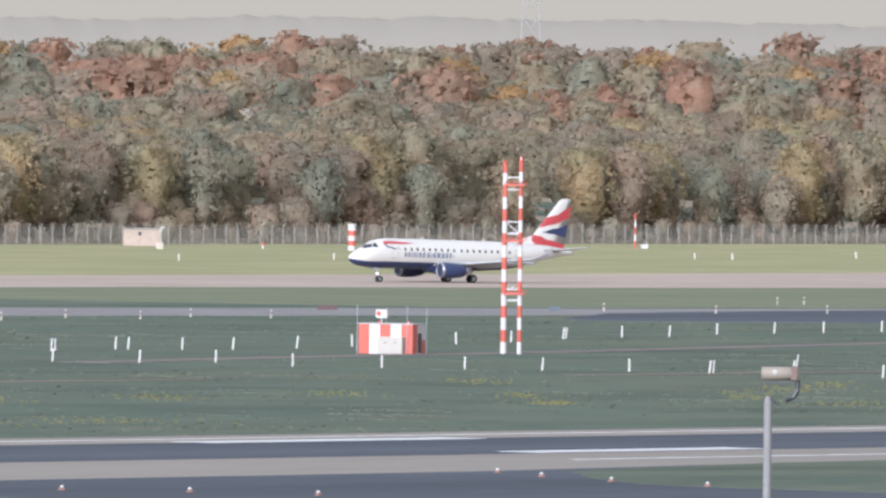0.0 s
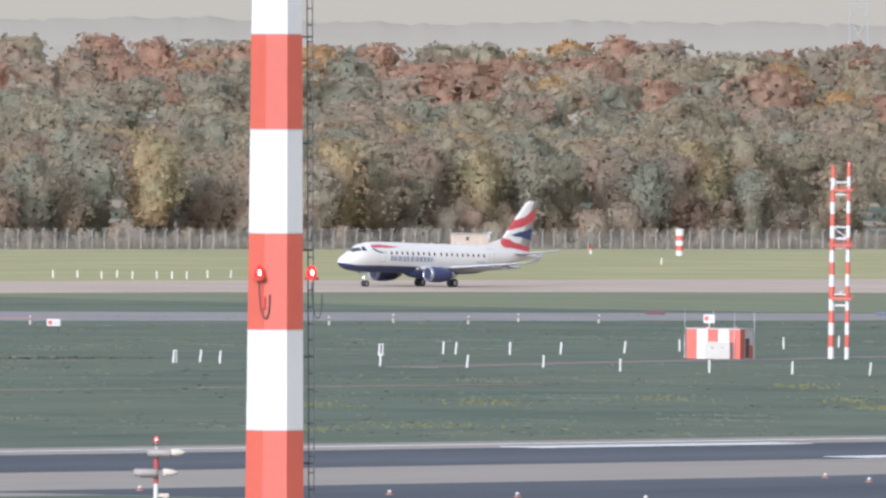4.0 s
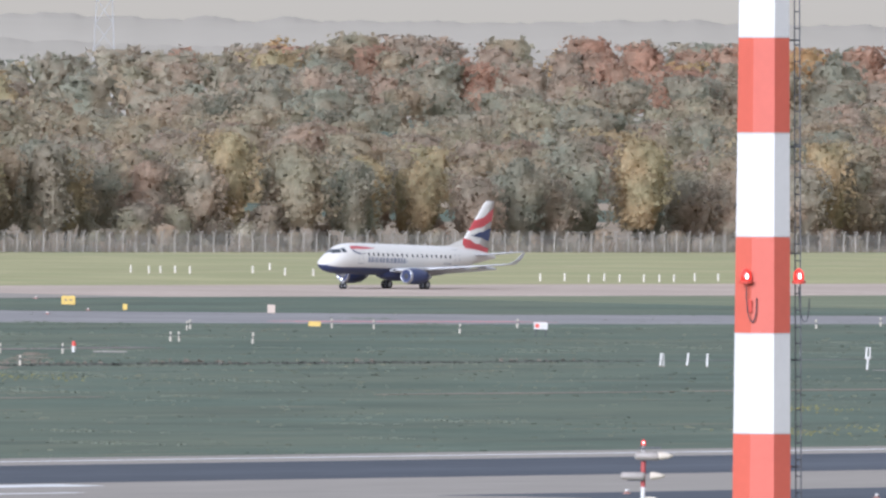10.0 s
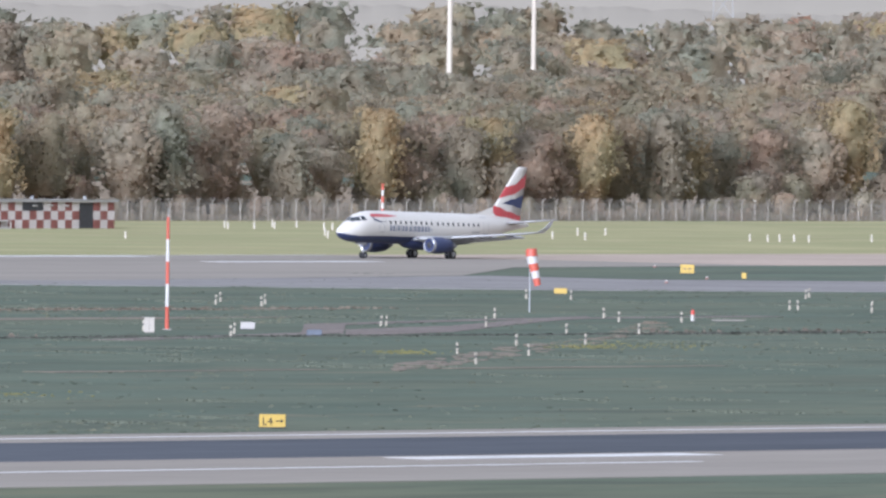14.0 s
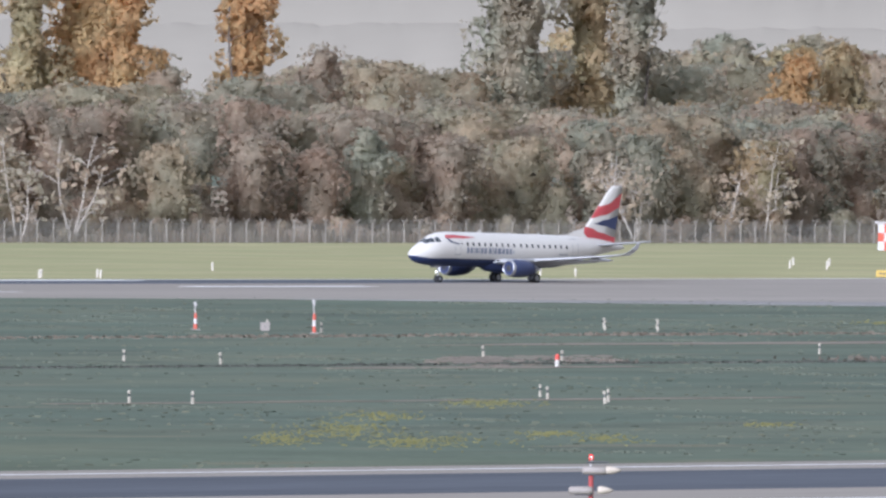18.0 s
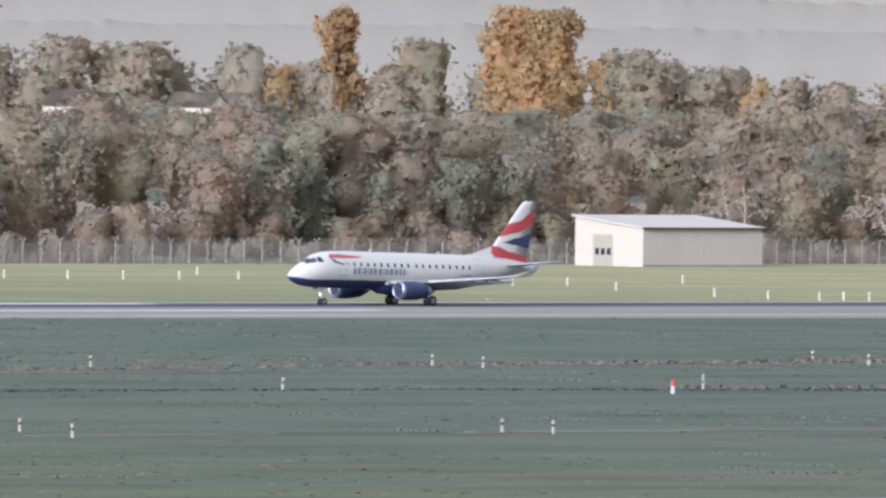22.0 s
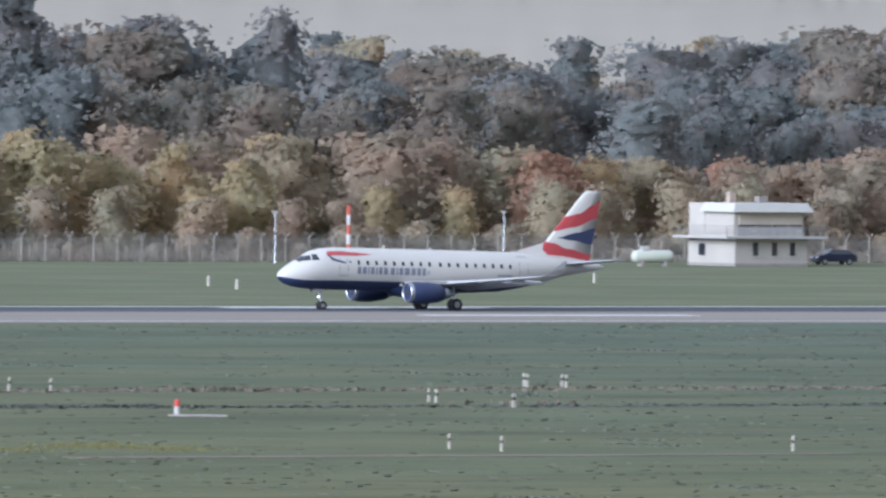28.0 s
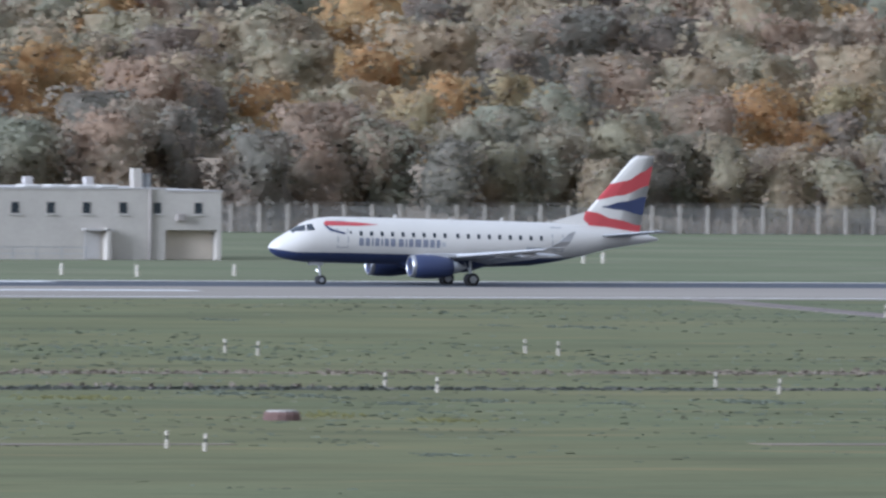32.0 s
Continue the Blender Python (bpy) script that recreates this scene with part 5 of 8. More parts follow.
FIELD_PEGS_A = [(267.1, 756), (267.2, 751), (308.0, 766), (308.0, 762), (318.4, 858), (319.1, 868), (323.7, 754), (324.1, 760), (336.8, 855), (338.4, 942), (338.5, 948), (338.7, 747), (339.0, 870), (339.0, 752), (357.5, 943), (357.7, 949), (359.2, 866), (387.8, 701), (388.7, 782), (393.0, 701), (394.6, 784), (400.6, 899), (407.1, 902), (419.5, 1014), (419.5, 995), (421.7, 1039), (421.9, 1052), (437.4, 858), (442.3, 915), (442.8, 911), (455.1, 899), (456.6, 857), (457.5, 909), (459.1, 853), (462.3, 774), (462.5, 769), (473.3, 899), (479.2, 767), (481.3, 860), (481.6, 869), (498.4, 767), (500.2, 775), (507.8, 902), (509.0, 899), (517.4, 859), (517.5, 859), (518.7, 870), (519.4, 872)]
FIELD_PEGS_B = [(533.1, 764), (534.5, 761), (547.9, 908), (548.9, 910), (548.9, 905), (549.8, 907), (551.4, 862), (552.6, 855), (575.0, 766), (575.5, 771), (579.1, 804), (584.3, 909), (586.3, 907), (594.0, 856), (594.4, 865), (612.0, 770), (635.4, 927), (637.6, 925), (638.7, 866), (643.3, 757), (650.3, 770), (663.5, 909), (664.8, 916), (680.2, 761), (680.7, 757), (684.0, 880), (698.2, 911), (701.5, 911), (715.4, 866), (716.1, 755), (717.8, 762), (719.9, 880), (751.7, 863), (754.3, 761), (754.5, 936), (755.3, 932), (756.9, 758), (785.1, 858), (786.8, 751), (791.3, 755), (792.8, 931), (793.0, 762), (793.4, 867), (797.5, 767), (816.5, 861), (822.2, 922), (823.7, 859), (824.4, 930)]
FIELD_PEGS_C = [(826.1, 753), (827.4, 760), (856.5, 855), (856.8, 865), (862.9, 925), (868.4, 937), (891.2, 855), (896.7, 771), (899.6, 871), (915.6, 941), (922.0, 953), (924.9, 797), (925.7, 791), (936.9, 863), (937.7, 873), (955.9, 818), (960.5, 850), (960.8, 948), (963.7, 818), (965.9, 959), (969.7, 867), (969.9, 858), (998.0, 849), (998.3, 953), (999.2, 948), (1004.2, 847), (1007.6, 962), (1008.6, 957), (1008.6, 877), (1009.2, 877), (1016.5, 873), (1044.4, 960), (1044.7, 955), (1047.9, 886), (1049.0, 900), (1052.1, 883), (1061.4, 899), (1072.8, 946), (1074.9, 953), (1082.3, 954), (1086.8, 963), (1111.4, 912), (1112.7, 922), (1113.8, 922), (1117.5, 917), (1133.6, 969), (1133.7, 964), (1164.4, 963)]
FIELD_PEGS_D = [(1170.9, 968), (1180.3, 945), (1191.8, 964), (1192.0, 969), (1213.6, 965), (1244.9, 955), (1266.4, 964), (1267.3, 956), (1285.7, 964), (1288.9, 957), (1370.5, 977), (1372.5, 965), (1387.3, 962), (1434.6, 1001), (1442.2, 1003)]
VERGE_PEGS_A = [(414.2, 1196), (418.0, 1190), (427.0, 1194), (475.9, 1250), (477.9, 1251), (564.8, 1237), (567.3, 1238), (639.1, 1235), (641.3, 1239), (642.0, 1236), (644.1, 1240), (726.2, 1251), (732.7, 1267), (780.9, 1283), (846.7, 1193), (851.2, 1321), (857.2, 1321), (858.6, 1217), (861.9, 1225), (869.0, 1239), (873.6, 1253), (887.5, 1288), (888.3, 1297), (920.7, 1335), (930.9, 1338), (933.8, 1361), (962.0, 1349), (970.1, 1349), (979.5, 1340), (979.6, 1370), (980.7, 1353), (982.2, 1333), (1007.2, 1335), (1015.2, 1336), (1025.7, 1339), (1033.7, 1339), (1041.8, 1340), (1045.2, 1340), (1049.8, 1340), (1057.9, 1367), (1081.5, 1330), (1089.5, 1331), (1093.4, 1186), (1094.4, 1180), (1097.4, 1331), (1097.5, 1180), (1098.0, 1177), (1100.3, 1201)]
VERGE_PEGS_B = [(1100.7, 1306), (1101.1, 1327), (1104.5, 1176), (1105.6, 1302), (1110.3, 1299), (1115.1, 1296), (1117.6, 1234), (1125.5, 1299), (1130.1, 1263), (1133.7, 1259), (1137.1, 1366), (1143.3, 1326), (1157.2, 1180), (1161.0, 1272), (1161.4, 1184), (1164.5, 1179), (1169.0, 1184), (1220.8, 1220), (1237.0, 1185), (1238.2, 1191), (1316.8, 1225), (1318.6, 1232), (1336.5, 1243), (1338.4, 1250), (1420.6, 1273), (1457.0, 1275), (1462.9, 1275), (1474.8, 1291), (1486.5, 1262), (1489.0, 1269), (1502.1, 1248), (1503.7, 1252), (1504.2, 1248), (1504.6, 1244), (1506.8, 1248), (1506.8, 1188), (1506.9, 1195), (1507.0, 1232), (1507.2, 1228), (1509.1, 1218), (1510.0, 1337), (1511.1, 1187), (1511.3, 1195), (1513.0, 1308), (1513.1, 1217), (1514.7, 1337), (1515.5, 1187), (1517.1, 1308)]
VERGE_PEGS_C = [(1517.2, 1194), (1518.3, 1337), (1518.3, 1187), (1519.5, 1247), (1519.5, 1329), (1519.6, 1346), (1519.7, 1186), (1520.5, 1292), (1522.6, 1333), (1525.5, 1292), (1532.5, 1193), (1532.5, 1346), (1535.5, 1192), (1537.2, 1354), (1537.4, 1332), (1544.7, 1341), (1547.0, 1267), (1553.1, 1258), (1689.9, 1269), (1730.2, 1275), (1802.9, 1271), (1809.9, 1270), (1848.0, 1277)]


def build_pegs():
    def peg():
        ob = thing("marker_post", "short cream-white marker post with a dark band, standing in the grass", "marker", group="marker posts on the field")
        part("foot", Geo().turned([(0, 0.10), (0.02, 0.105), (0.40, 0.10), (0.42, 0.09)], n=10), PEG_PAINT, ob)
        part("band", Geo().turned([(0.42, 0.05), (0.62, 0.05)], n=8), DARK_STEEL, ob)
        part("cap", Geo().turned([(0.60, 0.095), (0.62, 0.1), (0.80, 0.095), (0.83, 0.06)], n=10), PEG_PAINT, ob)
        return ob

    first = peg()
    places = FIELD_PEGS_A + FIELD_PEGS_B + FIELD_PEGS_C + FIELD_PEGS_D
    first.matrix_basis = pose(*places[0], 0.02)
    rng = random.Random(2)
    for p in places[1:]:
        copy_thing(first, pose(*p, 0.02, rng.uniform(-3, 3), rng.uniform(-3, 3), 0))
    stout = thing("verge_post", "stout cream-white marker post in the mown grass", "marker", pose(*VERGE_PEGS_A[0], 0.02), "marker posts on the verge")
    part("post", Geo().turned([(0, 0.115), (0.02, 0.12), (0.82, 0.11), (0.86, 0.08)], n=10), STOUT_PAINT, stout)
    part("collar", Geo().turned([(0.5, 0.116), (0.52, 0.124), (0.56, 0.124), (0.58, 0.116)], n=10), GREY_CLAD, stout)
    for p in (VERGE_PEGS_A + VERGE_PEGS_B + VERGE_PEGS_C)[1:]:
        copy_thing(stout, pose(*p, 0.02, rng.uniform(-2, 2), rng.uniform(-2, 2), 0))
    stake = thing("marker_stake", "slim white wooden marker stake, standing in the grass", "marker", pose(*STAKES[0], 0, 0, 4, -52), "white stakes in the field")
    part("board", Geo().box(-0.075, -0.03, 0, 0.075, 0.03, 1.04, bevel=0.012), WHITE_PAINT, stake)
    part("soil_collar", Geo().turned([(-0.1, 0.2), (0.05, 0.12)], n=8), SOIL, stake)
    for p in STAKES[1:]:
        copy_thing(stake, pose(*p, 0, rng.uniform(-2, 2), rng.uniform(-2, 7), -52))
    red = thing("red_marker_post", "short marker post with a red cap, standing in the grass", "marker", pose(486.9, 845.4, 0))
    part("foot", Geo().turned([(0, 0.16), (0.5, 0.15), (0.55, 0.1)], n=10), WHITE_PAINT, red)
    part("cap", Geo().turned([(0.5, 0.16), (0.53, 0.17), (0.86, 0.15), (0.9, 0.08)], n=10), RED_PAINT, red, "red cap")
    for x, y in ((387.4, 888.6), (773.6, 848.4), (877.6, 842.4), (1059.7, 888.2), (1827, 1358)):
        copy_thing(red, pose(x, y, 0))
    for x, y, w in ((486.9, 843.0, 1.7), (1064, 888, 1.2)):
        slab = thing("concrete_pad", "thin pale concrete pad lying in the grass", "slab", pose(x, y, 0, 0, 0, -30))
        part("plate", Geo().box(-w, -0.7, -0.05, w, 0.7, 0.09, bevel=0.02), CONCRETE, slab)
    lamp = thing("taxiway_light", "small taxiway edge light at the paving", "light", pose(732.9, 558.0, 0.04))
    part("base", Geo().turned([(0, 0.24), (0.06, 0.22), (0.1, 0.12), (0.15, 0.1)], n=10), material("lamp_rust", (0.20, 0.10, 0.08), 0.6), lamp)
    part("lens", Geo().turned([(0.15, 0.11), (0.22, 0.115), (0.27, 0.05)], n=10), WHITE_PAINT, lamp)
    for x, y in ((735.8, 551.6), (736.8, 543.8), (790.1, 570.5), (784.2, 563.2), (779.2, 554.8), (775.0, 545.3), (727, 570.4), (500, 1178), (620, 1177), (760, 1177), (905, 1177), (1050, 1177), (1310, 1103), (1250, 1046), (1225, 1030)):
        copy_thing(lamp, pose(x, y, 0.045))


build_pegs()


# ---- masts and lamps near the camera ----
def at_bearing(b, d, z=0.0, turn=0.0, lean=0.0):
    return pose(d * math.sin(radians(b)), d * math.cos(radians(b)), z, 0, lean, -b + turn)


def banded(parent, x, y, z0, z1, r0, r1, count, first_red=True, n=10, name="band"):
    for i in range(count):
        a, b = z0 + (z1 - z0) * i / count, z0 + (z1 - z0) * (i + 1) / count
        ra, rb = r0 + (r1 - r0) * i / count, r0 + (r1 - r0) * (i + 1) / count
        part(name, Geo().rod((x, y, a), (x, y, b), ra, rb, n), MAST_RED if (i % 2 == 0) == first_red else MAST_WHITE, parent)


def beacon(parent, x, y, z, s=1.0):
    lamp = part("obstruction_lamp", Geo().turned([(0, 0.085 * s), (0.05 * s, 0.1 * s), (0.14 * s, 0.09 * s), (0.2 * s, 0.05 * s), (0.22 * s, 0.01 * s)], (x, y, z), n=14), RED_GLOW, parent, "glowing red obstruction lamp", True)
    part("lamp_foot", Geo().turned([(-0.05 * s, 0.12 * s), (0, 0.13 * s), (0.01 * s, 0.1 * s)], (x, y, z), n=12), RED_PAINT, lamp)
    part("lamp_core", Geo().turned([(0.04 * s, 0.024 * s), (0.13 * s, 0.02 * s)], (x, y - 0.085 * s, z), n=8), WHITE_GLOW, lamp)
    return lamp


def build_near_masts():
    mast = thing("striped_mast", "tall eight-sided steel mast in broad red and white bands", "mast", at_bearing(52.353, 290, 0, 11, -0.42))
    levels = [0, 0.95, 2.62, 4.3, 6.0, 7.7, 9.4, 11.1, 12.8, 14.48, 16.17, 17.85, 19.49, 21.23, 22.85, 24.55, 26.2, 28, 30]
    rad = lambda z: 0.466 + (22.5 - z) * 0.0085
    for i, (a, b) in enumerate(zip(levels, levels[1:])):
        part("mast_band", Geo().rod((0, 0, a), (0, 0, b), rad(a), rad(b), 8, turn=radians(12)), MAST_RED if i % 2 == 1 else MAST_WHITE, mast)
        part("mast_collar", Geo().rod((0, 0, b - 0.012), (0, 0, b + 0.012), rad(b) + 0.004, None, 8, turn=radians(12)), GREY_CLAD, mast)
    g = Geo()
    for dx in (0.055, 0.145):
        g.rod((rad(0) + dx, -0.03, 0.5), (rad(30) + dx, -0.03, 29.8), 0.012, n=5)
    for i in range(104):
        z = 0.6 + 0.28 * i
        x = rad(0) + (rad(30) - rad(0)) * (z - 0.5) / 29.3
        g.box(x + 0.05, -0.045, z - 0.011, x + 0.15, -0.02, z + 0.011)
    for i in range(16):
        z = 1.2 + 1.8 * i
        g.box(rad(z) - 0.03, -0.04, z - 0.015, rad(z) + 0.15, -0.02, z + 0.015)
    part("ladder", g, DARK_STEEL, mast, "thin dark climbing ladder")
    beacon(mast, -0.37, -0.45, 18.74, 0.95)
    beacon(mast, 0.59, -0.16, 18.74, 0.95)
    for x, y in ((-0.37, -0.45), (0.59, -0.16)):
        g = Geo()
        prev = None
        for i in range(11):
            a = math.pi * i / 10
            p = (x + 0.09 - 0.09 * math.cos(a), y - 0.02, 18.65 - 0.5 * math.sin(a) ** 0.8 - 0.02 * i)
            if prev:
                g.rod(prev, p, 0.011, n=4)
            prev = p
        part("cable", g, DARK_STEEL, mast)
    part("cable_box", Geo().box(-0.34, -0.46, 18.2, -0.26, -0.40, 18.42, bevel=0.01), RED_PAINT, mast)

    post = thing("floodlight_post", "grey steel post with a beige floodlight head", "light post", at_bearing(55.067, 323))
    part("post", Geo().rod((0, 0, 0), (0, 0, 16.1), 0.11, 0.075, 12).turned([(16.1, 0.08), (16.2, 0.05), (16.24, 0.01)], n=12), material("dull_zinc", (0.21, 0.205, 0.20), 0.75, vary=0.12, scale=1.5), post)
    TAN = material("tan_metal", (0.26, 0.225, 0.18), 0.6, vary=0.1)
    head = part("lamp_head", Geo().turned([(-0.13, 0.1), (-0.12, 0.125), (0.44, 0.125), (0.45, 0.11)], (0, -0.05, 16.66), "x", 16), TAN, post, "beige cylindrical floodlight head", True)
    part("hood", Geo().box(0.42, -0.17, 16.53, 0.56, 0.07, 16.8, bevel=0.02), material("rusty_hood", (0.16, 0.11, 0.095), 0.8), head)
    part("lamp_eye", Geo().turned([(-0.19, 0.02), (-0.175, 0.045)], (0.13, 0.0, 16.68), "y", 10), WHITE_PAINT, head)
    part("tray", Geo().box(-0.14, -0.13, 16.48, 0.46, 0.03, 16.51), DARK_STEEL, head)
    g = Geo()
    for (a, b) in (((-0.13, -0.05, 16.5), (-0.17, -0.05, 16.25)), ((0.55, -0.05, 16.55), (0.56, -0.05, 16.35)), ((0.56, -0.05, 16.35), (0.47, -0.05, 16.2)), ((0.47, -0.05, 16.2), (0.33, -0.05, 16.14)), ((0.04, 0, 16.2), (0.2, -0.03, 16.06))):
        g.rod(a, b, 0.045 if a[0] > 0.4 else 0.014, n=6)
    part("bracket", g, DARK_STEEL, post)
    part("antenna", Geo().rod((0.53, -0.05, 16.8), (0.56, -0.05, 17.02), 0.016, n=6), WHITE_PAINT, post)

    RED_DULL = material("dull_red_paint", (0.30, 0.05, 0.045), 0.6, vary=0.1)

    def spot_pole(b, elev, first):
        top = 22 + 350 * math.tan(radians(elev))
        pole = thing("spotlight_pole", "red and white pole with torpedo-shaped spotlights and a red lamp", "light post", at_bearing(b, 350))
        beacon(pole, 0, 0, top - 0.16, 0.45)
        part("neck", Geo().rod((0, 0, top - 0.5), (0, 0, top - 0.2), 0.035, n=8), MAST_WHITE, pole)
        part("red_section", Geo().rod((0, 0, top - 1.02), (0, 0, top - 0.42), 0.05, n=10), RED_DULL, pole)
        part("white_section", Geo().rod((0, 0, 0), (0, 0, top - 1.02), 0.06, 0.045, 10), MAST_WHITE, pole)
        part("top_plate", Geo().box(-0.1, -0.12, top - 0.24, 0.36, 0.12, top - 0.21), DARK_STEEL, pole)
        for dx, dz, left in ((0.0, -0.39, False), (-0.28, -0.80, True)):
            fixture = part("spotlight", Geo().turned([(-0.18, 0.04), (-0.15, 0.08), (0.26, 0.085), (0.32, 0.07)], (dx, -0.1, top + dz), "x", 12), material("spot_housing", (0.24, 0.215, 0.19), 0.6), pole, "grey-brown spotlight housing", True)
            part("mount", Geo().box(dx - 0.05, -0.12, top + dz - 0.1, dx + 0.3, 0.02, top + dz - 0.07), DARK_STEEL, fixture)
            cx = dx + (0.3 if not left else 0.42)
            part("nose_cone", Geo().turned([(0.0, 0.075), (0.08, 0.08), (0.2, 0.06), (0.31, 0.015)], (cx, -0.1, top + dz + 0.01), "x", 12), CREAM, fixture, "cream pointed cone", True)
        part("junction_box", Geo().box(0.05, -0.07, top - 1.3, 0.27, 0.05, top - 1.22, bevel=0.01).box(0.15, -0.05, top - 1.42, 0.23, 0.03, top - 1.3, bevel=0.01), CREAM, pole)
        return pole

    spot_pole(51.936, -1.17, True)
    spot_pole(46.29, -1.316, False)
    spot_pole(25.06, -1.668, False)


build_near_masts()


# ---- field equipment ----
def sign(name, x, y, w, h, mat, label, legs=0.12, turn=0.0, thick=0.14):
    b = math.degrees(math.atan2(x, y))
    ob = thing(name, label, "sign", pose(x, y, 0, 0, 0, -b + turn))
    part("panel", Geo().box(-w / 2, -thick / 2, legs, w / 2, thick / 2, legs + h, bevel=0.025), mat, ob)
    part("frame", Geo().box(-w / 2 - 0.02, -thick / 2 - 0.008, legs - 0.03, w / 2 + 0.02, thick / 2 + 0.008, legs + 0.01), DARK_STEEL, ob)
    for s in (-0.36, 0.36):
        part("leg", Geo().rod((s * w, 0, 0), (s * w, 0, legs), 0.035, n=6), DARK_STEEL, ob)
    return ob


def lettering(text, size, x, z, y, parent, mat):
    c = bpy.data.curves.new("lettering", "FONT")
    c.body, c.size, c.extrude, c.align_x = text, size, 0.004, "CENTER"
    c.materials.append(mat)
    ob = new("lettering", c)
    ob.parent = parent
    ob.matrix_basis = pose(x, y, z, 90, 0, 0)
    return ob


def build_signs():
    ob = sign("taxiway_sign", 734.2, 646.5, 1.5, 0.74, YELLOW, "yellow taxiway sign reading L4 with an arrow", 0.08, 6)
    lettering("L4", 0.62, -0.3, 0.22, -0.085, ob, BLACK)
    part("arrow", Geo().box(0.18, -0.086, 0.41, 0.48, -0.078, 0.47).add([(0.46, -0.086, 0.32), (0.46, -0.086, 0.56), (0.62, -0.086, 0.44), (0.46, -0.078, 0.32), (0.46, -0.078, 0.56), (0.62, -0.078, 0.44)], [(0, 2, 1), (3, 4, 5), (0, 1, 4, 3), (1, 2, 5, 4), (2, 0, 3, 5)]), BLACK, ob)
    ob = sign("taxiway_sign", 1276.9, 1071, 1.35, 0.86, YELLOW, "yellow taxiway sign with unreadable dark writing", 0.1)
    part("writing_bar", Geo().box(-0.4, -0.084, 0.48, -0.1, -0.076, 0.62).box(0.05, -0.084, 0.48, 0.4, -0.076, 0.62), SOIL, ob)
    sign("taxiway_sign", 1159.3, 987, 1.15, 0.48, YELLOW, "low yellow taxiway sign beside the paving", 0.05)
    sign("taxiway_sign", 1195.2, 973.6, 1.1, 0.46, YELLOW, "low yellow taxiway sign beside the paving", 0.05)
    sign("taxiway_sign", 1256.1, 1046.5, 0.45, 0.56, YELLOW, "narrow yellow sign in the grass", 0.08)
    ob = sign("taxiway_sign", 1273.4, 1177, 1.25, 0.68, YELLOW, "yellow sign with dark writing bars beside the runway", 0.1)
    part("writing_bar", Geo().box(-0.3, -0.084, 0.36, -0.08, -0.076, 0.56).box(0.0, -0.084, 0.36, 0.3, -0.076, 0.5), DARK_SOIL, ob)
    ob = sign("taxiway_sign", 990.0, 1189, 2.2, 0.7, YELLOW, "long yellow sign with dark writing bars beside the runway", 0.08)
    part("writing_bar", Geo().box(-0.8, -0.084, 0.32, -0.2, -0.076, 0.52).box(0.1, -0.084, 0.32, 0.8, -0.076, 0.52), DARK_SOIL, ob)
    ob = sign("stop_board", 1175.4, 932, 1.2, 0.62, WHITE_PAINT, "white board with a red disc on a post", 0.62)
    part("red_disc", Geo().turned([(-0.085, 0.2), (-0.077, 0.2)], (-0.3, 0, 0.93), "y", 18), RED_PAINT, ob)
    part("dark_bar", Geo().box(0.0, -0.084, 0.84, 0.5, -0.077, 1.02), GREY_CLAD, ob)
    sign("notice_board", 983.2, 868.4, 1.1, 0.52, GREY_CLAD, "pale board in the grass", 0.1)
    sign("blue_board", 970.5, 850.5, 1.15, 0.42, material("dull_blue", (0.10, 0.115, 0.145), 0.7), "dull blue board lying low in the grass", 0.04)
    sign("marker_board", 1256.7, 1029, 0.75, 0.8, BROWN_TRACK, "brown marker board beside the taxiway", 0.08)
    sign("red_board", 1344.5, 991.5, 1.9, 0.38, material("maroon_board", (0.095, 0.05, 0.052), 0.8), "low dull maroon barrier board beside the taxiway", 0.04)
    sign("grey_board", 1368.5, 981.5, 1.1, 0.36, material("slate_board", (0.085, 0.10, 0.13), 0.7), "low grey-blue board beside the taxiway", 0.04)
    # pale red mark on the taxiway
    setting("red_paint", Geo().slab([(1217, 997), (1244, 991), (1246, 986), (1219, 992)], 0, 0.062), material("faded_red", (0.36, 0.15, 0.15), 0.8, vary=0.3, scale=0.4), "faded red paint on the taxiway", "road marking")


build_signs()


def box_thing(name, x, y, w, d, h, mat, label, category, turn=0.0, lid=None, plinth=True):
    b = math.degrees(math.atan2(x, y))
    ob = thing(name, label, category, pose(x, y, 0, 0, 0, -b + turn))
    part("body", Geo().box(-w / 2, -d / 2, 0.06 if plinth else 0, w / 2, d / 2, h, bevel=0.02), mat, ob)
    part("lid", Geo().box(-w / 2 - 0.04, -d / 2 - 0.04, h, w / 2 + 0.04, d / 2 + 0.04, h + 0.06), lid or mat, ob)
    if plinth:
        part("plinth", Geo().box(-w / 2 + 0.03, -d / 2 + 0.03, 0, w / 2 - 0.03, d / 2 - 0.03, 0.07), CONCRETE, ob)
    part("door_seam", Geo().box(-0.012, -d / 2 - 0.006, 0.15, 0.012, -d / 2 + 0.002, h - 0.1), DARK_STEEL, ob)
    return ob


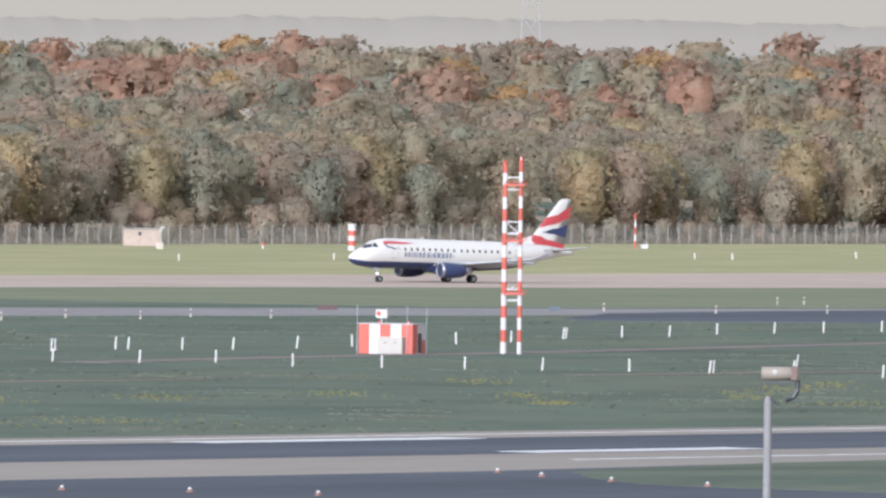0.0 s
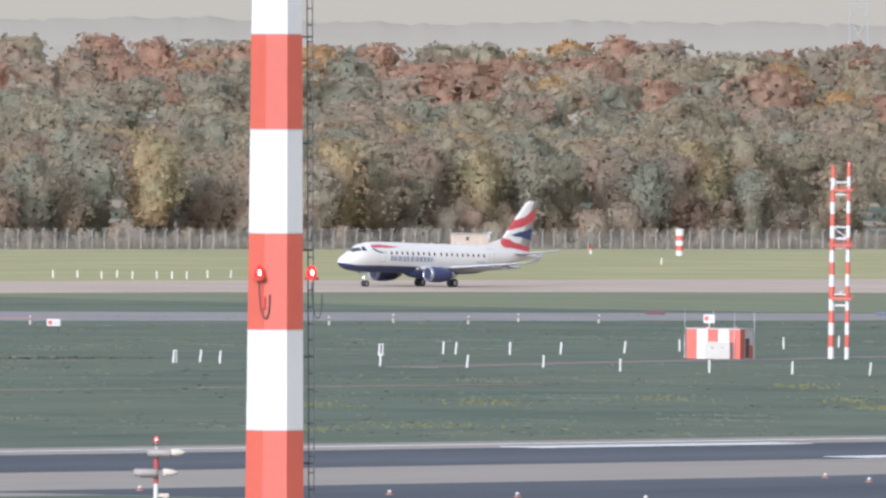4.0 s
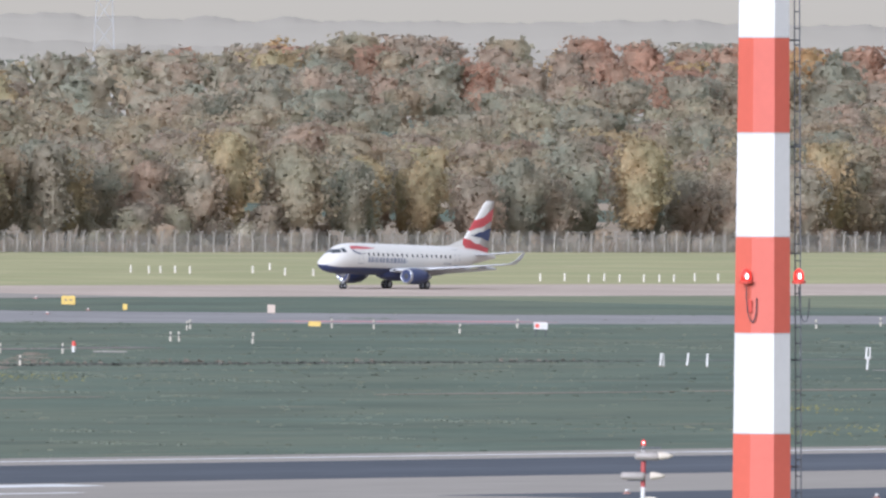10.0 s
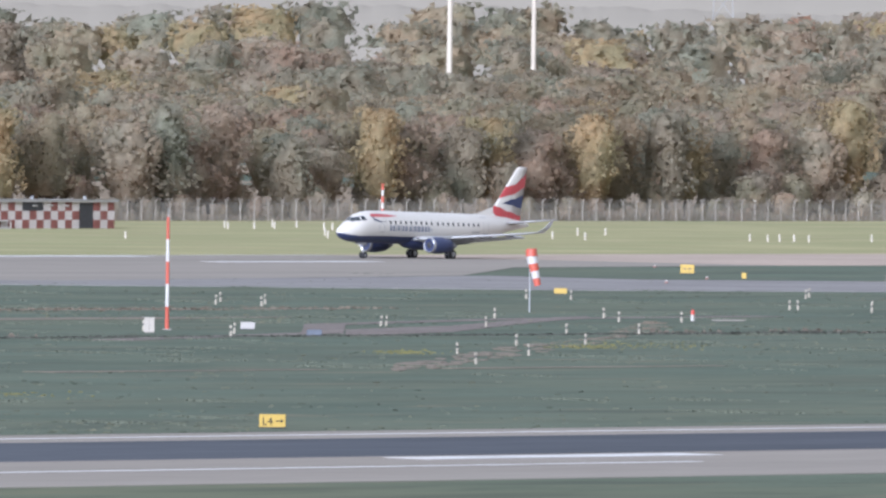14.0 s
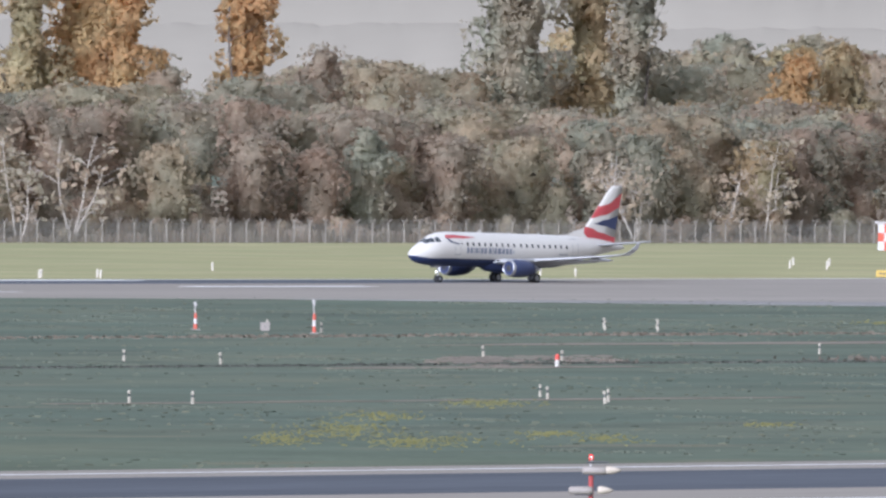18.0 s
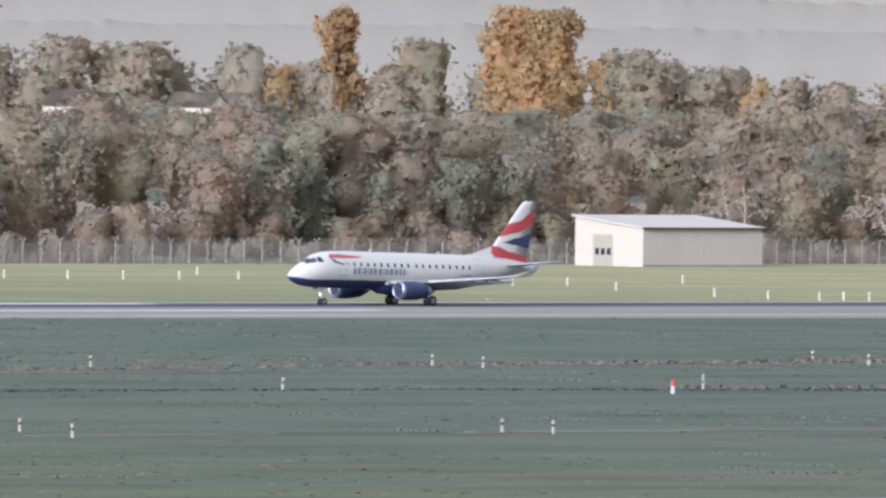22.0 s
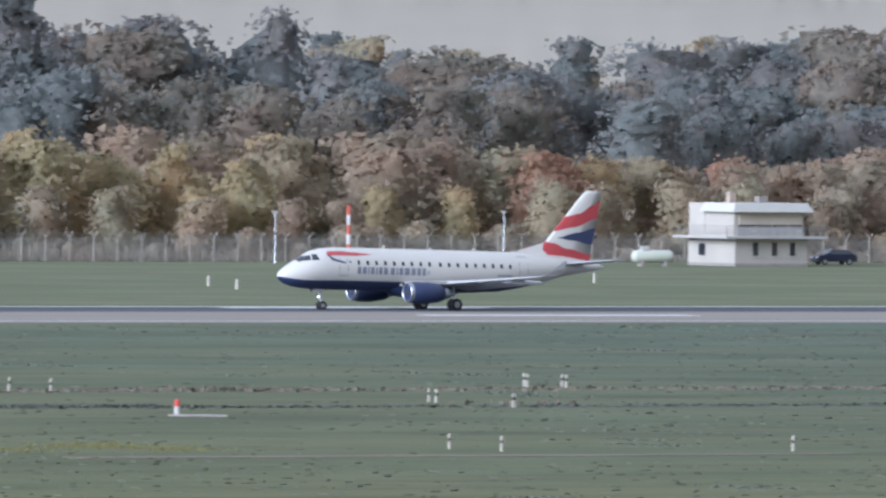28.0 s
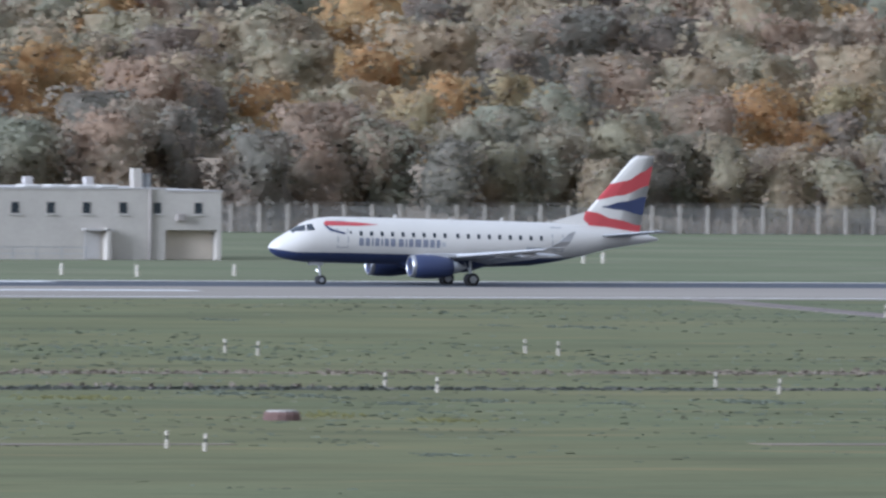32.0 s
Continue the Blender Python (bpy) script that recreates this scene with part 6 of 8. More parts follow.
def banded_mast(x, y, h, r, count, label, arms=(), lamp=False):
    b = math.degrees(math.atan2(x, y))
    ob = thing("banded_mast", label, "mast", pose(x, y, 0, 0, 0, -b))
    banded(ob, 0, 0, 0.06, h, r, r * 0.75, count, count % 2 == 1)
    part("foot", Geo().box(-r * 2.2, -r * 2.2, 0, r * 2.2, r * 2.2, 0.08), CONCRETE, ob)
    for z, l in arms:
        part("arm", Geo().box(-l, -0.05, z, l * 0.4, 0.05, z + 0.07).turned([(z + 0.07, 0.1), (z + 0.2, 0.08)], (-l + 0.1, 0, 0), n=8), MAST_WHITE, ob)
    if lamp:
        beacon(ob, 0, 0, h + 0.05, 1.0)
    return ob


def build_equipment():
    # twin-legged mast and the striped hut
    b = 54.2
    mast = thing("twin_leg_mast", "red and white twin-legged antenna mast with cross frames", "mast", pose(1143.7, 824.6, 0, 0, 0, -b))
    for x, h, k in ((-0.66, 15.86, 16), (0.64, 15.97, 16)):
        banded(mast, x, 0, 0, h, 0.25 if x < 0 else 0.19, 0.19 if x < 0 else 0.17, k, False, name="leg_band")
    for z in (4.34, 5.28, 9.05, 9.82, 10.8, 13.46, 14.46):
        part("cross_frame", Geo().box(-0.66, -0.06, z, 0.64, 0.06, z + 0.11), MAST_WHITE, mast)
    for z in (4.4, 9.9):
        part("cross_frame", Geo().box(-0.66, 0.5, z, 0.64, 0.58, z + 0.09).box(-0.7, -0.06, z, -0.6, 0.58, z + 0.07).box(0.6, -0.06, z, 0.7, 0.58, z + 0.07), MAST_WHITE, mast)
    part("brace", Geo().rod((-0.5, 0, 10.75), (0.5, 0, 9.95), 0.05, n=6), MAST_WHITE, mast)
    part("mount_lamp", Geo().box(-0.02, -0.16, 5.39, 0.2, 0.1, 5.55, bevel=0.03), WHITE_PAINT, mast)
    for z in (4.86, 9.22, 13.78):
        part("platform", Geo().box(-0.72, -0.42, z, 0.95, 0.3, z + 0.2), MAST_RED, mast)
        part("platform_rail", Geo().rod((-0.7, -0.42, z + 0.35), (1.1, -0.42, z + 0.35), 0.035, n=6).rod((1.1, -0.42, z + 0.1), (1.1, -0.42, z + 0.35), 0.035, n=6), MAST_RED, mast)
    beacon(mast, 0.64, 0, 15.95, 1.0)
    hut = thing("striped_hut", "small equipment hut in red and white stripes", "hut", pose(1133.1, 829.15, 0, 0, 0, -b - 22))
    for i in range(5):
        x0 = -2.35 + 0.94 * i
        part("wall_panel", Geo().box(x0, -1.1, 0, x0 + 0.94, 1.6, 2.42), MAST_RED if i % 2 == 0 else MAST_WHITE, hut)
    part("side_wall", Geo().box(2.35, -1.12, 0, 2.42, -0.1, 2.42), MAST_RED, hut)
    part("side_wall", Geo().box(2.35, -0.1, 0, 2.42, 1.62, 2.42), MAST_WHITE, hut)
    part("doorway", Geo().box(2.4, 0.0, 0.1, 2.44, 0.8, 1.7), DARK_STEEL, hut)
    part("side_panel", Geo().box(2.41, 0.9, 0.0, 2.44, 1.61, 1.15), MAST_RED, hut)
    part("roof", Geo().box(-2.4, -1.16, 2.42, 2.46, 1.66, 2.5), GREY_CLAD, hut)
    part("cabinet", Geo().box(-0.45, -1.75, 0, 1.75, -1.15, 1.4, bevel=0.03), RENDER_WHITE, hut, "white equipment cabinet")
    part("cabinet_slot", Geo().box(0.1, -1.757, 0.9, 0.35, -1.745, 0.95).box(1.0, -1.757, 0.9, 1.25, -1.745, 0.95), DARK_STEEL, hut)
    for x, y, h in ((-2.45, -1.2, 4.0), (-1.0, 1.4, 3.9), (1.95, -1.2, 3.9), (2.5, 1.7, 3.8)):
        part("whip_antenna", Geo().rod((x, y, 0), (x, y, h), 0.04, 0.02, 6), STEEL, hut)
    part("roof_board", Geo().box(-1.3, -0.05, 2.9, -0.3, 0.03, 3.6, bevel=0.02).rod((-0.8, 0, 2.5), (-0.8, 0, 2.95), 0.05, n=6), WHITE_PAINT, hut)
    part("roof_disc", Geo().turned([(-0.062, 0.2), (-0.055, 0.2)], (-1.02, 0, 3.27), "y", 14), RED_PAINT, hut)
    beacon(hut, -0.7, -0.8, 2.55, 0.6)
    beacon(hut, 2.0, -1.0, 2.55, 0.6)
    # by the fence in the east
    tower = thing("banded_drum", "squat white and red banded marker tower by the fence", "tower", pose(1827.8, 1344, 0))
    banded(tower, 0, 0, 0, 3.3, 0.5, 0.55, 5, False, 16)
    part("cap", Geo().turned([(3.3, 0.6), (3.45, 0.62), (3.55, 0.4)], n=16), MAST_WHITE, tower)
    hut = thing("brick_hut", "low pale brick hut by the fence", "hut", pose(1836, 1385, 0, 0, 0, -50))
    part("wall", Geo().box(-2.5, -1.6, 0, 2.5, 1.6, 2.2), BRICKWORK, hut)
    part("roof", Geo().box(-2.65, -1.75, 2.2, 2.65, 1.75, 2.38), CONCRETE, hut)
    part("vent", Geo().box(-0.5, -1.62, 1.4, -0.1, -1.59, 1.9), DARK_STEEL, hut)
    part("wall_lamp", Geo().box(2.3, -1.75, 1.9, 2.6, -1.5, 2.3, bevel=0.04), WHITE_PAINT, hut)
    banded_mast(1909.3, 1356, 4.9, 0.16, 5, "slim red and white mast with a white box at its foot")
    box_thing("white_box", 1911.5, 1356, 1.0, 0.6, 0.6, WHITE_PAINT, "small white equipment box on the grass", "box")
    box_thing("grey_cabinet", 1799.3, 1354.3, 0.9, 0.6, 0.85, CREAM, "small pale cabinet by the fence", "cabinet")
    post = thing("camera_post", "slim grey post with a small camera by the fence", "post", pose(1802, 1356, 0, 0, 0, -53))
    part("post", Geo().rod((0, 0, 0), (0, 0, 2.8), 0.08, 0.06, 8), STEEL, post)
    part("camera_head", Geo().box(-0.2, -0.2, 2.75, 0.35, 0.1, 2.95, bevel=0.02), WHITE_PAINT, post)
    banded_mast(1548, 1346, 5.3, 0.2, 7, "red and white banded mast with small platforms beside the fence", ((1.2, 0.4), (3.2, 0.35)))
    ob = banded_mast(977.3, 871.4, 8.6, 0.15, 5, "slim tall red and white pole in the grass")
    part("tip", Geo().rod((0, 0, 8.6), (0, 0, 9.2), 0.03, 0.02, 6), STEEL, ob)
    box_thing("grey_cabinet", 976.6, 899, 0.62, 0.5, 1.05, CONCRETE, "grey equipment cabinet in the grass", "cabinet")
    box_thing("grey_cabinet", 966.2, 863.3, 0.8, 0.5, 1.1, RENDER_WHITE, "pale equipment cabinet in the grass", "cabinet")
    # windsock
    sock = thing("windsock", "drooping red and white windsock on a thin mast", "windsock", pose(1077.5, 920.7, 0, 0, 0, -49.5))
    part("mast", Geo().rod((0, 0, 0), (0, 0, 5.2), 0.06, 0.045, 8), STEEL, sock)
    part("ring", Geo().turned([(-0.03, 0.46), (0.03, 0.46)], (0.12, 0, 5.15), "z", 16), MAST_RED, sock)
    p, d = Vector((0.1, -0.05, 5.25)), Vector((0.22, 0, -1)).normalized()
    for i in range(5):
        r0, r1 = 0.55 - 0.055 * i, 0.55 - 0.055 * (i + 1)
        q = p + (d if i else Vector((0.05, 0, -1)).normalized()) * 0.62
        part("sock_band", Geo().rod(p, q, r0 * (0.9 if i else 0.8), r1, 14), MAST_RED if i % 2 == 0 else MAST_WHITE, sock)
        p = q
    # wind gauges
    for x, y, h in ((960.8, 962.0, 2.1), (959.5, 947.5, 2.5)):
        g = banded_mast(x, y, h * 0.62, 0.16, 3, "short red and white pole with a curved instrument head")
        part("instrument_head", Geo().rod((0, 0, h * 0.6), (-0.06, 0, h * 0.85), 0.05, n=6).rod((-0.06, 0, h * 0.85), (0.1, 0, h), 0.07, 0.04, 8).box(-0.16, -0.06, h * 0.92, 0.02, 0.06, h * 1.06), GREY_CLAD, g)
    box_thing("grey_cabinet", 964.6, 958, 0.75, 0.5, 0.6, CONCRETE, "small grey cabinet beside the wind gauge", "cabinet")
    ob = banded_mast(813.5, 861.4, 4.6, 0.14, 7, "red and white instrument mast in dry grass")
    part("tip", Geo().rod((0, 0, 4.6), (0, 0, 6.0), 0.05, 0.02, 6), STEEL, ob)
    part("instrument_box", Geo().box(-0.45, -0.15, 4.1, -0.1, 0.1, 4.5, bevel=0.02), GREY_CLAD, ob)
    box_thing("grey_cabinet", 801.5, 850.5, 0.85, 0.6, 1.25, CONCRETE, "tall grey cabinet in dry grass", "cabinet")
    box_thing("white_box", 811.0, 858.5, 0.4, 0.4, 1.2, WHITE_PAINT, "narrow white instrument box in the grass", "box")
    for x, y in [(902.8, 1109.9), (886.7, 1088.9), (869.4, 1066.4), (851.1, 1042.7)]:
        ob = thing("drain_cover", "flat dark concrete drain cover in the grass", "slab", pose(x, y, 0, 0, 0, -40))
        part("plate", Geo().box(-0.38, -0.4, -0.05, 0.38, 0.4, 0.13, bevel=0.02), DARK_STEEL, ob)
        part("rim", Geo().box(-0.41, -0.43, -0.05, 0.41, 0.43, 0.05), CONCRETE, ob)
    slab = thing("white_trough", "low white concrete trough in the grass", "trough", pose(680.5, 878.1, 0, 0, 0, -37))
    part("body", Geo().box(-0.8, -0.4, 0, 0.8, 0.4, 0.45, bevel=0.03), RENDER_WHITE, slab)
    part("rim", Geo().box(-0.83, -0.43, 0.4, 0.83, 0.43, 0.47), WHITE_PAINT, slab)
    block = thing("red_block", "faded red plastic barrier block in the grass", "barrier", pose(367.8, 726.2, 0, 0, 0, -27))
    part("body", Geo().slab([(-0.6, -0.3), (0.6, -0.3), (0.6, 0.3), (-0.6, 0.3)], 0, 0.28).slab([(-0.5, -0.2), (0.52, -0.2), (0.52, 0.2), (-0.5, 0.2)], 0.28, 0.52), material("faded_red_plastic", (0.55, 0.13, 0.085), 0.6, vary=0.12), block)
    part("groove", Geo().box(-0.6, -0.306, 0.12, 0.6, -0.298, 0.16), CHECK_RED, block)
    ob = thing("manhole", "dark brown shaft rim with a pale lid in the grass", "manhole", pose(290.3, 804.5, 0, 0, 0, -20))
    part("rim", Geo().turned([(0, 0.95), (0.3, 0.92), (0.42, 0.85)], n=14), material("rust_brown", (0.10, 0.06, 0.05), 0.9, vary=0.25), ob)
    part("lid", Geo().turned([(0.42, 0.8), (0.5, 0.78), (0.52, 0.6)], n=14), CONCRETE, ob)
    rock = thing("white_stone", "pale boulder beside the service road", "stone", pose(412, 986.8, 0))
    part("boulder", Geo().turned([(0, 0.5), (0.15, 0.62), (0.4, 0.52), (0.58, 0.25), (0.62, 0.02)], n=9), CONCRETE, rock, smooth=True)


build_equipment()


def heap(name, x, y, rx, ry, h, mat, label, seed, lumps=0, lump_mat=None):
    ob = thing(name, label, "heap", pose(x, y, 0))
    g, n, rings = Geo(), 26, 7
    v = [(0, 0, h)]
    for r in range(1, rings + 1):
        k = r / rings
        for i in range(n):
            a = 6.2832 * i / n
            wob = 1 + 0.18 * noise.noise((math.cos(a) * 1.5, math.sin(a) * 1.5, seed))
            z = h * (1 - k) ** 0.85 * (1 + 0.35 * noise.noise((math.cos(a) * k * 3, math.sin(a) * k * 3, seed + 2)))
            v.append((rx * k * wob * math.cos(a), ry * k * wob * math.sin(a), z if r < rings else -0.05))
    f = [(0, 1 + i, 1 + (i + 1) % n) for i in range(n)]
    f += [(1 + r * n + i, 1 + (r + 1) * n + i, 1 + (r + 1) * n + (i + 1) % n, 1 + r * n + (i + 1) % n) for r in range(rings - 1) for i in range(n)]
    part("mound", g.add(v, f), mat, ob, smooth=True)
    rng = random.Random(seed)
    for i in range(lumps):
        a, k = rng.uniform(0, 6.28), rng.uniform(0.2, 0.95)
        s = rng.uniform(0.15, 0.4)
        part("lump", Geo().box(-s, -s * 0.7, -s * 0.5, s, s * 0.7, s * 0.5, bevel=s * 0.25), lump_mat, ob, at=pose(rx * k * math.cos(a), ry * k * math.sin(a), h * (1 - k) * 0.9 + 0.05, rng.uniform(-30, 30), rng.uniform(-30, 30), rng.uniform(0, 180)))
    return ob


heap("sand_heap", 390.6, 853.5, 1.95, 1.8, 1.15, SAND, "heap of orange-brown sand beside the road", 3)
heap("earth_heap", 397.8, 850.5, 2.9, 2.2, 1.0, SOIL, "overgrown heap of brown earth beside the road", 4, 10, material("heap_green", (0.06, 0.065, 0.035), 0.95, vary=0.3))
heap("rubble_heap", 692.5, 1381, 3.9, 1.6, 0.8, material("rubble_pink", (0.36, 0.22, 0.17), 0.9, vary=0.25), "low heap of reddish rubble by the fence", 5, 16, BRICKWORK)
heap("rubble_heap", 745.6, 1383, 3.6, 1.6, 0.75, material("rubble_red", (0.36, 0.20, 0.16), 0.9, vary=0.25), "low heap of reddish rubble by the fence", 6, 16, BRICKWORK)


# ---- buildings along the fence ----
def window_unit(parent, x0, z0, x1, z1, y, name="window"):
    """A window in a wall that faces the field: recessed dark pane, frame and sill."""
    w = part(name, Geo().box(x0, y - 0.02, z0, x0 + 0.07, y + 0.06, z1).box(x1 - 0.07, y - 0.02, z0, x1, y + 0.06, z1).box(x0, y - 0.02, z1 - 0.07, x1, y + 0.06, z1).box(x0, y - 0.02, z0, x1, y + 0.06, z0 + 0.07), RENDER_WHITE, parent)
    part("pane", Geo().box(x0 + 0.06, y - 0.008, z0 + 0.06, x1 - 0.06, y + 0.03, z1 - 0.06), GLASS, w)
    part("sill", Geo().box(x0 - 0.08, y - 0.12, z0 - 0.07, x1 + 0.08, y + 0.02, z0), WHITE_PAINT, w)
    return w


def side_window(parent, y0, z0, y1, z1, x, name="window"):
    w = part(name, Geo().box(x - 0.02, y0, z0, x + 0.06, y0 + 0.07, z1).box(x - 0.02, y1 - 0.07, z0, x + 0.06, y1, z1).box(x - 0.02, y0, z1 - 0.07, x + 0.06, y1, z1), RENDER_WHITE, parent)
    part("pane", Geo().box(x - 0.008, y0 + 0.06, z0, x + 0.03, y1 - 0.06, z1 - 0.06), GLASS, w)
    part("sill", Geo().box(x - 0.12, y0 - 0.08, z0 - 0.07, x + 0.02, y1 + 0.08, z0), WHITE_PAINT, w)
    return w


def checks(parent, cols, rows, size_w, size_h, put, mats=(MAST_WHITE, MAST_RED), seed=1):
    """A chequered face, square by square; put(geo, i, j) lays the square."""
    for i in range(cols):
        for j in range(rows):
            part("check_panel", put(i, j), mats[(i + j) % 2], parent)


def build_chequered_building():
    x0, y0, w, d, h = 1457.5, 1341.0, 37.0, 6.9, 3.1
    ob = thing("chequered_building", "long low building in red and white checks with flat roof", "building", pose(x0, y0, 0))
    part("wall", Geo().box(0.03, 0.03, 0, w - 0.03, d - 0.03, h), RENDER_WHITE, ob)
    # front checks weathered and darker than the end wall's, shade put into the colour
    weathered = (material("weathered_shaded_white", (0.48, 0.44, 0.41), 0.75, vary=0.14, scale=0.6), CHECK_RED)
    a = d / 7
    checks(ob, 7, 3, a, h / 3, lambda i, j: Geo().box(-0.02, i * a, j * h / 3, 0.03, (i + 1) * a, (j + 1) * h / 3))
    n = 30
    b = w / n
    for i in range(n):
        for j in range(3):
            if i in (25, 26) or (j == 2 and 17 <= i <= 19):
                continue
            part("check_panel", Geo().box(i * b, -0.02, j * h / 3, (i + 1) * b, 0.03, (j + 1) * h / 3), weathered[(i + j) % 2], ob)
    part("gate", Geo().box(25 * b, 0.0, 0, 27 * b, 0.06, h - 0.1), DARK_STEEL, ob, "dark recessed gate")
    part("window_band", Geo().box(17 * b, 0.0, h * 0.67, 20 * b, 0.05, h), DARK_STEEL, ob)
    part("porch", Geo().box(12.4 * b, -1.0, 0, 14.6 * b, -0.03, 0.15).box(12.4 * b, -1.0, 0.85, 14.6 * b, -0.03, 0.95).box(12.4 * b, -1.0, 0, 12.5 * b, -0.9, 0.95).box(14.5 * b, -1.0, 0, 14.6 * b, -0.9, 0.95), WHITE_PAINT, ob)
    part("roof", Geo().box(-0.25, -0.4, h, w + 0.3, d + 0.3, h + 0.24), GREY_CLAD, ob)
    part("roof_edge", Geo().box(-0.3, -0.45, h + 0.2, w + 0.35, -0.35, h + 0.3), STEEL, ob)
    for i in (3, 12, 20, 27):
        part("roof_vent", Geo().turned([(h + 0.24, 0.15), (h + 0.55, 0.15), (h + 0.58, 0.25), (h + 0.7, 0.1)], (i * 1.3, 3, 0), n=10), STEEL, ob)
    for i in (18.3, 20.5, 22.8):
        part("wall_lamp", Geo().box(i * b, -0.25, 2.6, i * b + 0.8, -0.05, 2.75, bevel=0.03), WHITE_PAINT, ob)


def build_shed():
    x0, y0, w, d = 1252.3, 1378.5, 17.6, 11.0
    ob = thing("storage_shed", "cream metal storage shed with a pale sloping roof", "shed", pose(x0, y0, 0))
    zf, zb = 4.15, 5.35
    # front cladding is greyer than the cream sides: its shade is in the colour
    part("front_wall", Geo().box(0, 0, 0, w, 0.15, zf), material("shade_cladding", (0.44, 0.395, 0.335), 0.7, vary=0.05, scale=0.4), ob)
    g = Geo().add([(0, 0.15, 0), (0, d, 0), (0, d, zb), (0, 0.15, zf), (0.15, 0.15, 0), (0.15, d, 0), (0.15, d, zb), (0.15, 0.15, zf)], [(3, 2, 1, 0), (4, 5, 6, 7), (0, 1, 5, 4), (1, 2, 6, 5), (2, 3, 7, 6), (3, 0, 4, 7)])
    side = part("side_wall", g, CREAM, ob)
    part("back_wall", Geo().box(0.15, d - 0.15, 0, w, d, zb), CREAM, ob)
    part("side_wall", Geo().box(w - 0.15, 0.15, 0, w, d - 0.15, zf), CREAM, ob)
    part("roof", Geo().add([(-0.35, -0.35, zf), (w + 0.3, -0.35, zf), (w + 0.3, d + 0.3, zb + 0.05), (-0.35, d + 0.3, zb + 0.05), (-0.35, -0.35, zf + 0.16), (w + 0.3, -0.35, zf + 0.16), (w + 0.3, d + 0.3, zb + 0.2), (-0.35, d + 0.3, zb + 0.2)], [(3, 2, 1, 0), (4, 5, 6, 7), (0, 1, 5, 4), (1, 2, 6, 5), (2, 3, 7, 6), (3, 0, 4, 7)]), ROOF_PALE, ob)
    part("eaves_edge", Geo().box(-0.36, -0.4, zf - 0.06, w + 0.32, -0.34, zf + 0.15), DARK_STEEL, ob)
    door = part("roller_door", Geo().box(-0.05, 4.9, 0, 0.0, 8.0, 3.45), material("beige_door", (0.30, 0.265, 0.21), 0.7, vary=0.06), ob, "beige sliding door with small panes")
    for i in range(3):
        part("pane", Geo().box(-0.08, 5.15 + 0.95 * i, 1.25, -0.045, 5.75 + 0.95 * i, 1.95), GLASS, door)
    for i in range(9):
        part("cladding_rib", Geo().box(0.9 + 1.95 * i, -0.02, 0.15, 0.96 + 1.95 * i, 0.0, zf - 0.1), CREAM, ob)
    part("plinth", Geo().box(-0.02, -0.03, 0, w, 0.0, 0.25), CONCRETE, ob)


def build_tower_hut():
    ob = thing("observation_hut", "white observation hut with glazed upper room and flat overhanging roof", "hut", pose(1009.95, 1351.7, 0) @ Matrix.Diagonal((1, 1, 1.1, 1)))
    w, d = 4.3, 4.9
    part("wall", Geo().box(0, 0, 0, w, d, 3.25), RENDER_WHITE, ob)
    for z in (0.8, 1.7, 2.6):
        part("wall_joint", Geo().box(-0.012, -0.012, z, w + 0.01, d, z + 0.035), GREY_CLAD, ob)
    room = part("upper_room", Geo().box(0.05, 0.05, 3.25, w - 0.05, d - 0.05, 4.75), GLASS, ob, "dark glazed upper room")
    for x in (0.0, 2.1, w - 0.12):
        part("mullion", Geo().box(x, -0.02, 3.25, x + 0.12, 0.1, 4.78), RENDER_WHITE, room)
    for y in (1.1, 2.2, 3.4, d - 0.12):
        part("mullion", Geo().box(-0.02, y, 3.25, 0.1, y + 0.12, 4.78), RENDER_WHITE, room)
    part("blind", Geo().box(-0.015, 0.1, 3.35, 0.04, 2.1, 4.7), CREAM, room)
    part("upper_panel", Geo().box(-0.018, 3.5, 3.25, 0.05, d, 4.75), RENDER_WHITE, room)
    part("roof", Geo().box(-1.0, -0.9, 4.78, w + 0.75, d + 0.8, 5.05), WHITE_PAINT, ob)
    part("roof_edge", Geo().box(-1.05, -0.95, 5.05, w + 0.8, d + 0.85, 5.1), STEEL, ob)
    part("step", Geo().box(-0.6, 0.6, 0, 0, 2.0, 0.3), CONCRETE, ob)
    h = thing("teal_hoarding", "teal green mesh hoarding round a small yard", "hoarding", pose(1034.5, 1376, 0))
    for i in range(5):
        part("panel", Geo().box(2 * i, 0, 0.05, 2 * i + 1.97, 0.05, 1.85 + 0.05 * math.sin(i * 2.1)), TEAL, h)
    for i in range(4):
        part("panel", Geo().box(0, 0.05 + 1.8 * i, 0.05, 0.05, 1.82 + 1.8 * i, 1.85), TEAL, h)
    for i in range(6):
        part("post", Geo().rod((2 * i, 0.08, 0), (2 * i, 0.08, 2.0), 0.04, n=6), STEEL, h)


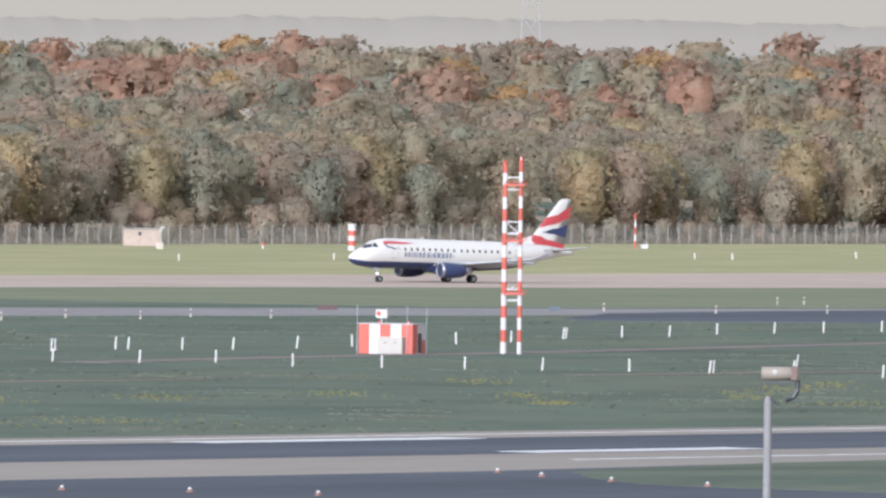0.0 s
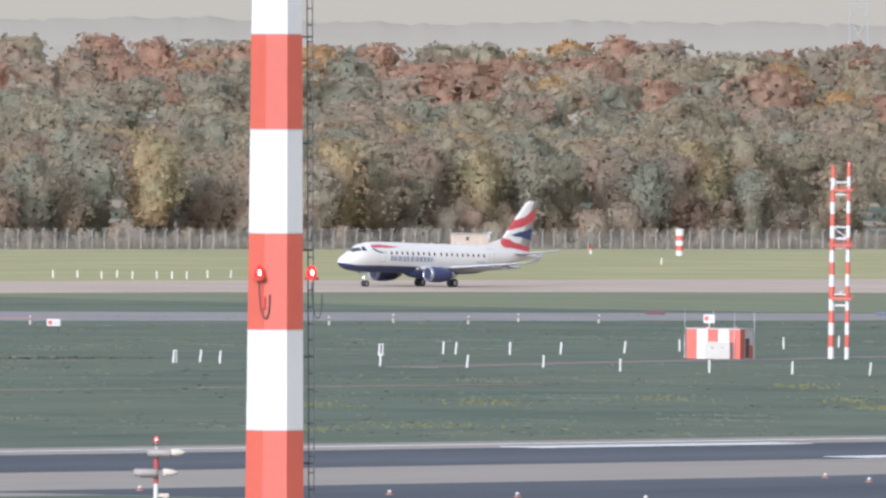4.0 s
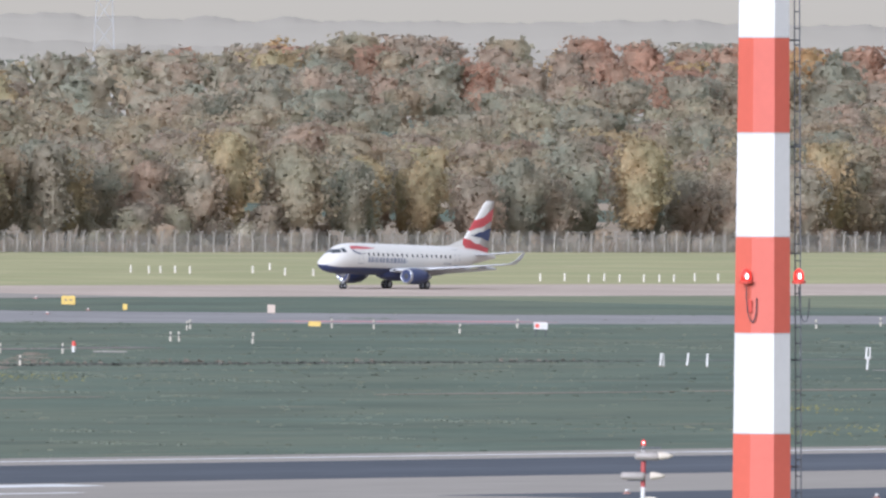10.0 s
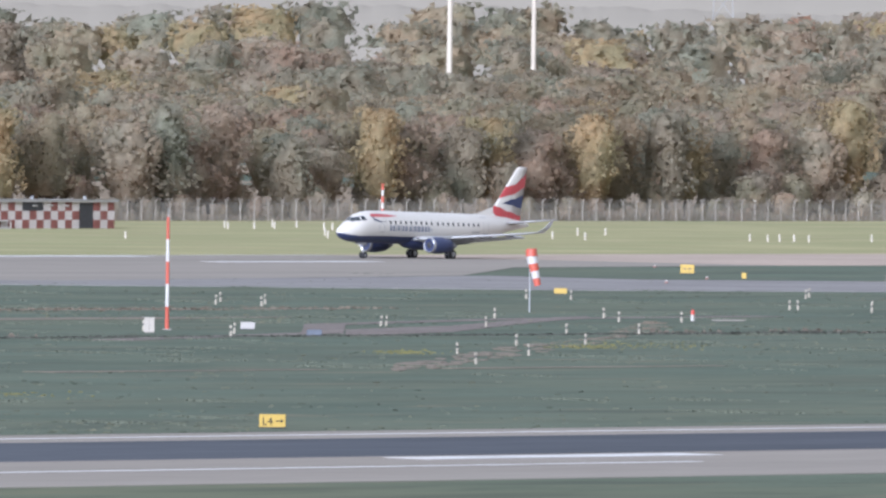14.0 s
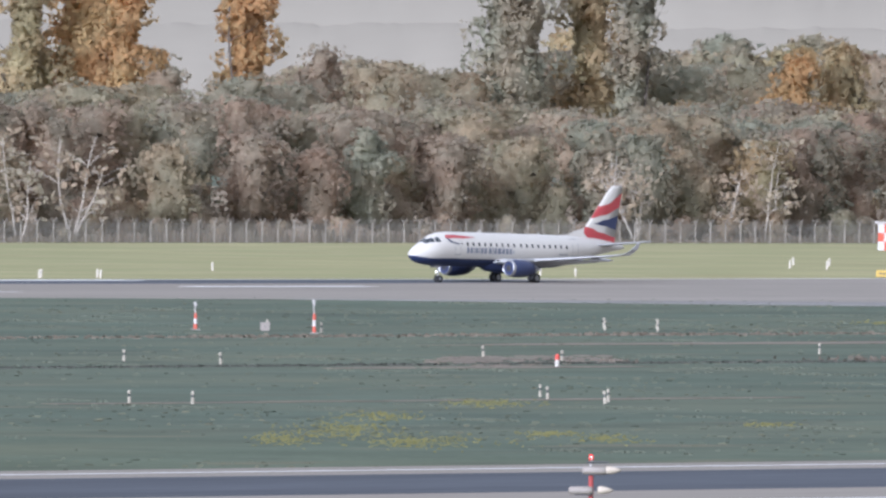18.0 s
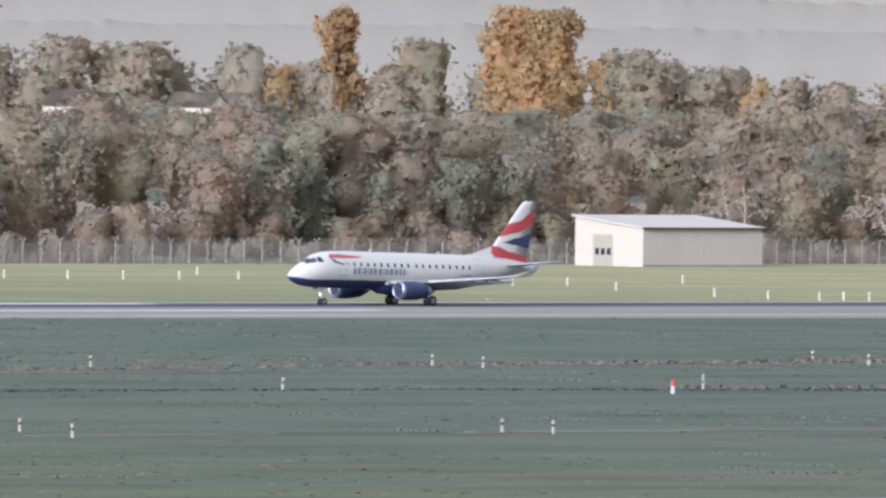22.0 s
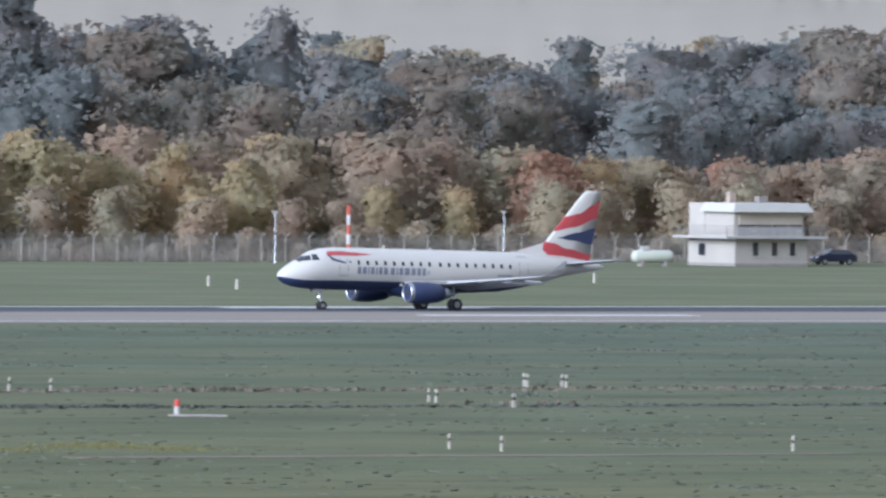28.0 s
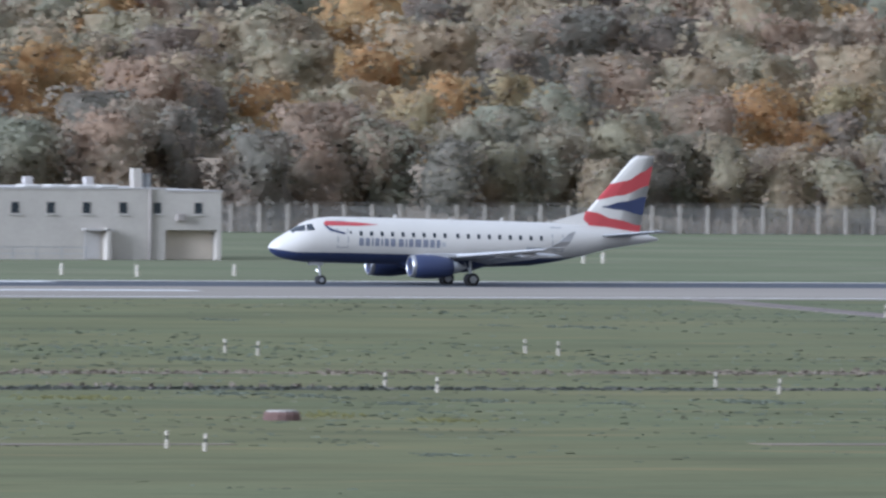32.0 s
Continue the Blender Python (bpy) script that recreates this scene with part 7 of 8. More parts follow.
def build_station():
    ob = thing("station_building", "white two-storey field station with balcony and thick pale roof", "building", pose(853.0, 1376, 0))
    w, d = 8.0, 8.4
    part("ground_floor", Geo().box(0, 0, 0, w, d, 2.65), RENDER_WHITE, ob)
    part("plinth", Geo().box(-0.03, -0.03, 0, w + 0.03, d, 0.3), CONCRETE, ob)
    for x in (1.9, 4.0, 6.0):
        window_unit(ob, x, 0.95, x + 0.75, 2.35, 0.0)
    side_window(ob, 5.2, 1.0, 6.6, 2.2, 0.0)
    bal = part("balcony", Geo().box(-1.6, -1.1, 2.65, w + 1.7, d + 0.3, 2.85), GREY_CLAD, ob, "grey balcony slab with railing")
    for i in range(13):
        part("rail_post", Geo().box(-1.55 + i * 0.93, -1.06, 2.85, -1.5 + i * 0.93, -1.01, 3.85), STEEL, bal)
    for z in (3.2, 3.5, 3.8):
        part("rail", Geo().box(-1.58, -1.07, z, w + 1.68, -1.02, z + 0.05).box(-1.58, -1.07, z, -1.53, d, z + 0.05), STEEL, bal)
    up = part("upper_floor", Geo().box(0.1, 0.35, 2.85, w - 0.25, d - 0.1, 5.2), RENDER_WHITE, ob)
    part("upper_panel", Geo().box(0.6, 0.22, 3.95, w - 0.4, 0.36, 5.2), CREAM, up, "cream wall panel under the roof")
    part("glass_band", Geo().box(0.6, 0.28, 3.72, w - 0.4, 0.36, 3.95), GLASS, up)
    for x in (2.4, 4.2, 6.0):
        part("mullion", Geo().box(x, 0.2, 3.7, x + 0.1, 0.3, 3.97), RENDER_WHITE, up)
    part("parapet", Geo().box(0.3, 0.2, 2.85, w - 0.3, 0.34, 3.72), GREY_CLAD, up)
    part("rear_tower", Geo().box(0.05, 5.6, 2.85, 3.2, d, 5.95), RENDER_WHITE, ob)
    g = Geo()
    g.add([(-0.55, -0.6, 5.15), (w + 0.45, -0.6, 5.15), (w + 0.45, 5.6, 5.15), (-0.55, 5.6, 5.15), (-0.15, -0.2, 6.0), (w - 0.1, -0.2, 6.0), (w - 0.1, 5.3, 6.0), (-0.15, 5.3, 6.0)], [(3, 2, 1, 0), (4, 5, 6, 7), (0, 1, 5, 4), (1, 2, 6, 5), (2, 3, 7, 6), (3, 0, 4, 7)])
    part("roof", g, WHITE_PAINT, ob, "thick pale sloping roof edge")
    part("chimney", Geo().box(1.2, 3.0, 5.9, 1.9, 3.6, 7.0), BRICKWORK, ob)
    part("chimney", Geo().box(4.6, 3.2, 5.9, 5.6, 4.0, 6.6), CONCRETE, ob)
    part("wall_lamp", Geo().box(1.0, -1.15, 3.3, 1.7, -1.08, 3.45).box(6.0, -1.15, 3.3, 6.7, -1.08, 3.45), WHITE_PAINT, ob)
    tank = thing("gas_tank", "pale green cylindrical gas tank on feet", "tank", pose(843.9, 1376, 0, 0, 0, -10))
    part("vessel", Geo().turned([(-2.1, 0.1), (-2.05, 0.35), (-1.9, 0.52), (-1.6, 0.6), (1.6, 0.6), (1.9, 0.52), (2.05, 0.35), (2.1, 0.1)], (0, 0, 0.95), "x", 20), material("pale_green_paint", (0.44, 0.45, 0.37), 0.4, vary=0.06), tank, smooth=True)
    for x in (-1.2, 1.2):
        part("foot", Geo().box(x - 0.15, -0.4, 0, x + 0.15, 0.4, 0.5), CONCRETE, tank)
    part("dome", Geo().box(-1.2, -0.3, 1.45, -0.4, 0.3, 1.9, bevel=0.06), GREY_CLAD, tank)


def build_hall():
    ob = thing("white_hall", "long white two-storey hall with small windows and garage", "building", pose(419.5, 1260, 0))
    w, d, h = 30.0, 14.0, 5.5
    g = Geo().box(0, 0, 0, 25.4, d, h).box(25.4, 0, 2.35, w, d, h - 0.15).box(25.4, 0.9, 0, w - 0.35, d, 2.35).box(w - 0.35, 0, 0, w, d, 2.35)
    part("wall", g, RENDER_WHITE, ob)
    part("parapet", Geo().box(-0.05, -0.06, h, 25.4, d, h + 0.12), GREY_CLAD, ob)
    part("parapet", Geo().box(25.4, -0.06, h - 0.15, w + 0.05, d, h - 0.05), GREY_CLAD, ob)
    for x in (4.0, 7.0, 10.0, 13.0, 15.95, 18.9, 21.9, 24.7, 28.1):
        window_unit(ob, x - 0.4, 3.55, x + 0.4, 4.55, 0.0)
    part("garage_door", Geo().box(25.6, 0.85, 0.05, w - 0.5, 0.9, 2.3), CREAM, ob, "pale garage door in a recess")
    door = part("entrance", Geo().box(18.7, -0.04, 0.1, 20.0, 0.0, 2.2), GREY_CLAD, ob)
    part("canopy", Geo().box(18.5, -0.9, 2.3, 20.8, 0.0, 2.42), GREY_CLAD, door)
    part("porch_wall", Geo().box(20.3, -0.9, 0, 20.6, 0.0, 2.5), RENDER_WHITE, door)
    part("downpipe", Geo().rod((24.1, -0.12, 0), (24.1, -0.12, h), 0.14, n=8), CONCRETE, ob)
    part("chimney", Geo().box(23.4, 2.0, h, 24.1, 2.8, h + 1.6), RENDER_WHITE, ob)
    part("roof_cowl", Geo().turned([(h, 0.4), (h + 1.1, 0.4), (h + 1.2, 0.5)], (24.8, 3.0, 0), n=10), STEEL, ob)
    for x in (14.0, 16.2, 18.4, 20.3):
        part("skylight", Geo().box(x, 0.8, h + 0.1, x + 1.5, 3.0, h + 0.32, bevel=0.08), WHITE_PAINT, ob)
    for x in (12.0, 20.5, 15.5):
        part("roof_vent", Geo().box(x, 5.0, h + 0.1, x + 0.7, 5.7, h + 0.9, bevel=0.05), GREY_CLAD, ob)
    part("air_unit", Geo().box(26.2, -0.5, 3.05, 26.9, 0.0, 3.6, bevel=0.03), CONCRETE, ob)
    rail = thing("yard_railing", "thin grey railing before the white hall", "railing", pose(419.5, 1257.6, 0))
    for i in range(10):
        part("post", Geo().box(2 * i, -0.03, 0, 2 * i + 0.06, 0.03, 1.05), STEEL, rail)
    part("rail", Geo().box(0, -0.03, 1.0, 18.06, 0.03, 1.06).box(0, -0.02, 0.5, 18.06, 0.02, 0.54), STEEL, rail)


def car(x, y, turn, mat, label):
    ob = thing("car", label, "car", pose(x, y, 0.02, 0, 0, turn))
    side = [(-2.1, 0.35), (-2.1, 0.75), (-1.95, 0.95), (-1.75, 1.0), (-1.25, 1.42), (0.35, 1.46), (1.05, 1.02), (1.9, 0.88), (2.1, 0.68), (2.1, 0.35)]
    g, n = Geo(), len(side)
    v = [(a, s * (0.82 if b < 1.1 else 0.64), b) for s in (-1, 1) for a, b in side]
    g.add(v, [tuple(range(n)), tuple(range(2 * n - 1, n - 1, -1))] + [(i, n + i, n + (i + 1) % n, (i + 1) % n) for i in range(n)])
    part("body", g, mat, ob)
    for s in (-1, 1):
        part("side_glass", Geo().add([(-1.35, s * 0.83, 1.0), (0.75, s * 0.83, 1.02), (0.3, s * 0.68, 1.4), (-1.1, s * 0.68, 1.38)], [(0, 1, 2, 3)]), GLASS, ob)
        for a in (-1.3, 1.3):
            wheel = part("wheel", Geo().turned([(-0.1, 0.2), (-0.11, 0.3), (0.11, 0.3), (0.1, 0.2)], (a, s * 0.76, 0.3), "y", 16), TYRE, ob)
            part("rim", Geo().turned([(-0.12, 0.05), (-0.115, 0.19), (0.115, 0.19), (0.12, 0.05)], (a, s * 0.76, 0.3), "y", 12), STEEL, wheel)
    part("windscreen", Geo().add([(0.42, -0.6, 1.44), (0.42, 0.6, 1.44), (1.05, 0.72, 1.05), (1.05, -0.72, 1.05)], [(0, 1, 2, 3)]), GLASS, ob)
    part("headlight", Geo().box(2.02, -0.75, 0.62, 2.12, -0.4, 0.76).box(2.02, 0.4, 0.62, 2.12, 0.75, 0.76), WHITE_PAINT, ob)
    part("bumper", Geo().box(-2.14, -0.8, 0.3, 2.14, 0.8, 0.5, bevel=0.05), DARK_STEEL, ob)


def build_small_fence_things():
    car(1443.5, 1381, 8, material("car_white", (0.55, 0.55, 0.54), 0.25), "white car parked by the fence")
    car(1035.5, 1389, 170, material("car_blue", (0.02, 0.03, 0.06), 0.2), "dark blue car parked by the fence")
    car(871.5, 1388, 175, material("car_navy", (0.015, 0.02, 0.045), 0.2), "dark car parked beside the station")
    banded_mast(981, 1289.6, 5.6, 0.23, 5, "red and white banded post with side lamps", ((1.9, 0.5), (3.6, 0.5)))
    banded_mast(817.8, 1388, 5.5, 0.22, 6, "red and white banded post by the fence")
    banded_mast(831.3, 1378, 1.8, 0.16, 3, "short red and white post with a white cap", ((0.9, 0.3),))
    banded_mast(834.0, 1378, 1.6, 0.16, 3, "short red and white post with a white cap", ((0.7, 0.3),))
    for x, y, w in ((831.6, 1389, 1.0), (833.0, 1389.5, 0.9), (829.8, 1389, 0.8), (956.7, 1391, 0.8)):
        box_thing("white_box", x, y, w, 0.6, 0.95, WHITE_PAINT, "small white equipment box by the fence", "box")
    for x, y, h in ((836, 1390, 4.9), (957.4, 1391.5, 2.4), (811, 1390, 4.8), (717, 1390, 3.0), (745, 1391, 2.6)):
        post = thing("lamp_post", "slim grey lamp post by the fence", "lamp post", pose(x, y, 0, 0, 0, -31))
        part("post", Geo().rod((0, 0, 0), (0, 0, h), 0.09, 0.06, 8), STEEL, post)
        part("head", Geo().box(-0.35, -0.1, h - 0.05, 0.2, 0.1, h + 0.08, bevel=0.02), GREY_CLAD, post)
    ob = box_thing("white_container", 728.4, 1387, 5.2, 2.6, 2.95, GREY_CLAD, "pale grey equipment container by the fence", "container", 12)
    part("panel", Geo().box(0.9, -1.33, 1.0, 1.8, -1.3, 2.4), WHITE_PAINT, ob)
    mast = thing("wind_mast", "thin red mast with a white hub and side arm", "mast", pose(722, 1392, 0, 0, 0, -27.5))
    part("pole", Geo().rod((0, 0, 0), (0, 0, 9.2), 0.1, 0.07, 8), CHECK_RED, mast)
    part("arm", Geo().rod((0, 0, 9.2), (2.8, 0, 9.35), 0.06, 0.04, 6).rod((0, 0, 8.2), (0.5, 0, 8.2), 0.05, n=6), CHECK_RED, mast)
    part("hub", Geo().turned([(8.95, 0.1), (9.05, 0.3), (9.35, 0.3), (9.45, 0.1)], n=12), WHITE_PAINT, mast)
    # second mast group and huts in the west
    b = 35.2
    mast = thing("triple_mast", "red and white triple-column antenna mast with cross frames", "mast", pose(919.3, 1303.8, 0, 0, 0, -b))
    for x, h, k in ((-0.62, 11.5, 12), (0.12, 13.4, 14), (0.78, 13.5, 14)):
        banded(mast, x, 0, 0, h, 0.24, 0.22, k, k % 2 == 1, name="column_band")
    for z in (2.4, 4.2, 6.2, 8.0, 9.6, 11.0, 12.4):
        part("cross_frame", Geo().box(-0.62, -0.05, z, 0.78, 0.05, z + 0.13), MAST_WHITE, mast)
    for z in (7.6, 12.0):
        part("platform", Geo().box(-0.4, -0.5, z, 1.2, 0.3, z + 0.08), MAST_RED, mast)
    drum = thing("striped_drum", "round equipment drum in red and white stripes", "drum", pose(907.3, 1297.4, 0))
    n = 10
    for i in range(n):
        a0, a1 = 6.2832 * i / n, 6.2832 * (i + 1) / n
        pts = [(1.15 * math.cos(a0 + (a1 - a0) * k / 3), 1.15 * math.sin(a0 + (a1 - a0) * k / 3)) for k in range(4)]
        part("stripe", Geo().slab([(0, 0)] + pts, 0, 2.45), MAST_RED if i % 2 == 0 else MAST_WHITE, drum)
    part("lid", Geo().turned([(2.45, 1.2), (2.52, 1.2), (2.6, 0.4)], n=20), MAST_WHITE, drum)
    hut = thing("chequered_box_hut", "small chequered equipment hut beside the mast", "hut", pose(911.2, 1298, 0, 0, 0, -b + 8))
    part("wall", Geo().box(-1.7, -1.0, 0, 1.7, 1.0, 2.3), RENDER_WHITE, hut)
    for i in range(4):
        for j in range(2):
            part("check_panel", Geo().box(-1.7 + 0.85 * i, -1.03, 1.15 * j, -0.85 + 0.85 * i, -1.0, 1.15 * (j + 1)), (GREY_CLAD, CHECK_RED)[(i + j) % 2] if i != 1 else RENDER_WHITE, hut)
    part("cabinet", Geo().box(-0.3, -1.6, 0, 1.0, -1.05, 1.3, bevel=0.03), CONCRETE, hut)
    part("roof", Geo().box(-1.75, -1.05, 2.3, 1.75, 1.05, 2.38), GREY_CLAD, hut)
    # chequered hut in the field
    hut = thing("chequered_hut", "weathered red and white chequered hut with flat overhanging roof", "hut", pose(677.3, 907.9, 0, 0, 0, -36.7 - 13))
    w, d, h = 6.1, 4.4, 2.55
    part("wall", Geo().box(-w / 2, -d / 2, 0, w / 2, d / 2, h), RENDER_WHITE, hut)
    stained = (material("stained_white", (0.37, 0.34, 0.30), 0.8, vary=0.3, scale=0.7), CHECK_RED, GREY_CLAD)
    c = w / 8
    for i in range(8):
        for j, (z0, z1) in enumerate(((0, 0.85), (0.85, 1.75), (1.75, h))):
            k = 1 if (i + j) % 2 == 1 else 0
            if i < 2 and j == 0:
                k = 2
            part("check_panel", Geo().box(-w / 2 + c * i, -d / 2 - 0.03, z0, -w / 2 + c * (i + 1), -d / 2, z1), stained[k], hut)
    part("side_face", Geo().box(w / 2, -d / 2, 0, w / 2 + 0.03, d / 2, h), GREY_CLAD, hut)
    part("side_door", Geo().box(w / 2 + 0.02, -1.2, 0.05, w / 2 + 0.06, 0.0, 2.1), DARK_STEEL, hut)
    for x0, x1 in ((-2.35, -1.85), (-0.75, -0.05)):
        window_unit(hut, x0, 1.05, x1, 2.0, -d / 2 - 0.04)
    part("roof", Geo().box(-w / 2 - 0.5, -d / 2 - 0.5, h, w / 2 + 0.35, d / 2 + 0.4, h + 0.14), WHITE_PAINT, hut)
    part("roof_felt", Geo().box(-w / 2 - 0.4, -d / 2 - 0.4, h + 0.14, w / 2 + 0.3, d / 2 + 0.35, h + 0.24), DARK_STEEL, hut)
    beacon(hut, -0.2, -0.6, h + 0.28, 0.8)
    part("plinth", Geo().box(-w / 2 - 0.06, -d / 2 - 0.07, 0, w / 2 + 0.07, d / 2, 0.2), CONCRETE, hut)


build_chequered_building()
build_shed()
build_tower_hut()
build_station()
build_hall()
build_small_fence_things()


# ---- the distance ----
def build_distance():
    def ground_at(b, d):
        return rise(d * math.sin(radians(b)), d * math.cos(radians(b)))

    PALE = material("distant_white", (0.50, 0.45, 0.37), 0.8, vary=0.05, scale=0.1)
    for i, (b, d, h, r) in enumerate(((49.21, 2740, 46, 0.43), (49.49, 2770, 45, 0.38), (38.85, 2150, 34, 0.5))):
        mast = thing("radio_mast", "tall white tubular radio mast with panel antennas above the trees", "mast", at_bearing(b, d, ground_at(b, d)))
        part("tube", Geo().rod((0, 0, 0), (0, 0, h), r * 1.25, r * 0.75, 12), PALE, mast, smooth=False)
        for k in range(6):
            a = k * 1.047
            for z in (h - 6.5, h - 2.5) if i < 2 else (h - 6.2, h - 2.2):
                part("panel_antenna", Geo().box(-0.14, -0.1, 0, 0.14, 0.1, 1.9, bevel=0.03), RENDER_WHITE, mast, at=pose((r + 0.45) * math.cos(a), (r + 0.45) * math.sin(a), z, 0, 0, math.degrees(a)))
        for z in (h - 6.6, h - 4.5, h - 2.6, h - 0.5):
            part("ring", Geo().rod((0, 0, z), (0, 0, z + 0.15), r + 0.55, n=10), STEEL, mast)
        part("tip", Geo().rod((0, 0, h), (0, 0, h + 3), 0.06, 0.03, 6), STEEL, mast)
    # one faint grey for pylons, warehouse walls and tower windows
    FAINT = material("faint_grey", (0.25, 0.245, 0.235), 0.8, vary=0.05, scale=0.1)
    BEIGE = material("distant_beige", (0.29, 0.265, 0.24), 0.85, vary=0.06, scale=0.1)
    mast = thing("floodlight_mast", "tall mast with a white lamp box above the trees", "mast", at_bearing(39.03, 2250, ground_at(39.03, 2250)))
    part("tube", Geo().rod((0, 0, 0), (0, 0, 20.0), 0.3, 0.2, 8), STEEL, mast)
    part("lamp_box", Geo().box(-0.6, -0.5, 19.7, 0.6, 0.5, 21.2, bevel=0.06), PALE, mast)
    for b, d, h, w in ((54.26, 4000, 62, 6.0), (36.93, 3500, 33, 5.5), (50.12, 4150, 55, 6.5), (36.0 - 1.55, 3600, 30, 5)):
        pylon = thing("power_pylon", "pale lattice power pylon in the distance", "pylon", at_bearing(b, d, ground_at(b, d) - 2))
        g = Geo()
        n = 9
        half = lambda k: w * (0.5 - 0.38 * k / n)
        for k in range(n):
            z0, z1, a, c = h * k / n, h * (k + 1) / n, half(k), half(k + 1)
            for sx, sy in ((1, 1), (1, -1), (-1, 1), (-1, -1)):
                g.rod((sx * a, sy * a, z0), (sx * c, sy * c, z1), 0.16, n=4)
            for s in (1, -1):
                g.rod((-a, s * a, z0), (c, s * c, z1), 0.1, n=4)
                g.rod((a, s * a, z0), (-c, s * c, z1), 0.1, n=4)
        part("lattice", g, FAINT, pylon)
        for z, l in ((h * 0.72, 9), (h * 0.84, 7), (h * 0.95, 5)):
            part("cross_arm", Geo().rod((-l, 0, z), (l, 0, z), 0.14, n=4).rod((-l, 0, z), (0, 0, z + 1.5), 0.1, n=4).rod((l, 0, z), (0, 0, z + 1.5), 0.1, n=4), FAINT, pylon)
    for b, d, w, dd, h, floors in ((38.0, 4200, 7, 9, 36, 9), (38.99, 4250, 7.5, 9, 33, 9), (44.14, 4000, 13, 10, 24, 7)):
        ob = thing("tower_block", "pale distant tower block", "building", at_bearing(b, d, ground_at(b, d)))
        part("wall", Geo().box(-w / 2, -dd / 2, 0, w / 2, dd / 2, h), BEIGE, ob)
        part("roof", Geo().box(-w / 2 + 0.5, -dd / 2 + 0.5, h, w / 2 - 0.5, dd / 2 - 0.5, h + 1.2), GREY_CLAD, ob)
        for k in range(floors):
            z = h - 2.6 - 2.9 * k
            for j in range(3):
                x = -w / 2 + w * (0.12 + 0.3 * j)
                part("window", Geo().box(x, -dd / 2 - 0.05, z, x + w * 0.2, -dd / 2 + 0.02, z + 1.3), FAINT, ob)
    for b0, w, h in ((36.97, 27, 12.9), (37.46, 27, 11.6), (35.95, 11, 12.9)):
        d = 3300
        ob = thing("warehouse", "distant long white warehouse among trees", "warehouse", at_bearing(b0, d, ground_at(b0, d), 20))
        # walls are dulled so that mainly the roof edge stands out
        part("wall", Geo().box(-w / 2, -10, 0, w / 2, 10, h), FAINT, ob)
        part("roof", Geo().box(-w / 2 - 0.3, -10.3, h - 0.5, w / 2 + 0.3, 10.3, h + 0.6), ROOF_PALE, ob)
        for k in range(4):
            part("bay_door", Geo().box(-w / 2 + w * (0.06 + 0.24 * k), -10.06, h - 4.5, -w / 2 + w * (0.2 + 0.24 * k), -9.98, h - 1.6), GREY_CLAD, ob)
    for b, s in ((40.35, 1.0), (40.42, 0.8), (40.76, 0.95), (40.86, 0.95)):
        d = 3000
        ob = thing("house", "distant white gabled house among trees", "house", at_bearing(b, d, ground_at(b, d), 40))
        w, h = 2.0 * s, 13.6 + 1.2 * s
        part("wall", Geo().add([(-w, -6, 0), (w, -6, 0), (w, -6, h - w), (0, -6, h + 0.4), (-w, -6, h - w), (-w, 6, 0), (w, 6, 0), (w, 6, h - w), (0, 6, h + 0.4), (-w, 6, h - w)], [(0, 1, 2, 3, 4), (9, 8, 7, 6, 5), (0, 4, 9, 5), (1, 6, 7, 2)]), PALE, ob)
        part("roof", Geo().add([(-w - 0.3, -6.3, h - w - 0.2), (0, -6.3, h + 0.6), (0, 6.3, h + 0.6), (-w - 0.3, 6.3, h - w - 0.2)], [(0, 1, 2, 3), (3, 2, 1, 0)]).add([(w + 0.3, -6.3, h - w - 0.2), (0, -6.3, h + 0.6), (0, 6.3, h + 0.6), (w + 0.3, 6.3, h - w - 0.2)], [(0, 1, 2, 3), (3, 2, 1, 0)]), SOIL, ob)
        part("window", Geo().box(-0.5, -6.05, h - 3.2, 0.5, -5.98, h - 2.0), GLASS, ob)


build_distance()


# ---- single trees ----
def tree_kind(seed, height, radius, leaves, form="round", quads=2300, leaf=0.24, low=0.22, limbs=6, bark=None, label="", thick=0.02):
    name = {"column": "poplar", "bush": "bush", "round": "tree"}[form]
    ob = thing(name, label, name if name != "poplar" else "tree", group="trees by the fence")
    limb_frame(ob, bark or BARK, seed, height, radius, 0.8, limbs, thick)
    crown = part("crown", leaf_mesh("crown", crown_cloud(seed, height, radius, quads, leaf, low, form), [LEAVES[leaves]]), [], ob)
    return ob


def plant(kinds, places, seed, s0=0.85, s1=1.2):
    """Copies of the kinds at places; the first of each kind stands at the first places."""
    rng = random.Random(seed)
    for i, (x, y) in enumerate(places):
        s = rng.uniform(s0, s1)
        m = pose(x, y, rise(x, y), 0, 0, rng.uniform(0, 360)) @ Matrix.Diagonal((s * rng.uniform(0.9, 1.1), s * rng.uniform(0.9, 1.1), s, 1))
        k = kinds[i] if i < len(kinds) else rng.choice(kinds)
        if i < len(kinds):
            k.matrix_basis = m
        else:
            ob = copy_thing(k, Matrix())
            ob.matrix_basis = m


def row(x0, x1, y, step, seed):
    rng = random.Random(seed)
    out, x = [], x0
    while x < x1:
        out.append((x + rng.uniform(-1.5, 1.5), y + rng.uniform(-3.5, 3.5)))
        x += step * rng.uniform(0.7, 1.3)
    return out


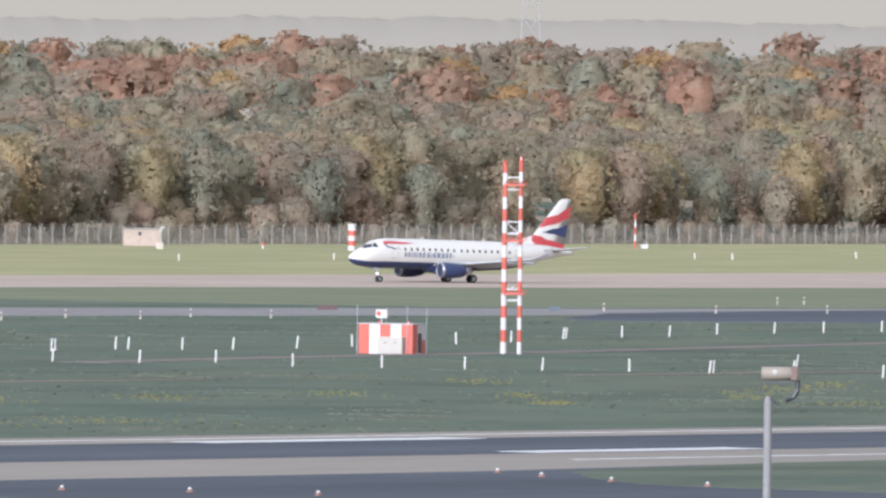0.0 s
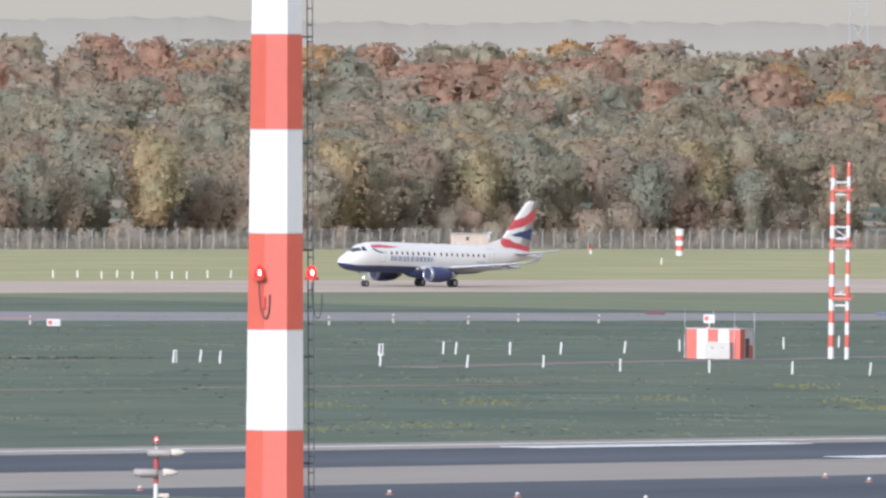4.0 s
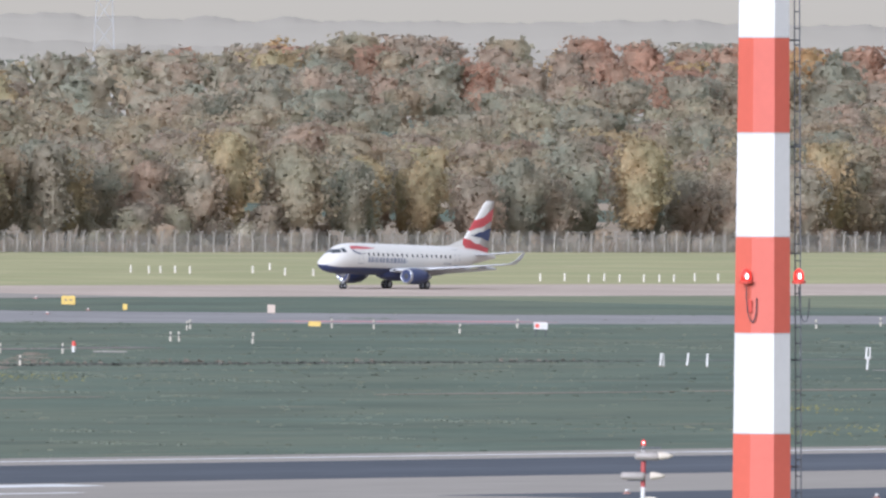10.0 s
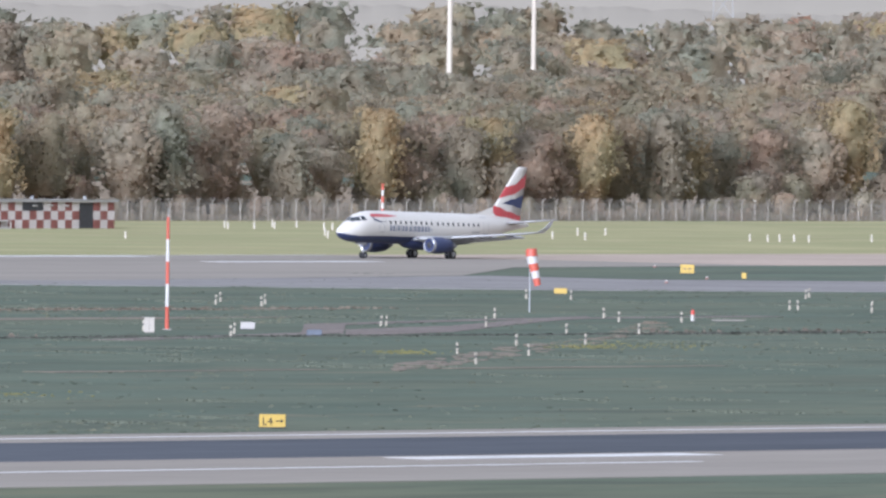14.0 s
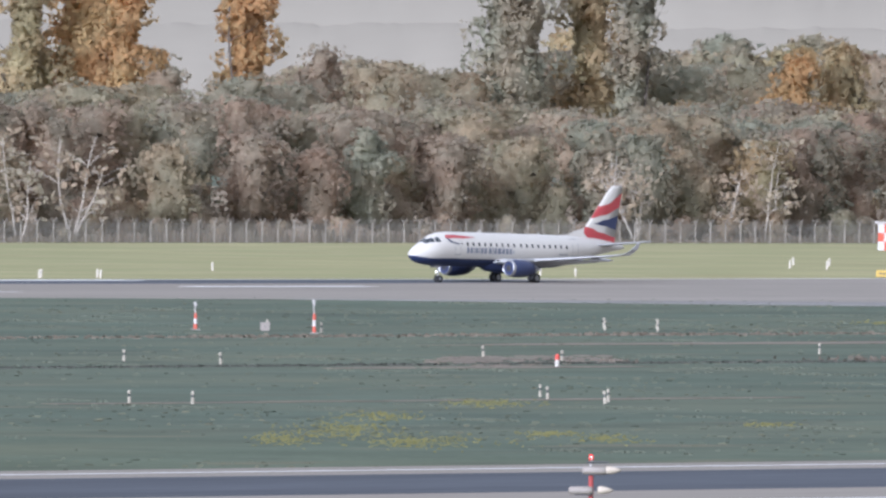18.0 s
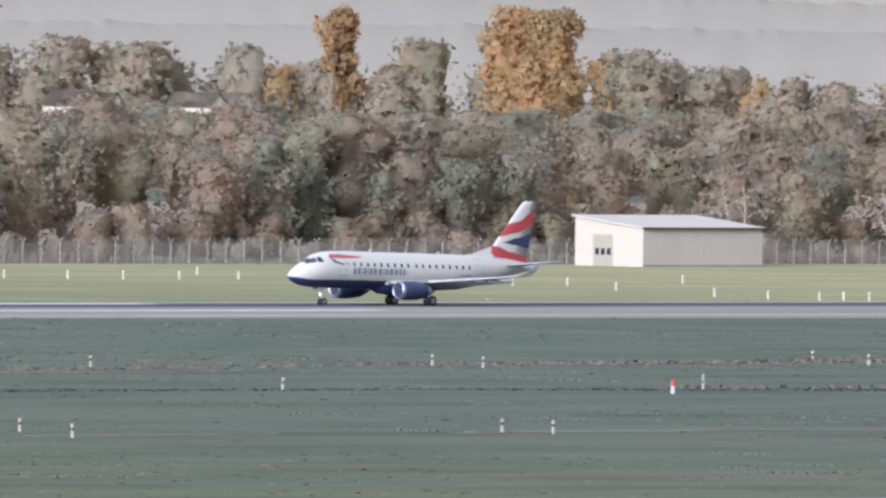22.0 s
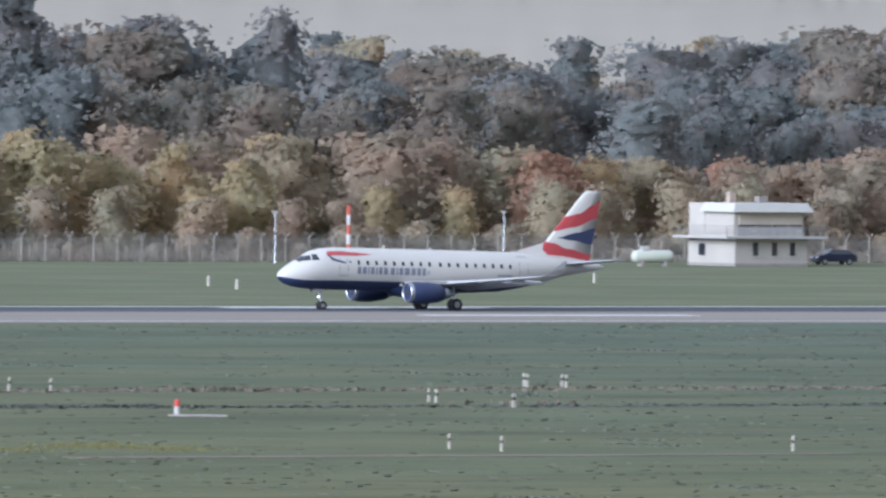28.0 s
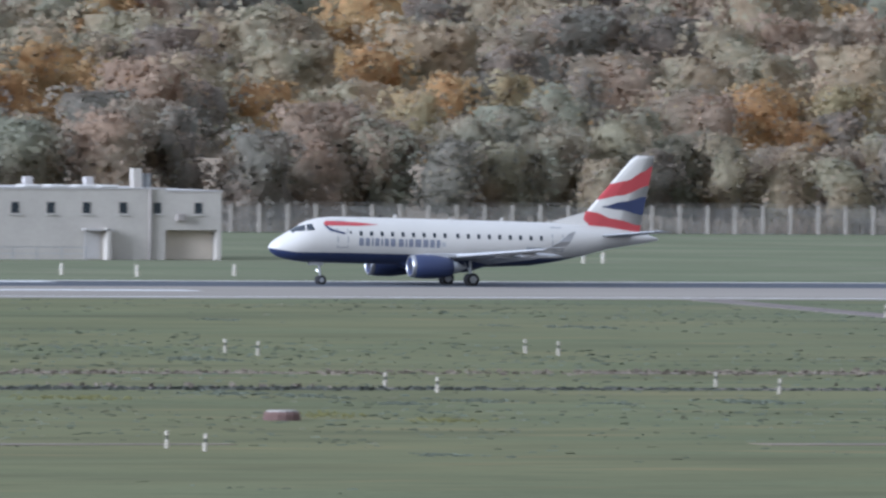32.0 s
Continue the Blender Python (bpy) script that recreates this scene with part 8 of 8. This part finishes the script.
def build_trees():
    K = tree_kind
    east = [K(101, 13, 4.6, OLIVE, label="olive-leaved broad tree at the wood's edge"), K(102, 14, 4.2, GOLD, label="yellowing tree at the wood's edge"), K(103, 12, 4.8, BROWN, label="brown-leaved tree at the wood's edge"),
            K(104, 13.5, 4.4, GREEN, label="dull green tree at the wood's edge"), K(105, 11, 4.4, HAZE_PALE, label="pale-leaved tree at the wood's edge"), K(106, 6, 3.6, BROWN, "bush", 1200, 0.2, label="low brown bush at the wood's edge")]
    plant(east, row(1496, 2130, 1411, 8.2, 1), 21)
    mid = [K(111, 12, 4.2, BROWN, label="brown-leaved slender tree behind the fence"), K(112, 12.5, 4.0, GREEN, label="dull green tree behind the fence"), K(113, 11, 4.2, OLIVE, label="olive tree behind the fence"),
           K(114, 5, 3.2, HAZE_PALE, "bush", 1200, 0.2, label="low pale bush behind the fence"), K(115, 6, 3.4, BROWN, "bush", 1200, 0.2, label="low brown bush behind the fence")]
    plant(mid, row(1135, 1492, 1411, 7.6, 2), 22)
    thicket = [K(121, 7.5, 3.8, BROWN, "bush", 1500, 0.2, label="brown thicket bush behind the fence"), K(122, 8, 3.8, OLIVE, "bush", 1500, 0.2, label="olive thicket bush behind the fence"), K(123, 7.5, 3.6, HAZE_PALE, "bush", 1500, 0.2, label="pale brown thicket bush behind the fence"),
               K(124, 8.5, 3.6, GOLD, "bush", 1500, 0.2, label="yellow-leaved thicket bush behind the fence"), K(125, 6.5, 3.8, BROWN, "bush", 1500, 0.2, label="dense brown thicket bush behind the fence")]
    plant(thicket, row(730, 1130, 1408, 6.4, 3), 23, 0.8, 1.08)
    west = [K(131, 10, 4.2, BROWN, label="brown tree behind the fence"), K(132, 9.5, 4.2, GREEN, label="dull green tree behind the fence"), K(133, 10.5, 4.2, OLIVE, label="olive tree behind the fence"), K(134, 7, 3.8, BROWN, "bush", 1200, 0.2, label="low brown bush behind the fence")]
    plant(west, row(452, 728, 1411, 6.6, 4), 24)

    # tall poplars that stand out above the woods
    def poplar(seed, b, d, h, r, leaves, quads, label):
        x, y = d * math.sin(radians(b)), d * math.cos(radians(b))
        ob = K(seed, h, r, leaves, "column", int(quads * 3.4), 0.44, 0.1, 10, label=label, thick=0.014)
        del ob["group"]
        ob.matrix_basis = pose(x, y, rise(x, y), 0, 0, seed * 37 % 360)

    gold, green, pale = "tall golden autumn poplar above the woods", "tall grey-green poplar above the woods", "tall pale-leaved poplar above the woods"
    for i, (b, d, h, r, leaves, q, lab) in enumerate((
            (46.03, 2350, 37, 6.5, GREEN, 1500, green), (46.25, 2360, 39, 5.5, GOLD, 1300, gold), (46.43, 2340, 36, 5.0, GREEN, 1100, green), (46.95, 2300, 23, 4.5, ORANGE, 900, gold), (47.12, 2310, 24, 4.5, GOLD, 900, gold), (47.32, 2300, 23, 4.5, HAZE_PALE, 900, pale),
            (47.52, 2300, 25, 5, ORANGE, 900, gold), (47.72, 2310, 24, 4.6, HAZE_PALE, 900, pale), (43.72, 2350, 33, 6, GREEN, 1300, green), (43.92, 2360, 36, 7, GREEN, 1600, green), (44.40, 2350, 36, 6, GOLD, 1400, gold), (44.60, 2360, 38, 7, ORANGE, 1600, gold),
            (44.72, 2340, 35, 5, ORANGE, 1100, gold), (45.12, 2350, 33, 5.2, ORANGE, 1300, gold), (43.42, 2800, 30, 6, HAZE_PALE, 900, pale), (41.23, 2350, 30.5, 3.6, ORANGE, 1200, gold), (41.82, 2360, 30.5, 5.6, ORANGE, 1500, gold), (41.95, 2350, 29, 5.2, ORANGE, 1400, gold),
            (39.20, 2250, 35, 6.5, OLIVE, 1500, green), (39.38, 2260, 33, 6, GOLD, 1300, gold), (39.66, 2250, 35, 6, OLIVE, 1500, green), (39.93, 2240, 34, 6.5, OLIVE, 1500, green), (37.80, 2100, 28.5, 5.2, GREEN, 1500, green), (37.98, 2110, 27, 5.0, OLIVE, 1300, green),
            (35.68, 2100, 33, 5.6, SLATE, 1200, green), (35.86, 2110, 31, 5.2, GREEN, 1100, green), (38.45, 2050, 21, 6, SLATE, 1200, green), (29.35, 1760, 27, 5.5, SLATE, 1300, green), (36.55, 1960, 19, 5, SLATE, 1100, green), (36.75, 1960, 18, 5, SLATE, 1100, green))):
        poplar(200 + i, b, d, h, r, leaves, q, lab)

    # birches, nearly bare
    def birch(seed, height):
        rng = random.Random(seed)
        ob = thing("birch", "white-barked birch, almost bare of leaves", "tree", group="birches by the fence")
        twigs = []

        def shoot(g, p, d, length, r, steps, droop):
            pts, rad = [p], [r]
            for i in range(steps):
                d = (d + Vector((rng.uniform(-0.16, 0.16), rng.uniform(-0.16, 0.16), droop))).normalized()
                p = p + d * length / steps
                pts.append(p), rad.append(r * (1 - 0.8 * (i + 1) / steps))
            t = tube(pts, rad, 5)
            g.add(t.v, t.f)
            return pts, rad

        for k in range(rng.randint(2, 4)):
            a = rng.uniform(0, 6.28)
            lean = rng.uniform(0.12, 0.4)
            stem, twig = Geo(), Geo()
            pts, rad = shoot(stem, Vector((0.2 * math.cos(a), 0.2 * math.sin(a), -0.1)), Vector((lean * math.cos(a), lean * math.sin(a), 1)).normalized(), height * rng.uniform(0.65, 1.0), height * rng.uniform(0.010, 0.014), 7, 0.03)
            for m in range(8):
                i = rng.randint(2, 6)
                b = rng.uniform(0, 6.28)
                side, srad = shoot(twig, pts[i], Vector((math.cos(b), math.sin(b), rng.uniform(0.5, 1.2))).normalized(), height * rng.uniform(0.12, 0.28), rad[i] * 0.5, 4, -0.04)
                for n in range(2):
                    c = b + rng.uniform(-1.1, 1.1)
                    fine, _ = shoot(twig, side[rng.randint(1, 4)], Vector((math.cos(c), math.sin(c), rng.uniform(-0.2, 0.8))).normalized(), height * rng.uniform(0.06, 0.13), 0.028, 2, -0.15)
                    twigs.append(fine[-1])
            trunk = part("trunk", stem, BIRCH_BARK, ob, "white birch stem", True)
            tagged(part("branchwork", twig, BIRCH_BARK, trunk), kind="stuff")
        nr = np.random.RandomState(seed)
        pts = np.array([tuple(t) for t in twigs])[nr.choice(len(twigs), 260)] + nr.normal(size=(260, 3)) * 0.35
        u, w = nr.normal(size=(260, 3)) * 0.16, nr.normal(size=(260, 3)) * 0.16
        part("crown", quads_mesh("crown", np.stack([pts - u, pts - w, pts + u, pts + w], 1), [LEAVES[HAZE_PALE]]), [], ob, "a few pale leaves")
        return ob

    kinds = [birch(301, 11.5), birch(302, 10.5), birch(303, 10), birch(304, 11), birch(305, 9)]
    spots = []
    for b in (46.33, 46.43, 46.72, 46.86, 43.73, 43.89, 44.21, 44.37, 43.12, 43.19, 43.29, 44.55):
        y = 1403.2
        spots.append((y * math.tan(radians(b)), y))
    plant(kinds, spots, 31, 1.1, 1.35)
    spots = [(1403.2 * math.tan(radians(b)), 1403.2) for b in (39.18, 39.34, 39.46, 42.57)]
    for i, p in enumerate(spots):
        ob = copy_thing(kinds[(i + 2) % 5], Matrix())
        ob.matrix_basis = pose(*p, 0, 0, 0, 50 * i) @ Matrix.Diagonal((0.92, 0.92, 0.92, 1))


build_trees()


# ---- what moves ----
def motions():
    walk(airliner, [
        (0, pose(1549.06, 1124.18, 0, 0, 0, 159.00)), (1, pose(1536.58, 1127.21, 0, 0, 0, 161.50)), (2, pose(1522.53, 1128.92, 0, 0, 0, 164.00)),
        (6, pose(1480.01, 1143.78, 0, 0, 0, 176.00)), (7, pose(1469.38, 1146.64, 0, 0, 0, 178.00)), (9, pose(1444.69, 1150.30, 0, 0, 0, 180.00)),
        (10.5, pose(1419.09, 1151.38, 0, 0, 0, 180.00)), (12, pose(1387.73, 1153.07, 0, 0, 0, 180.00)), (13, pose(1362.95, 1153.77, 0, 0, 0, 180.00)),
        (16, pose(1271.64, 1155.21, 0, 0, 0, 180.00)), (17, pose(1236.62, 1156.07, 0, 0, 0, 180.00)), (18, pose(1199.13, 1156.91, 0, 0, 0, 180.00)),
        (19, pose(1159.05, 1157.72, 0, 0, 0, 180.00)), (20, pose(1116.58, 1158.51, 0, 0, 0, 180.00)), (21, pose(1071.92, 1159.27, 0, 0, 0, 180.00)),
        (22, pose(1025.60, 1160.00, 0, 0, 0, 180.00)), (23, pose(975.79, 1160.00, 0, 0, 0, 180.00)), (24, pose(923.34, 1160.00, 0, 0, 0, 180.00)),
        (25, pose(869.38, 1160.00, 0, 0, 0, 180.00)), (25.5, pose(841.99, 1160.00, 0, 0, 0, 180.00)), (27.5, pose(722.61, 1160.00, 0, 0, 0, 180.00)),
        (28, pose(691.63, 1160.00, 0, 0, 0, 180.00)), (29, pose(629.60, 1160.00, 0, 0, 0, 180.00)), (29.5, pose(598.46, 1160.00, 0, 0, 0, 180.00)),
        (30, pose(565.75, 1160.00, 0, 0, 0, 180.00)), (30.5, pose(533.62, 1160.00, 0, 0, 0, 180.00)), (31, pose(499.91, 1160.00, 0, 0, 0, 180.00)),
        (31.5, pose(466.78, 1160.00, 0, 0, 0, 180.00)), (32, pose(432.03, 1160.00, 0, 0, 0, 180.00)),
    ])

motions()
